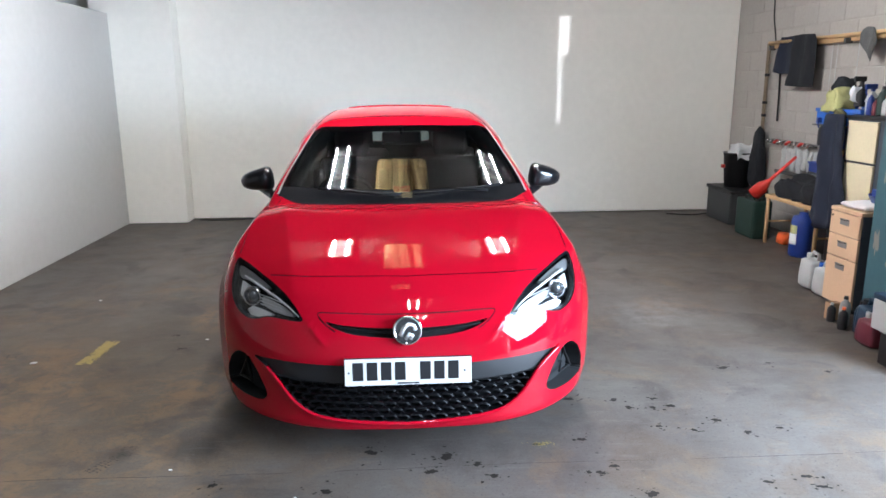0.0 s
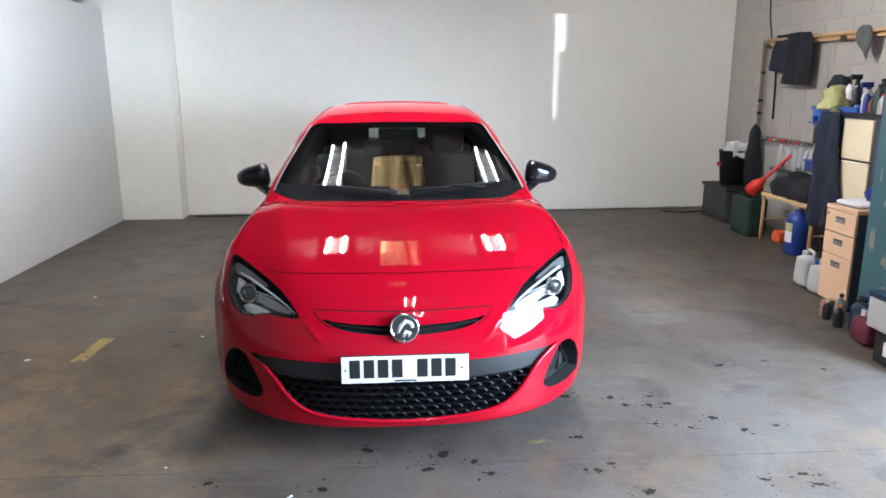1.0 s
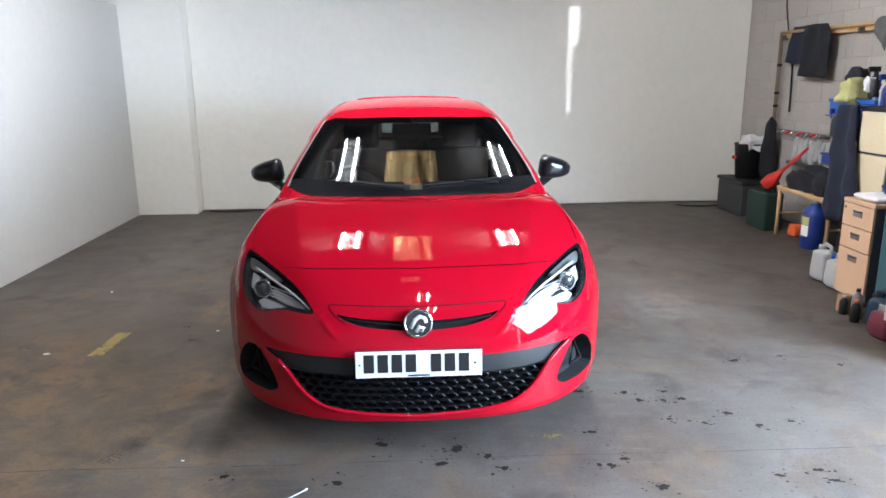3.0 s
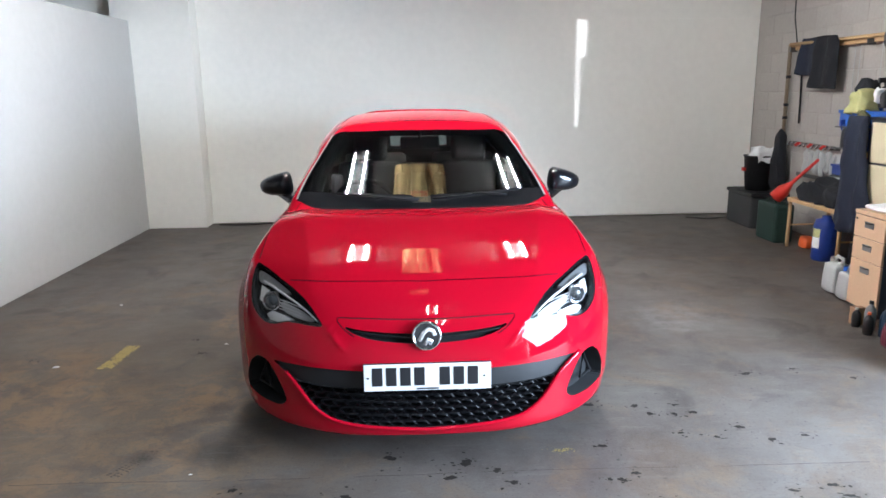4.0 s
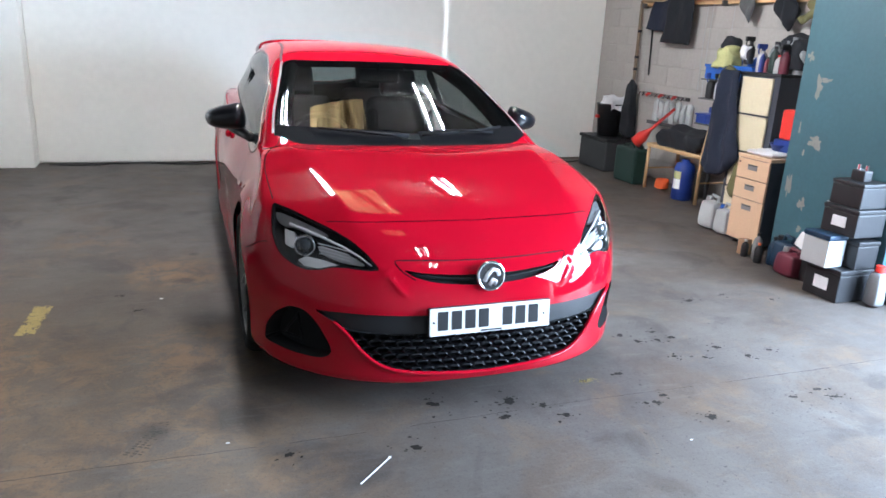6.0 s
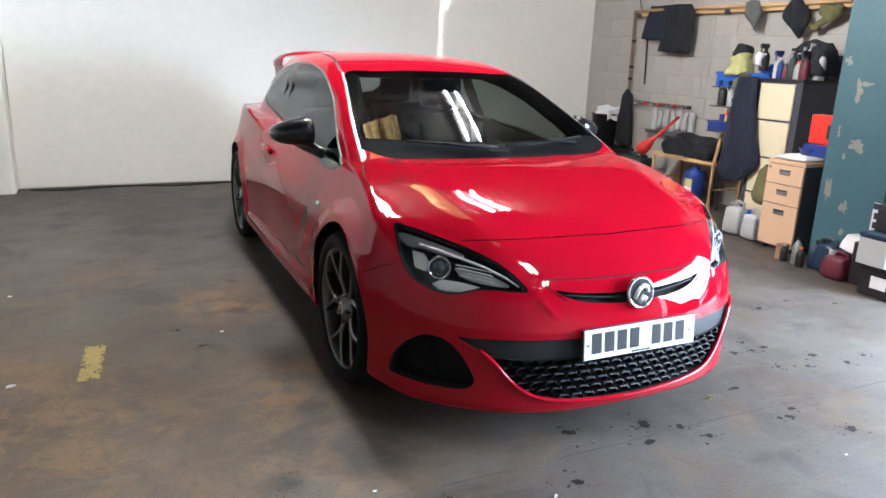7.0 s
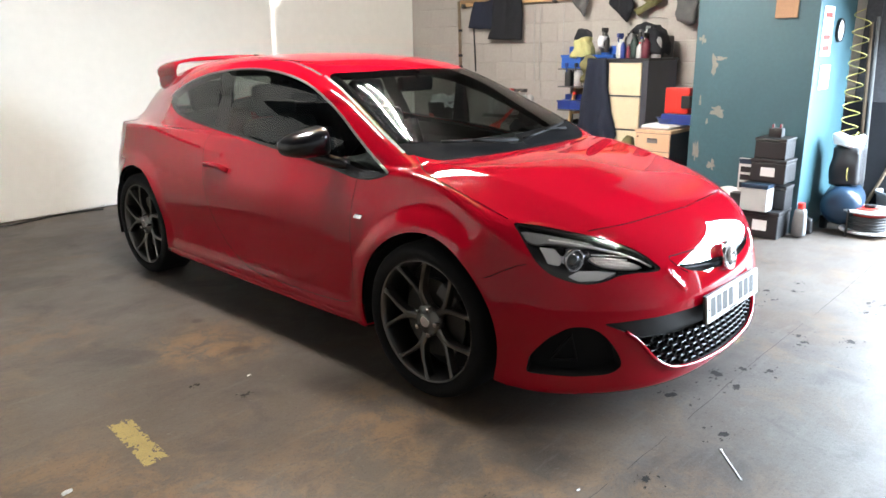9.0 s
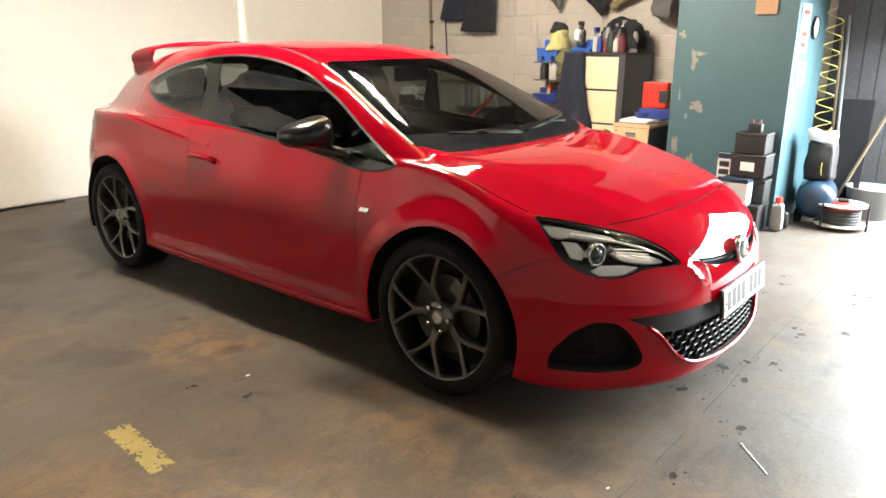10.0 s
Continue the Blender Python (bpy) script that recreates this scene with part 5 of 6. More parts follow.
# cabin
part("floor_pan", box(-0.74, 0.74, 1.15, 4.0, 0.28, 0.34), INTERIOR, car)
bm = bmesh.new()
dash = [(1.10, 0.905), (1.25, 0.925), (1.45, 0.945), (1.62, 0.945), (1.70, 0.90), (1.72, 0.70), (1.68, 0.45)]
cols = [[bm.verts.new((x, y + 0.05 * abs(x) ** 2 * (1 if z > 0.8 else 0) + 0.12 * (abs(x) > 0.6) * (y < 1.4), z + 0.025 * math.exp(-((x + 0.36) / 0.16) ** 2) * (1.4 < y < 1.7))) for y, z in dash] for x in np.linspace(-0.73, 0.73, 25)]
for a, b in zip(cols, cols[1:]):
    for k in range(len(dash) - 1):
        bm.faces.new((a[k], a[k + 1], b[k + 1], b[k]))
part("dashboard", bm, DASH, car, "black dashboard", True)
hub = pose(-0.36, 1.80, 0.88, -62, 0, 0)
bm = bmesh.new()
tube([hub @ Vector((0.182 * math.cos(a), 0.182 * math.sin(a), 0)) for a in np.linspace(0, 2 * math.pi, 41)], 0.015, 10, bm)
for a in (0.1, math.pi - 0.1, -math.pi / 2):
    tube([hub @ Vector((0.04 * math.cos(a), 0.04 * math.sin(a), -0.01)), hub @ Vector((0.18 * math.cos(a), 0.18 * math.sin(a), 0))], 0.016, 8, bm)
lathe([(0.0, -0.03), (0.06, -0.03), (0.065, 0.0), (0.05, 0.02), (0.0, 0.024)], 24, hub, bm)
part("steering_wheel", bm, INTERIOR, car, "black steering wheel", True)


def seat(x, y, wide_):
    bm = box(x - wide_, x + wide_, y - 0.50, y, 0.36, 0.56, 0.06, None, 3)
    b = box(-wide_, wide_, -0.07, 0.07, 0.0, 0.60, 0.055, None, 3)
    join(bm, b, pose(x, y + 0.03, 0.50, -20, 0, 0))
    for e in (-1, 1):
        join(bm, box(-0.04, 0.04, -0.12, 0.04, 0.08, 0.50, 0.035, None, 3), pose(x + e * wide_, y + 0.0, 0.50, -20, 0, 0))
    b = box(-0.13, 0.13, -0.05, 0.05, 0.0, 0.19, 0.045, None, 3)
    join(bm, b, pose(x, y + 0.25, 1.075, -12, 0, 0))
    return part("car_seat", bm, INTERIOR, car, "black sports seat", True)


for x in (-0.37, 0.37):
    seat(x, 2.38, 0.235)
    seat(x, 3.15, 0.26)
for s in (-1, 1):
    part("pillar_trim", tube([(s * 0.625, 1.26, 1.00), (s * 0.590, 1.50, 1.115), (s * 0.535, 1.74, 1.225), (s * 0.480, 1.95, 1.295), (s * 0.455, 2.2, 1.335)], 0.042, 10), INTERIOR, car, "dark trim inside the windscreen pillar", True)
    part("sun_visor", soft_box(min(s * 0.09, s * 0.46), max(s * 0.09, s * 0.46), 1.90, 2.05, 1.315, 1.335, 0.008), INTERIOR, car, "folded dark sun visor")
part("parcel_shelf", box(-0.56, 0.56, 3.35, 3.95, 0.90, 0.93, 0.01), INTERIOR, car)
part("interior_mirror", soft_box(-0.125, 0.125, 1.79, 1.835, 1.225, 1.305, 0.02), INTERIOR, car, "interior mirror", True)
part("mirror_stem", tube([(0, 1.80, 1.29), (0, 1.79, 1.335)], 0.012, 8), INTERIOR, car)
for s in (-1, 1):
    part("door_card", join(None, box(s * 0.755, s * 0.775, 1.35, 3.2, 0.35, 0.90, 0.008)), INTERIOR, car)

# ---- things along the right wall ----
def soft(x0, x1, y0, y1, z0, z1, amp=0.02, scale=7.0, seed=0, cuts=7, pinch=0.0, fold=0.0):
    """A soft lump of cloth or bag in the given bounds: rounded, creased, drawn in at the top by pinch."""
    b = bmesh.new()
    bmesh.ops.create_cube(b, size=1.0)
    bmesh.ops.subdivide_edges(b, edges=b.edges[:], cuts=cuts, use_grid_fill=True)
    for v in b.verts:
        p = v.co * 2
        r = p.normalized() * max(abs(p.x), abs(p.y), abs(p.z))
        q = p.lerp(r, 0.45)
        k = 1 - pinch * (q.z * 0.5 + 0.5)
        w = Vector(((x0 + x1) / 2 + q.x * k * (x1 - x0) / 2, (y0 + y1) / 2 + q.y * k * (y1 - y0) / 2, (z0 + z1) / 2 + q.z * (z1 - z0) / 2))
        n = Vector([noise.noise(w * scale + Vector((seed, 11 * e, 5))) for e in range(3)])
        w += amp * n
        w.x += fold * math.sin(w.y * 38 + 2 * noise.noise(w * 4))
        v.co = w
    return b


def cloth(outline, x, thick=0.035, folds=5.0, amp=0.018, seed=0, lean=0.0):
    """A hanging cloth of the given outline (y, z) before the wall, in loose upright folds."""
    line_ = resampled(outline, True, 0.022)
    line_ = line_ + 0.008 * np.array([[noise.noise(Vector((a * 9, b * 9, seed + e))) for e in (0, 7)] for a, b in line_])
    lo, hi = line_.min(0), line_.max(0)
    mesh_pts = np.stack(np.meshgrid(np.arange(lo[0], hi[0], 0.03), np.arange(lo[1], hi[1], 0.03)), -1).reshape(-1, 2)
    mesh_pts = mesh_pts[within(mesh_pts, line_)]
    near = np.min(np.hypot(mesh_pts[:, None, 0] - line_[None, :, 0], mesh_pts[:, None, 1] - line_[None, :, 1]), 1)
    mesh_pts = mesh_pts[near > 0.014]
    vs_ = [Vector(q) for q in line_] + [Vector(q) for q in mesh_pts]
    n_ = len(line_)
    done = delaunay_2d_cdt(vs_, [(k, (k + 1) % n_) for k in range(n_)], [], 1, 1e-5)
    bm = bmesh.new()
    sides_ = []
    for side in (-1, 1):
        row = []
        for q in done[0]:
            edge_ = min(1.0, float(np.min(np.hypot(line_[:, 0] - q[0], line_[:, 1] - q[1]))) / 0.03)
            wave = amp * math.sin(q[0] * folds * 6.28 + 1.4 * noise.noise(Vector((q[0] * 4, q[1] * 3, seed)))) + amp * 0.9 * noise.noise(Vector((q[0] * 11, q[1] * 7, seed + 3)))
            row.append(bm.verts.new((x + wave * (0.3 + 0.7 * edge_) + side * thick / 2 * (0.15 + 0.85 * edge_) + lean * (hi[1] - q[1]), q[0], q[1])))
        sides_.append(row)
    for tri_ in done[2]:
        a, b, c = tri_
        bm.faces.new((sides_[0][a], sides_[0][b], sides_[0][c])), bm.faces.new((sides_[1][c], sides_[1][b], sides_[1][a]))
    rim_ = [e for e in bm.edges if len(e.link_faces) == 1]
    bmesh.ops.bridge_loops(bm, edges=rim_)
    bmesh.ops.recalc_face_normals(bm, faces=bm.faces[:])
    return bm


def thing_part(name, bm, mat, label, category, group="", smooth=False):
    return tagged(part(name, bm, mat, None, "", smooth), label, category, group)


# pedestal drawers
ped = thing("pedestal_drawers", (3.09, 1.77, 0), 0, "beech-fronted grey office pedestal with three drawers", "drawers")
part("carcass", box(0.02, 0.58, 0.0, 0.34, 0.03, 0.70, 0.004), GREY_PANEL, ped, "grey side panels")
part("top", box(0.0, 0.59, -0.005, 0.345, 0.70, 0.728, 0.004), BEECH, ped)
for z0, z1 in ((0.045, 0.375), (0.381, 0.535), (0.541, 0.695)):
    d = part("drawer", box(0.0, 0.018, 0.004, 0.336, z0, z1, 0.003), BEECH, ped, "beech drawer front")
    zc = z1 - 0.06
    part("handle", box(-0.004, 0.002, 0.12, 0.22, zc - 0.022, zc + 0.022, 0.003), TRIM_GREY, d, "recessed grey handle")
    part("grip", tube([(-0.006, 0.125, zc + 0.018), (-0.014, 0.15, zc + 0.016), (-0.014, 0.19, zc + 0.016), (-0.006, 0.215, zc + 0.018)], 0.004, 6), STEEL, d)
part("lock", lathe([(0.0, 0), (0.008, 0), (0.008, 0.004), (0, 0.004)], 12, pose(-0.002, 0.31, 0.665, 0, -90, 0)), STEEL, ped)
for k in range(4):
    part("foot", lathe([(0.0, 0), (0.022, 0), (0.02, 0.03), (0, 0.03)], 10, pose(0.06 + 0.46 * (k % 2), 0.05 + 0.24 * (k // 2), 0)), BLACK_PLASTIC, ped)
papers = soft(3.10, 3.60, 1.79, 2.10, 0.7285, 0.768, 0.004, 12, 2, 5)
thing_part("paper_stack", papers, PAPER, "loose pile of white papers on the pedestal", "papers")
bowl = lathe([(0.0, 0.0), (0.09, 0.0), (0.115, 0.05), (0.12, 0.055), (0.105, 0.05), (0.085, 0.012), (0.0, 0.01)], 28, pose(3.36, 1.92, 0.768))
thing_part("plastic_tray", bowl, BLUE_PLASTIC, "dark blue plastic bowl of small parts on papers", "bowl", "", True)
for k in range(6):
    a = k * 1.05
    thing_part("small_part", soft(3.36 + 0.05 * math.cos(a) - 0.02, 3.36 + 0.05 * math.cos(a) + 0.02, 1.92 + 0.05 * math.sin(a) - 0.02, 1.92 + 0.05 * math.sin(a) + 0.02, 0.782, 0.825, 0.01, 20, k, 3), (BLACK_PLASTIC, GREY_METAL, STEEL)[k % 3], "small oily metal fitting lying in the bowl", "fitting", "fittings in the bowl")

# filing cabinet, clothes on it and things on top
cab = thing("filing_cabinet", (3.495, 2.24, 0), 0, "cream steel four-drawer filing cabinet with a dark top", "filing cabinet")
part("body", box(0.015, 0.62, 0.0, 0.46, 0.0, 1.315, 0.006), GREY_PANEL, cab, "dark cabinet body")
part("top", box(0.0, 0.63, -0.01, 0.47, 1.315, 1.34, 0.005), BLACK_PLASTIC, cab, "dark cabinet top")
for k in range(4):
    d = part("drawer", box(-0.004, 0.014, 0.060, 0.405, 0.03 + 0.322 * k, 0.335 + 0.322 * k, 0.005), CREAM, cab, "cream drawer front")
    part("grip", box(-0.010, -0.002, 0.060, 0.405, 0.318 + 0.322 * k, 0.334 + 0.322 * k, 0.003), CREAM, d)
thing_part("work_coat", cloth([(2.86, 1.345), (2.66, 1.345), (2.635, 1.10), (2.58, 0.85), (2.52, 0.60), (2.60, 0.48), (2.72, 0.42), (2.86, 0.40), (2.98, 0.48), (2.95, 0.72), (2.93, 0.94), (2.89, 1.15)], 3.455, 0.07, 4.5, 0.026, 4), NAVY, "dark navy work coat hanging beside the filing cabinet", "coat", "", True)
case = thing("tool_case", (3.30, 1.70, 0.862), 0, "red plastic tool case with black corner on a blue box", "tool case")
part("shell", box(0.0, 0.10, 0.02, 0.25, 0.0, 0.23, 0.015), RED_PLASTIC, case)
part("latch", box(-0.012, 0.05, 0.0, 0.09, 0.05, 0.16, 0.01), BLACK_PLASTIC, case, "black corner guard")
thing_part("storage_box", box(3.27, 3.46, 1.66, 1.96, 0.769, 0.862, 0.008), BLUE_PLASTIC, "low dark blue box lying on the pedestal papers", "box")


def bottle(x, y, z, r, h, mat, cap, label, group="", flat=1.0):
    t = thing("bottle", (x, y, z), 0, label, "bottle", group)
    part("body", join(None, lathe([(0.0, 0.0), (r * 0.94, 0.0), (r, 0.01), (r, h * 0.62), (r * 0.8, h * 0.76), (r * 0.36, h * 0.86), (r * 0.34, h * 0.93), (0.0, h * 0.93)], 20), Matrix.Diagonal((1, flat, 1, 1))), mat, t, "", True)
    part("cap", lathe([(0.0, h * 0.90), (r * 0.42, h * 0.90), (r * 0.40, h), (0.0, h)], 14), cap, t)
    return t


def spray(x, y, z, mat, head, label, group=""):
    t = bottle(x, y, z, 0.042, 0.20, mat, head, label, group)
    part("trigger", box(-0.065, 0.03, -0.012, 0.012, 0.195, 0.235, 0.005), head, t, "spray trigger")
    part("lever", tube([(-0.05, 0, 0.20), (-0.055, 0, 0.175), (-0.045, 0, 0.15)], 0.006, 6), head, t)
    return t


TOP = 1.341
spray(3.63, 2.61, TOP, WHITE_PLASTIC, BLUE_PLASTIC, "milky trigger spray bottle on the filing cabinet", "bottles on the cabinet")
bottle(3.69, 2.53, TOP, 0.05, 0.26, GREY_PLASTIC, BLACK_PLASTIC, "grey plastic bottle on the filing cabinet", "bottles on the cabinet")
bottle(3.61, 2.45, TOP, 0.04, 0.22, GREEN_PLASTIC, BLACK_PLASTIC, "dark green plastic bottle on the filing cabinet", "bottles on the cabinet")
bottle(3.73, 2.38, TOP, 0.055, 0.30, WHITE_PLASTIC, GREY_PLASTIC, "clear milky bottle on the filing cabinet", "bottles on the cabinet")
spray(3.61, 2.33, TOP, MAROON, BLACK_PLASTIC, "maroon trigger spray bottle on the filing cabinet", "bottles on the cabinet")
bottle(3.71, 2.27, TOP, 0.045, 0.25, WHITE_PLASTIC, BLACK_PLASTIC, "clear milky bottle on the filing cabinet", "bottles on the cabinet")
for k, (x, y, r, h, m, c) in enumerate(((3.81, 2.63, 0.035, 0.24, BLACK_PLASTIC, BLACK_PLASTIC), (3.59, 2.56, 0.026, 0.17, BLUE_PLASTIC, WHITE_PLASTIC), (3.60, 2.39, 0.030, 0.15, WHITE_PLASTIC, RED_PLASTIC), (3.75, 2.47, 0.032, 0.27, BLACK_PLASTIC, GREY_PLASTIC), (3.59, 2.50, 0.024, 0.13, MAROON, BLACK_PLASTIC), (3.67, 2.41, 0.028, 0.20, GREY_PLASTIC, BLUE_PLASTIC))):
    bottle(x, y, TOP, r, h, m, c, "small grimy plastic bottle on the filing cabinet", "bottles on the cabinet")
for k in range(5):
    spray(3.63, 2.74 + 0.115 * k, 1.0615, (WHITE_PLASTIC, BLUE_PLASTIC, GREY_PLASTIC, WHITE_PLASTIC, BLACK_PLASTIC)[k], (BLUE_PLASTIC, BLACK_PLASTIC, RED_PLASTIC, BLACK_PLASTIC, BLUE_PLASTIC)[k], "trigger spray bottle standing on the parts rack", "bottles on the rack")
thing_part("tool_box", box(3.80, 4.04, 2.25, 2.67, TOP, TOP + 0.21, 0.02), BLACK_PLASTIC, "black plastic tool box on the filing cabinet", "tool box")
thing_part("cap", soft(3.74, 4.02, 2.31, 2.63, TOP + 0.21, TOP + 0.33, 0.03, 9, 3, 6, 0.4), CHARCOAL, "black cloth cap on the tool box", "cap", "", True)
thing_part("bag", soft(3.60, 3.98, 2.20, 2.42, 1.342, 1.62, 0.05, 7, 12, 8, 0.4), CHARCOAL, "black cloth bag heaped on the filing cabinet", "bag", "", True)


def wall_bin(y, z, mat, wide=0.16, tall=0.13):
    t = thing("parts_bin", (3.60, y, z), 0, "blue plastic open-front parts bin on the rack", "bin", "parts bins")
    part("tub", box(0.0, 0.22, -wide / 2, wide / 2, 0.0, tall * 0.62, 0.012), mat, t)
    part("back", box(0.14, 0.22, -wide / 2, wide / 2, tall * 0.6, tall, 0.012), mat, t)
    part("lip", box(-0.014, 0.0, -wide / 2, wide / 2, tall * 0.50, tall * 0.62, 0.004), mat, t)
    return t


rack = thing("parts_rack", (3.83, 2.66, 0), 0, "grey steel rack that carries blue parts bins", "rack")
for y in (0.0, 0.62):
    part("post", box(0.0, 0.03, y, y + 0.03, 0.0, 1.46, 0.003), GREY_METAL, rack)
for z in (0.82, 1.06, 1.24):
    part("shelf", box(-0.24, 0.03, 0.0, 0.65, z - 0.012, z, 0.002), GREY_METAL, rack)
for y in (2.75, 2.92, 3.09, 3.24):
    wall_bin(y, 0.821, BLUE_PLASTIC, 0.15, 0.15)
for y, m in ((2.78, BRIGHT_BLUE), (3.16, BRIGHT_BLUE)):
    wall_bin(y, 1.241, m, 0.24, 0.22)

for y in (2.76, 2.90, 3.02, 3.14):
    thing_part("red_cap", lathe([(0.0, 0), (0.022, 0), (0.02, 0.03), (0, 0.03)], 14, pose(3.66, y, 0.972)), RED_PLASTIC, "small red cap standing in the parts bins", "cap", "red caps")
thing_part("work_glove", soft(3.56, 3.72, 2.92, 3.16, 1.36, 1.56, 0.05, 12, 21, 7, 0.3), HIVIS, "pale yellow work gloves dropped on the blue bin", "gloves", "", True)
thing_part("work_glove", soft(3.54, 3.62, 2.84, 3.02, 1.10, 1.38, 0.04, 12, 25, 7, 0.2), OLIVE, "olive work gloves hanging from the blue bin", "gloves", "", True)
thing_part("cloth", soft(3.62, 3.76, 2.98, 3.16, 1.50, 1.62, 0.04, 14, 31, 6, 0.3), CHARCOAL, "black rag on top of the gloves", "rag", "", True)
thing_part("cloth", soft(3.58, 3.70, 2.76, 2.88, 1.44, 1.56, 0.04, 14, 35, 6, 0.3), PAPER, "crumpled white and red rag in the bin", "rag", "", True)
spray(3.66, 2.80, 1.40, BLACK_PLASTIC, BLACK_PLASTIC, "black trigger spray bottle standing in the blue bin", "bottles on the rack")
bottle(3.63, 2.71, 1.0605, 0.03, 0.20, WHITE_PLASTIC, GREY_PLASTIC, "clear slim bottle standing on the rack", "bottles on the rack")
bottle(3.63, 2.79, 1.0605, 0.03, 0.19, WHITE_PLASTIC, GREY_PLASTIC, "clear slim bottle standing on the rack", "bottles on the rack")

# rail on the block wall with clothes
rail = thing("wall_rail", (4.12, 2.2, 1.985), 0, "pale pine batten rail screwed to the block wall", "rail")
part("batten", box(-0.02, 0.04, 0.0, 2.98, -0.03, 0.03, 0.004), PINE, rail)
part("pole", tube([(-0.05, 0.15, 0.02), (-0.05, 2.9, 0.03)], 0.017, 10), PINE, rail, "wooden pole", True)
for y in (0.25, 1.5, 2.85):
    part("bracket", box(-0.07, 0.0, y, y + 0.03, -0.05, 0.0, 0.004), GREY_METAL, rail)
thing_part("trousers", cloth([(4.86, 2.06), (4.49, 2.06), (4.43, 1.85), (4.40, 1.675), (4.81, 1.68), (4.98, 1.70), (4.95, 1.80), (4.92, 1.90)], 4.07, 0.022, 3.0, 0.012, 41), NAVY, "dark navy trousers folded over the wall rail", "trousers", "", True)
thing_part("trousers", cloth([(4.54, 2.062), (4.17, 2.055), (4.135, 1.99), (4.125, 1.755), (4.13, 1.545), (4.40, 1.548), (4.64, 1.56), (4.58, 1.69), (4.57, 1.88)], 4.035, 0.026, 3.0, 0.014, 43), CHARCOAL, "black trousers folded over the wall rail", "trousers", "", True)
thing_part("scarf", cloth([(3.456, 2.036), (3.375, 2.058), (3.288, 2.043), (3.244, 1.929), (3.272, 1.847), (3.302, 1.765), (3.373, 1.842), (3.46, 1.925)], 4.04, 0.05, 7, 0.02, 45), GREY_CLOTH, "dark grey woollen scarf hung on the wall rail", "scarf", "", True)
thing_part("bag", cloth([(2.943, 2.024), (2.91, 2.054), (2.877, 2.093), (2.829, 2.051), (2.80, 2.013), (2.719, 1.885), (2.728, 1.822), (2.784, 1.687), (2.851, 1.743), (2.939, 1.826), (3.005, 1.886), (2.999, 1.931)], 4.04, 0.07, 7, 0.025, 47), CHARCOAL, "black cloth bag hung on the wall rail", "bag", "", True)
thing_part("cap", cloth([(2.628, 1.978), (2.409, 1.974), (2.415, 1.885), (2.47, 1.843), (2.543, 1.823), (2.674, 1.754), (2.715, 1.81), (2.582, 1.873), (2.641, 1.911)], 4.05, 0.06, 8, 0.025, 49), OLIVE, "camouflage cap hung on the wall rail", "cap", "", True)
thing_part("cap", soft(3.95, 4.09, 2.02, 2.26, 1.66, 2.00, 0.05, 8, 53, 8, 0.2), GREY_CLOTH, "grey cap hung on the wall rail", "cap", "", True)
thing_part("wooden_pole", tube([(4.08, 5.10, 0.41), (4.09, 5.13, 1.2), (4.10, 5.16, 2.02)], 0.020, 10), OLD_WOOD, "tall wooden pole leaning against the block wall", "pole", "", True)
for z in (1.05, 1.22, 1.36, 1.66):
    thing_part("tape", lathe([(0.022, 0), (0.026, 0), (0.026, 0.03), (0.022, 0.03)], 14, pose(4.092, 5.132, z), closed=True), CHARCOAL, "dark tape wound round the wooden pole", "tape", "tape wraps")
thing_part("golf_bag", soft(3.98, 4.12, 4.98, 5.20, 0.40, 1.12, 0.02, 6, 55, 7, 0.35), CHARCOAL, "slim black cloth bag standing by the pole", "bag", "", True)
thing_part("belt", tube([(4.14, 4.95, 1.70), (4.145, 4.94, 1.45), (4.14, 4.92, 1.18)], 0.010, 6), CHARCOAL, "dark leather strap hanging on the block wall", "strap")
thing_part("cable", tube([(4.15, 5.12, 2.03), (4.155, 5.22, 2.3), (4.155, 5.28, CEILING)], 0.006, 6), CHARCOAL, "dark cable running up the block wall", "cable")
for y, ln in ((4.02, 0.9), (3.94, 1.0), (3.62, 0.8)):
    thing_part("string", tube([(4.135, y, 1.96), (4.14, y + 0.01, 1.96 - ln / 2), (4.14, y - 0.01, 1.96 - ln)], 0.003, 5), WHITE_PLASTIC, "thin pale string hanging down the wall", "string", "strings")
# a rack of fittings with little bags
strip = thing("fitting_rack", (4.145, 4.12, 0.965), 0, "row of chrome and red air fittings on a wall strip", "rack")
part("strip", box(-0.008, 0.006, 0.0, 0.88, -0.02, 0.02, 0.003), STEEL, strip)
for k in range(11):
    y = 0.04 + 0.08 * k
    f_ = part("fitting", tube([(-0.01, y, 0.0), (-0.05, y + 0.01, 0.012), (-0.075, y + 0.02, -0.02)], 0.014, 8), (CHROME, CHROME, RED_PLASTIC)[k % 3], strip, "", True)
for k in range(7):
    thing_part("plastic_bag", soft(4.085, 4.135, 4.0 + 0.10 * k, 4.085 + 0.10 * k, 0.66 + 0.02 * (k % 3), 0.93, 0.02, 14, 60 + k, 5, 0.25), WHITE_PLASTIC, "small clear bag of parts hanging on the wall", "bag", "parts bags", True)
tray = thing("wall_tray", (4.13, 4.06, 0.64), 0, "narrow grey tray fixed low on the block wall", "tray")
part("base", box(-0.07, 0.03, 0.0, 0.66, 0.0, 0.014, 0.003), GREY_METAL, tray)
part("edge", box(-0.075, -0.065, 0.0, 0.66, 0.0, 0.04, 0.002), GREY_METAL, tray)

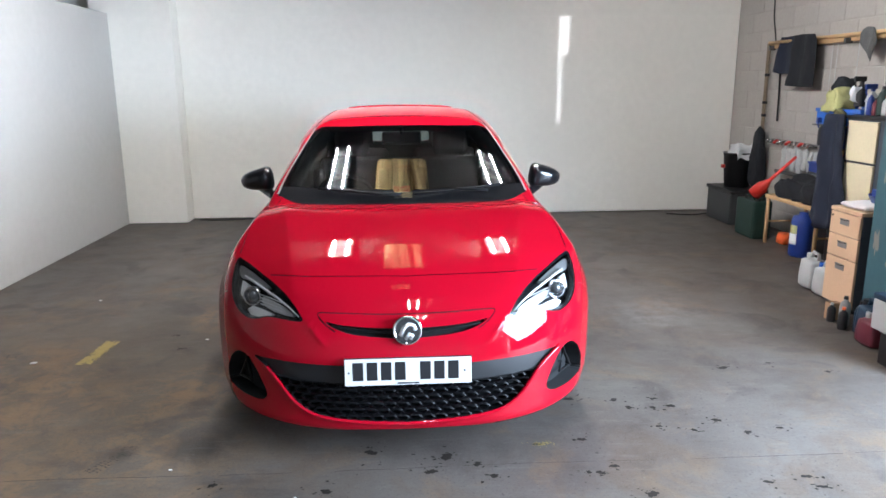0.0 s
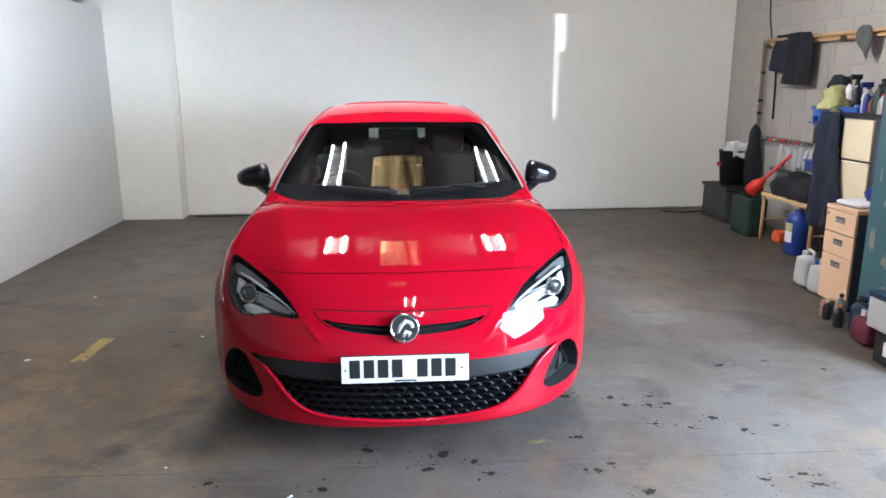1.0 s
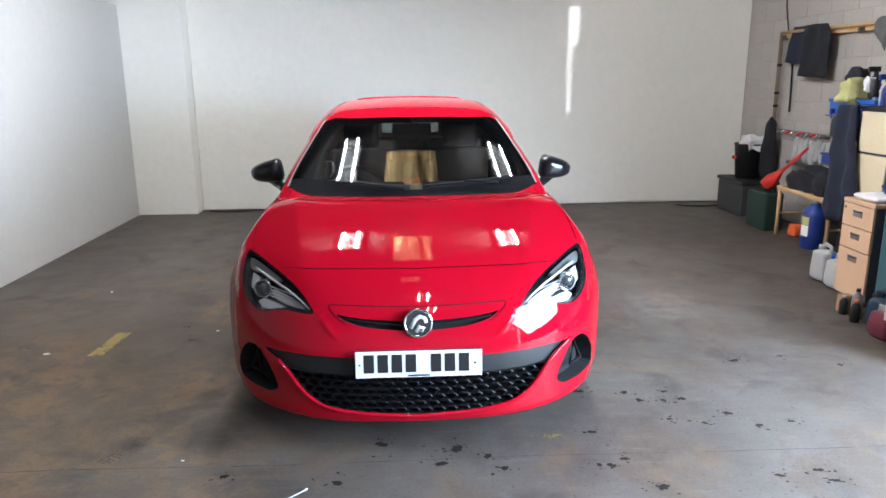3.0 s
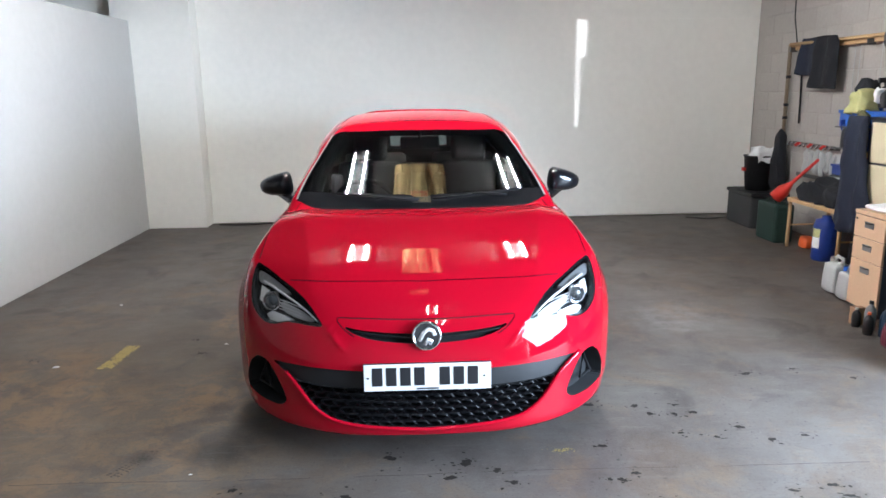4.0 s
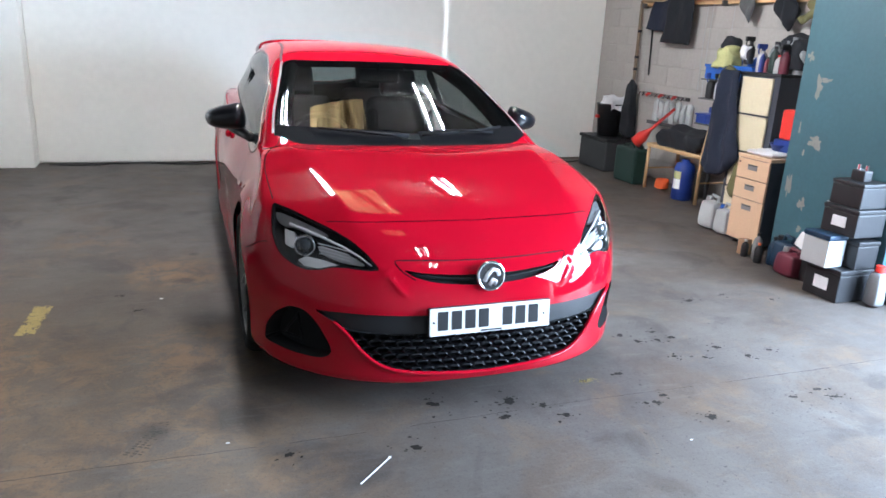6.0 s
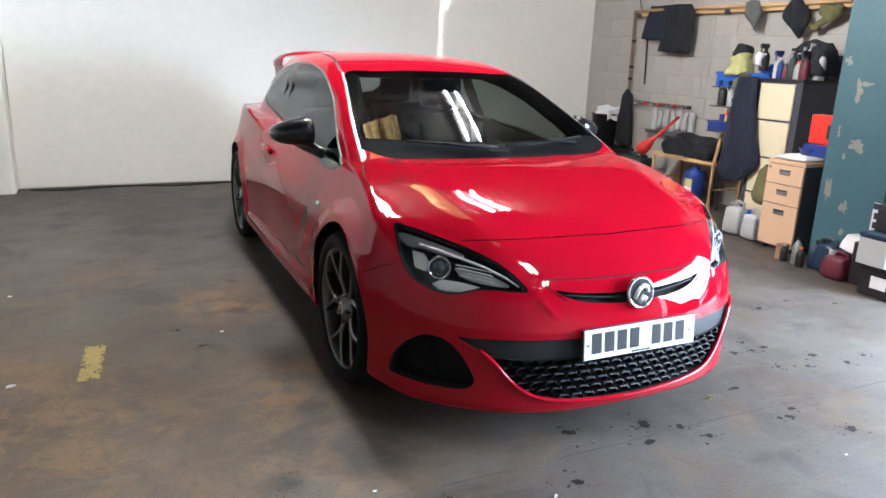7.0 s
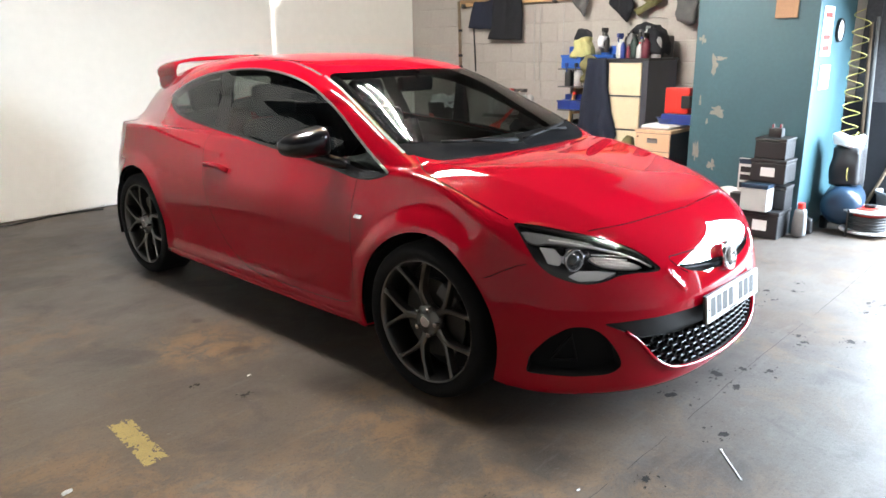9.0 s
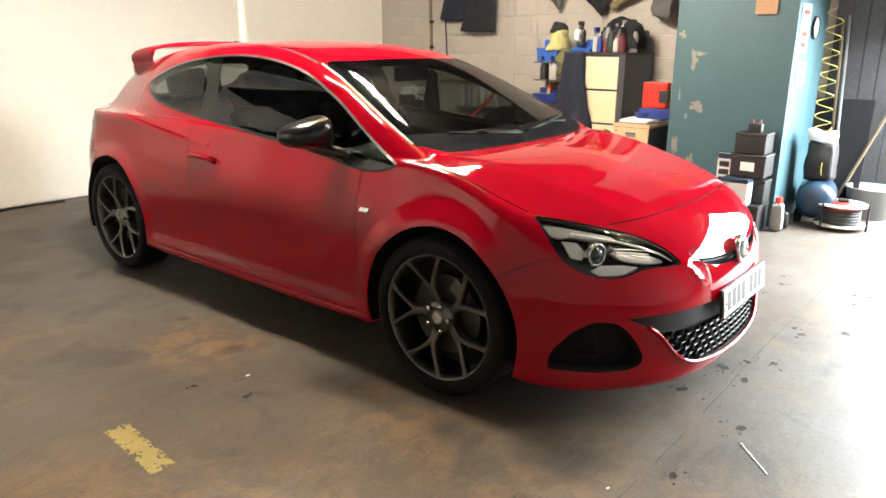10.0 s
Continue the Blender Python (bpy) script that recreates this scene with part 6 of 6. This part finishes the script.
# back corner: box, bucket, jerrycan
crate = thing("storage_crate", (3.74, 5.02, 0), 0, "dark grey plastic crate on the concrete floor", "crate")
part("tub", box(0.0, 0.42, 0.0, 0.62, 0.0, 0.36, 0.02), DARK_CRATE, crate)
part("lid", box(-0.015, 0.435, -0.015, 0.635, 0.36, 0.40, 0.012), BLACK_PLASTIC, crate, "dark lid")
pail = thing("bucket", (3.955, 5.36, 0.402), 0, "black plastic bucket with a white bag over its rim", "bucket")
part("tub", lathe([(0.0, 0.0), (0.135, 0.0), (0.165, 0.38), (0.175, 0.385), (0.172, 0.40), (0.158, 0.39), (0.13, 0.02), (0.0, 0.015)], 32), BLACK_PLASTIC, pail, "", True)
part("clip", box(-0.19, -0.16, -0.03, 0.03, 0.22, 0.26, 0.006), RED_PLASTIC, pail, "red clip")
thing_part("plastic_bag", soft(3.835, 4.075, 5.16, 5.52, 0.74, 0.90, 0.06, 9, 71, 8, 0.3), PAPER, "crumpled white plastic bag lying in the bucket", "bag", "", True)
can = thing("jerrycan", (3.62, 4.24, 0), 0, "dark green steel jerrycan on the floor", "jerrycan")
part("body", box(0.0, 0.20, 0.0, 0.40, 0.0, 0.40, 0.03), GREEN_PLASTIC, can)
for k in range(3):
    part("handle", tube([(0.05 + 0.05 * k, 0.10, 0.40), (0.05 + 0.05 * k, 0.13, 0.435), (0.05 + 0.05 * k, 0.27, 0.435), (0.05 + 0.05 * k, 0.30, 0.40)], 0.008, 6), GREEN_PLASTIC, can, "", True)
part("spout", lathe([(0.0, 0), (0.03, 0), (0.03, 0.04), (0, 0.04)], 14, pose(0.1, 0.05, 0.39)), GREEN_PLASTIC, can)
funnel = thing("funnel", (0, 0, 0), 0, "long red plastic funnel lying on the chair clothes", "funnel")
axis = Vector((3.64, 4.30, 0.475)) - Vector((3.86, 3.98, 0.88))
aim = Matrix.Translation((3.86, 3.98, 0.88)) @ axis.to_track_quat("Z", "Y").to_matrix().to_4x4()
part("cone", lathe([(0.008, 0.0), (0.014, 0.0), (0.018, 0.34), (0.066, 0.46), (0.069, axis.length), (0.063, axis.length), (0.060, 0.47), (0.012, 0.34)], 24, aim, None, True), RED_PLASTIC, funnel, "", True)

# chair with clothes
chair = thing("wooden_chair", (3.70, 3.26, 0), 0, "pale wooden chair heaped with dark clothes", "chair")
for x, y, h in ((0.0, 0.0, 1.05), (0.0, 0.86, 0.48), (0.40, 0.0, 1.05), (0.40, 0.86, 0.48)):
    part("leg", tube([(x, y, 0.0), (x, y, 0.48), (x, y - (0.10 if h > 1 else 0), h)], 0.018, 8), PINE, chair, "", True)
part("seat", box(-0.03, 0.43, -0.02, 0.88, 0.46, 0.50, 0.01), PINE, chair)
for z in (0.80, 1.0):
    part("back_rail", box(0.0, 0.40, -0.10, -0.07, z - 0.03, z + 0.03, 0.006), PINE, chair)
for y in (0.0, 0.86):
    part("stretcher", tube([(0.0, y, 0.22), (0.40, y, 0.22)], 0.010, 6), PINE, chair)
thing_part("coat", soft(3.63, 4.10, 3.22, 4.06, 0.50, 0.69, 0.07, 6, 75, 11, 0.12, 0.012), CHARCOAL, "heap of black coats on the chair seat", "clothes", "", True)

# drums, jugs and bottles on the floor
drum = thing("plastic_drum", (3.73, 3.52, 0), 0, "blue plastic drum with a white and yellow label", "drum")
part("body", lathe([(0.0, 0.0), (0.096, 0.0), (0.105, 0.015), (0.105, 0.32), (0.088, 0.375), (0.04, 0.39), (0.04, 0.415), (0.0, 0.415)], 32), BLUE_PLASTIC, drum, "", True)
for z0, z1, mt in ((0.12, 0.22, PAPER), (0.222, 0.30, HIVIS)):
    bm = bmesh.new()
    arc = np.linspace(math.radians(165), math.radians(215), 9)
    lo_, hi_ = [[bm.verts.new((0.1066 * math.cos(a), 0.1066 * math.sin(a), z)) for a in arc] for z in (z0, z1)]
    for k in range(8):
        bm.faces.new((lo_[k], lo_[k + 1], hi_[k + 1], hi_[k]))
    part("label", bm, mt, drum, "printed label")
thing_part("oil_can", soft(3.77, 3.88, 3.92, 4.05, 0.0, 0.13, 0.015, 10, 81, 5), ORANGE_PLASTIC, "small orange plastic can on the floor", "can", "", True)


def jug(x, y, w, d, h, mat, cap, label, turn=0):
    t = thing("jug", (x, y, 0), turn, label, "jug", "jugs on the floor")
    part("body", soft(-w / 2, w / 2, -d / 2, d / 2, 0.0, h * 0.84, 0.004, 6, x, 6, 0.08), mat, t, "", True)
    part("handle", tube([(0, -d * 0.3, h * 0.78), (0, -d * 0.32, h * 0.95), (0, d * 0.05, h * 0.98), (0, d * 0.12, h * 0.82)], 0.014, 8), mat, t, "", True)
    part("cap", lathe([(0.0, 0), (0.026, 0), (0.024, 0.035), (0, 0.035)], 14, pose(0, d * 0.28, h * 0.80)), cap, t)
    return t


jug(3.22, 2.46, 0.16, 0.20, 0.30, WHITE_PLASTIC, WHITE_PLASTIC, "milky plastic jug half full on the floor")
jug(3.20, 2.26, 0.14, 0.17, 0.27, WHITE_PLASTIC, BRIGHT_BLUE, "milky plastic jug with a blue cap")
thing_part("storage_box", box(3.86, 4.06, 3.56, 3.82, 0.0, 0.27, 0.012), GREY_PLASTIC, "grey plastic box standing on the floor", "box")
thing_part("towel", soft(3.28, 3.40, 2.24, 2.40, 0.27, 0.62, 0.04, 8, 83, 7, 0.2), OLIVE, "soiled pale rag hanging by the drawers", "rag", "", True)
jug(2.94, 1.34, 0.13, 0.18, 0.26, COMPRESSOR_BLUE, BLACK_PLASTIC, "dark blue plastic jug on the floor")
jug(2.89, 1.22, 0.17, 0.20, 0.20, MAROON, WHITE_PLASTIC, "maroon plastic jug on the floor")
thing_part("plastic_bag", soft(2.93, 3.10, 1.02, 1.30, 0.19, 0.31, 0.04, 9, 85, 7, 0.3), PAPER, "crumpled white bag lying on the jugs", "bag", "", True)
bottle(2.88, 1.52, 0, 0.03, 0.15, BLACK_PLASTIC, ORANGE_PLASTIC, "small black bottle on the floor", "small bottles")
bottle(2.94, 1.60, 0, 0.035, 0.20, GREY_PLASTIC, BLACK_PLASTIC, "small grey bottle on the floor", "small bottles")
bottle(2.90, 1.68, 0, 0.028, 0.13, BLACK_PLASTIC, WHITE_PLASTIC, "small black bottle on the floor", "small bottles")
bottle(2.96, 1.46, 0, 0.04, 0.21, COMPRESSOR_BLUE, BLACK_PLASTIC, "small blue bottle on the floor", "small bottles")
thing_part("carton", box(2.90, 2.98, 1.70, 1.76, 0.0, 0.12, 0.004), CARDBOARD, "small printed carton on the floor", "carton")

# teal cupboard
teal = thing("tall_cupboard", (3.03, 0.648, 0), 0, "tall teal painted plywood cupboard with chipped paint", "cupboard")
part("front", box(0.0, 0.03, 0.0, 0.925, 0.0, 2.75, 0.004), TEAL, teal, "chipped teal front")
part("side", box(0.031, 0.92, 0.0, 0.03, 0.0, 2.75, 0.004), TEAL, teal)
part("side", box(0.031, 0.92, 0.895, 0.925, 0.0, 2.75, 0.004), TEAL, teal)
part("back", box(0.92, 0.94, 0.0, 0.925, 0.0, 2.75), TEAL, teal)


def chip(y, z, w, h, seed):
    """An irregular patch where the paint has come off."""
    bm = bmesh.new()
    ring = []
    for k in range(26):
        a = 2 * math.pi * k / 26
        r = 0.62 + 0.75 * noise.noise(Vector((1.3 * math.cos(a), 1.3 * math.sin(a), seed * 3.1))) + 0.12 * math.sin(7 * a + seed)
        ring.append(bm.verts.new((-0.0025, y + w * max(r, 0.2) * math.cos(a), z + h * max(r, 0.2) * math.sin(a))))
    bm.faces.new(ring)
    return part("bare_patch", bm, BARE_PLY, teal, "bare wood where paint peeled")


for k, (y, z, w, h) in enumerate(((0.76, 1.28, 0.04, 0.10), (0.70, 1.35, 0.09, 0.022), (0.70, 0.93, 0.11, 0.05), (0.71, 0.48, 0.045, 0.07), (0.86, 0.58, 0.03, 0.17), (0.87, 1.50, 0.04, 0.05), (0.85, 1.0, 0.015, 0.05), (0.78, 0.84, 0.02, 0.03), (0.69, 0.30, 0.03, 0.03))):
    chip(y, z, w, h, k)
thing_part("wood_offcut", box(3.005, 3.027, 0.80, 0.96, 1.64, 2.2, 0.004), CARDBOARD, "brown board offcut fixed to the cupboard front", "board")
sign = thing("safety_sign", (3.11, 0.645, 1.36), 0, "white safety sign with red bars on the cupboard side", "sign")
part("sheet", box(0.0, 0.24, -0.004, 0.0, 0.0, 0.36, 0.001), PAPER, sign)
for z in (0.04, 0.12, 0.28):
    part("bar", box(0.03, 0.20, -0.006, -0.0045, z, z + 0.035), RED_PLASTIC, sign)
thing_part("notice", box(3.17, 3.41, 0.640, 0.645, 1.11, 1.29, 0.001), PAPER, "plain white notice pinned to the cupboard side", "notice")
gauge = thing("wall_clock", (3.53, 0.645, 1.55), 0, "small round dial hung on the cupboard side", "dial")
part("rim", lathe([(0.0, 0), (0.09, 0), (0.09, 0.02), (0.08, 0.022), (0.078, 0.012), (0.0, 0.012)], 28, pose(0, 0, 0, 90)), BLACK_PLASTIC, gauge)
part("face", lathe([(0.0, 0.013), (0.075, 0.013), (0.075, 0.015), (0.0, 0.015)], 28, pose(0, 0, 0, 90)), PAPER, gauge)

# stacked battery boxes by the cupboard
def battery(x0, x1, y0, y1, z0, z1, mat, lid, label, tag=True, lid_label=""):
    t = thing("battery", (x0, y0, z0), 0, label, "battery", "stacked batteries")
    w, d, h = x1 - x0, y1 - y0, z1 - z0
    part("case", box(0, w, 0, d, 0, h * 0.84, 0.008), mat, t)
    part("lid", box(-0.004, w + 0.004, -0.004, d + 0.004, h * 0.84 + 0.0005, h, 0.008), lid, t, lid_label)
    if tag:
        part("label", box(-0.003, -0.0005, d * 0.30, d * 0.70, h * 0.28, h * 0.66, 0.0005), PAPER, t, "white label")
    return t


battery(2.73, 3.01, 0.68, 0.95, 0.0, 0.215, BLACK_PLASTIC, BLACK_PLASTIC, "black battery with a white label on the floor")
battery(2.83, 3.01, 0.68, 0.80, 0.216, 0.40, BLACK_PLASTIC, BLACK_PLASTIC, "black battery in the stack by the cupboard", False)
battery(2.67, 2.82, 0.76, 0.96, 0.216, 0.425, WHITE_PLASTIC, COMPRESSOR_BLUE, "white battery with a blue lid on the stack", False, "blue lid")
battery(2.77, 3.01, 0.68, 0.94, 0.426, 0.605, BLACK_PLASTIC, BLACK_PLASTIC, "black battery with a white label in the stack")
battery(2.79, 3.01, 0.70, 0.93, 0.606, 0.765, BLACK_PLASTIC, BLACK_PLASTIC, "black dusty battery on top of the stack", False)
plug = thing("adapter", (2.88, 0.81, 0.766), 0, "small black adapter with two bright pins", "adapter")
part("case", box(-0.035, 0.035, -0.05, 0.05, 0.0, 0.07, 0.01), BLACK_PLASTIC, plug)
for y in (-0.028, 0.028):
    part("pin", lathe([(0.0, 0.07), (0.012, 0.07), (0.011, 0.10), (0.0, 0.102)], 12, pose(0, y, 0)), CHROME, plug)
spare = thing("number_plate", (2.975, 1.05, 0.30), 0, "loose number plate with black bars standing on end", "number plate")
part("sheet", box(0.0, 0.008, -0.056, 0.056, 0.0, 0.27, 0.002), WHITE_PLATE, spare)
part("band", box(-0.0015, -0.0003, -0.054, 0.054, 0.225, 0.266), COMPRESSOR_BLUE, spare, "blue band")
for k in range(3):
    part("bar", box(-0.0015, -0.0003, -0.04, 0.04, 0.03 + 0.064 * k, 0.075 + 0.064 * k), INK, spare)
thing_part("cardboard_box", box(2.87, 3.01, 0.98, 1.12, 0.0, 0.299, 0.006), BLACK_PLASTIC, "black box under the loose number plate", "box")
oil = thing("oil_bottle", (2.94, 0.588, 0), 0, "grey oil bottle with a red cap on the floor", "bottle")
part("body", soft(-0.05, 0.05, -0.055, 0.055, 0.0, 0.235, 0.004, 8, 91, 6, 0.22), GREY_PLASTIC, oil, "", True)
part("cap", lathe([(0.0, 0), (0.028, 0), (0.026, 0.04), (0, 0.04)], 16, pose(0, 0, 0.23)), RED_PLASTIC, oil)
thing_part("bottle", soft(3.04, 3.12, 0.53, 0.61, 0.0, 0.14, 0.004, 8, 93, 5, 0.15), BLACK_PLASTIC, "small black tub beside the oil bottle", "tub", "", True)

# compressor, hose, cable reel, bin, brooms in the recess
comp = thing("air_compressor", (3.50, 0.44, 0), 0, "blue air compressor with black motor under a hose", "compressor")
part("tank", join(None, lathe([(0.0, -0.27), (0.09, -0.26), (0.14, -0.22), (0.15, -0.18), (0.15, 0.18), (0.14, 0.22), (0.09, 0.26), (0.0, 0.27)], 32), pose(0, 0, 0.21, 0, 90, 10)), COMPRESSOR_BLUE, comp, "blue tank", True)
part("motor", soft(-0.16, 0.14, -0.12, 0.12, 0.34, 0.68, 0.02, 8, 95, 7, 0.15), BLACK_PLASTIC, comp, "black motor cover", True)
part("label", join(None, box(-0.06, 0.06, -0.002, 0.0, 0.0, 0.05), pose(-0.06, -0.160, 0.22, -20, 0, 10)), HIVIS, comp, "yellow label")
for x, y in ((-0.14, -0.12), (0.10, 0.14), (0.14, -0.04), (-0.10, 0.10)):
    part("foot", lathe([(0.0, 0), (0.03, 0), (0.03, 0.10), (0, 0.10)], 12, pose(x, y, 0)), RUBBER, comp)
thing_part("rag", soft(3.33, 3.63, 0.35, 0.55, 0.665, 0.74, 0.05, 9, 97, 8, 0.2), PAPER, "white rag thrown over the compressor", "rag", "", True)
turns = np.linspace(0, 1, 300)
coil = [(3.86 - 0.20 * s + 0.062 * math.cos(17 * math.pi * s), 0.57 - 0.06 * s + 0.062 * math.sin(17 * math.pi * s), 1.72 - 1.0 * s**0.9) for s in turns]
coil += [(3.66 - 0.30 * s + 0.055 * math.cos(8 * math.pi * s), 0.44 - 0.04 * s, 0.72 - 0.28 * s + 0.055 * math.sin(8 * math.pi * s)) for s in np.linspace(0.02, 1, 90)]
thing_part("coiled_air_hose", tube(coil, 0.0038, 6), YELLOW_HOSE, "yellow coiled air hose hanging down to the compressor", "hose", "", True)
reel = thing("cable_reel", (3.36, 0.22, 0), 0, "cable reel with white rims and a red drum on the floor", "cable reel")
for z in (0.03, 0.19):
    part("rim", lathe([(0.0, z), (0.185, z), (0.19, z + 0.008), (0.185, z + 0.016), (0.0, z + 0.016)], 40), WHITE_PLASTIC, reel, "white rim", True)
part("drum", lathe([(0.0, 0.045), (0.12, 0.045), (0.12, 0.19), (0.0, 0.19)], 32), RED_PLASTIC, reel, "red drum")
for k in range(5):
    part("cable", tube([(0.138 * math.cos(a), 0.138 * math.sin(a), 0.062 + 0.022 * k) for a in np.linspace(0, 2 * math.pi, 33)], 0.012, 8), BLACK_PLASTIC, reel, "black cable", True)
for a in (0.5, 2.6, 4.7):
    part("leg", tube([(0.195 * math.cos(a), 0.195 * math.sin(a), 0.0), (0.195 * math.cos(a), 0.195 * math.sin(a), 0.215)], 0.008, 6), BLACK_PLASTIC, reel)
part("hub", lathe([(0.0, 0.2065), (0.105, 0.2065), (0.10, 0.214), (0.045, 0.216), (0.0, 0.216)], 32), RED_PLASTIC, reel, "red hub", True)
part("socket", box(-0.03, 0.04, -0.05, 0.03, 0.2165, 0.240, 0.008), BLACK_PLASTIC, reel, "black socket")
tub = thing("waste_bin", (3.93, 0.12, 0), 0, "grey plastic bin on the floor in the recess", "bin")
part("tub", lathe([(0.0, 0.0), (0.15, 0.0), (0.18, 0.245), (0.192, 0.25), (0.19, 0.27), (0.175, 0.262), (0.145, 0.02), (0.0, 0.015)], 28), GREY_PLASTIC, tub, "", True)
thing_part("broom", tube([(4.03, 0.46, 0.0), (4.12, 0.56, 1.62)], 0.014, 8), OLD_WOOD, "grey weathered broom handle leaning in the corner", "broom", "brooms")
thing_part("broom", tube([(3.95, 0.42, 0.0), (4.10, 0.04, 1.05)], 0.014, 8), OLD_WOOD, "pale broom handle leaning across the corner", "broom", "brooms")
thing_part("broom", tube([(4.0, 0.42, 0.0), (4.14, 0.52, 1.66)], 0.014, 8), GREY_PLASTIC, "dark broom handle leaning against the wall", "broom", "brooms")
thing_part("sheet_panel", join(None, box(0.0, 0.02, 0.0, 0.50, 0.0, 0.98, 0.004), pose(3.98, 0.22, 0.0, 0, 8, 0)), CHARCOAL, "dark sheet panel leaning against the wall", "panel")

# cables on the floor and small litter
back_cable = [(-2.45 + 0.16 * k, 5.93 - 0.05 * math.sin(k * 0.9), 0.009) for k in range(15)]
thing_part("cable", tube(back_cable, 0.008, 6), BLACK_PLASTIC, "black cable lying along the back wall", "cable", "", True)
side_cable = [(3.3 + 0.08 * k, 5.80 - 0.12 * math.sin(k * 0.45), 0.009) for k in range(9)]
thing_part("cable", tube(side_cable, 0.008, 6), BLACK_PLASTIC, "black cable lying in the back corner", "cable", "", True)
thing_part("cable_tie", join(None, join(box(-0.097, 0.090, -0.0028, 0.0028, 0.001, 0.0025, 0.0004), box(0.086, 0.097, -0.0045, 0.0045, 0.001, 0.005, 0.0008)), pose(-0.526, -0.281, 0, 0, 0, 42.7)), PAPER, "flat white plastic cable tie lying on the floor", "cable tie")
for k, (x, y, r) in enumerate(((-2.20, 1.32, 0.018), (-1.02, 0.04, 0.007), (-2.32, 2.6, 0.012), (-1.28, 1.66, 0.010), (0.75, -0.42, 0.006))):
    thing_part("litter", soft(x - r, x + r, y - 0.6 * r, y + 0.4 * r, 0.0, r * 0.35, r * 0.5, 40, k, 4), PAPER, "small scrap of white paper on the floor", "litter", "scraps of litter")
block_wall()
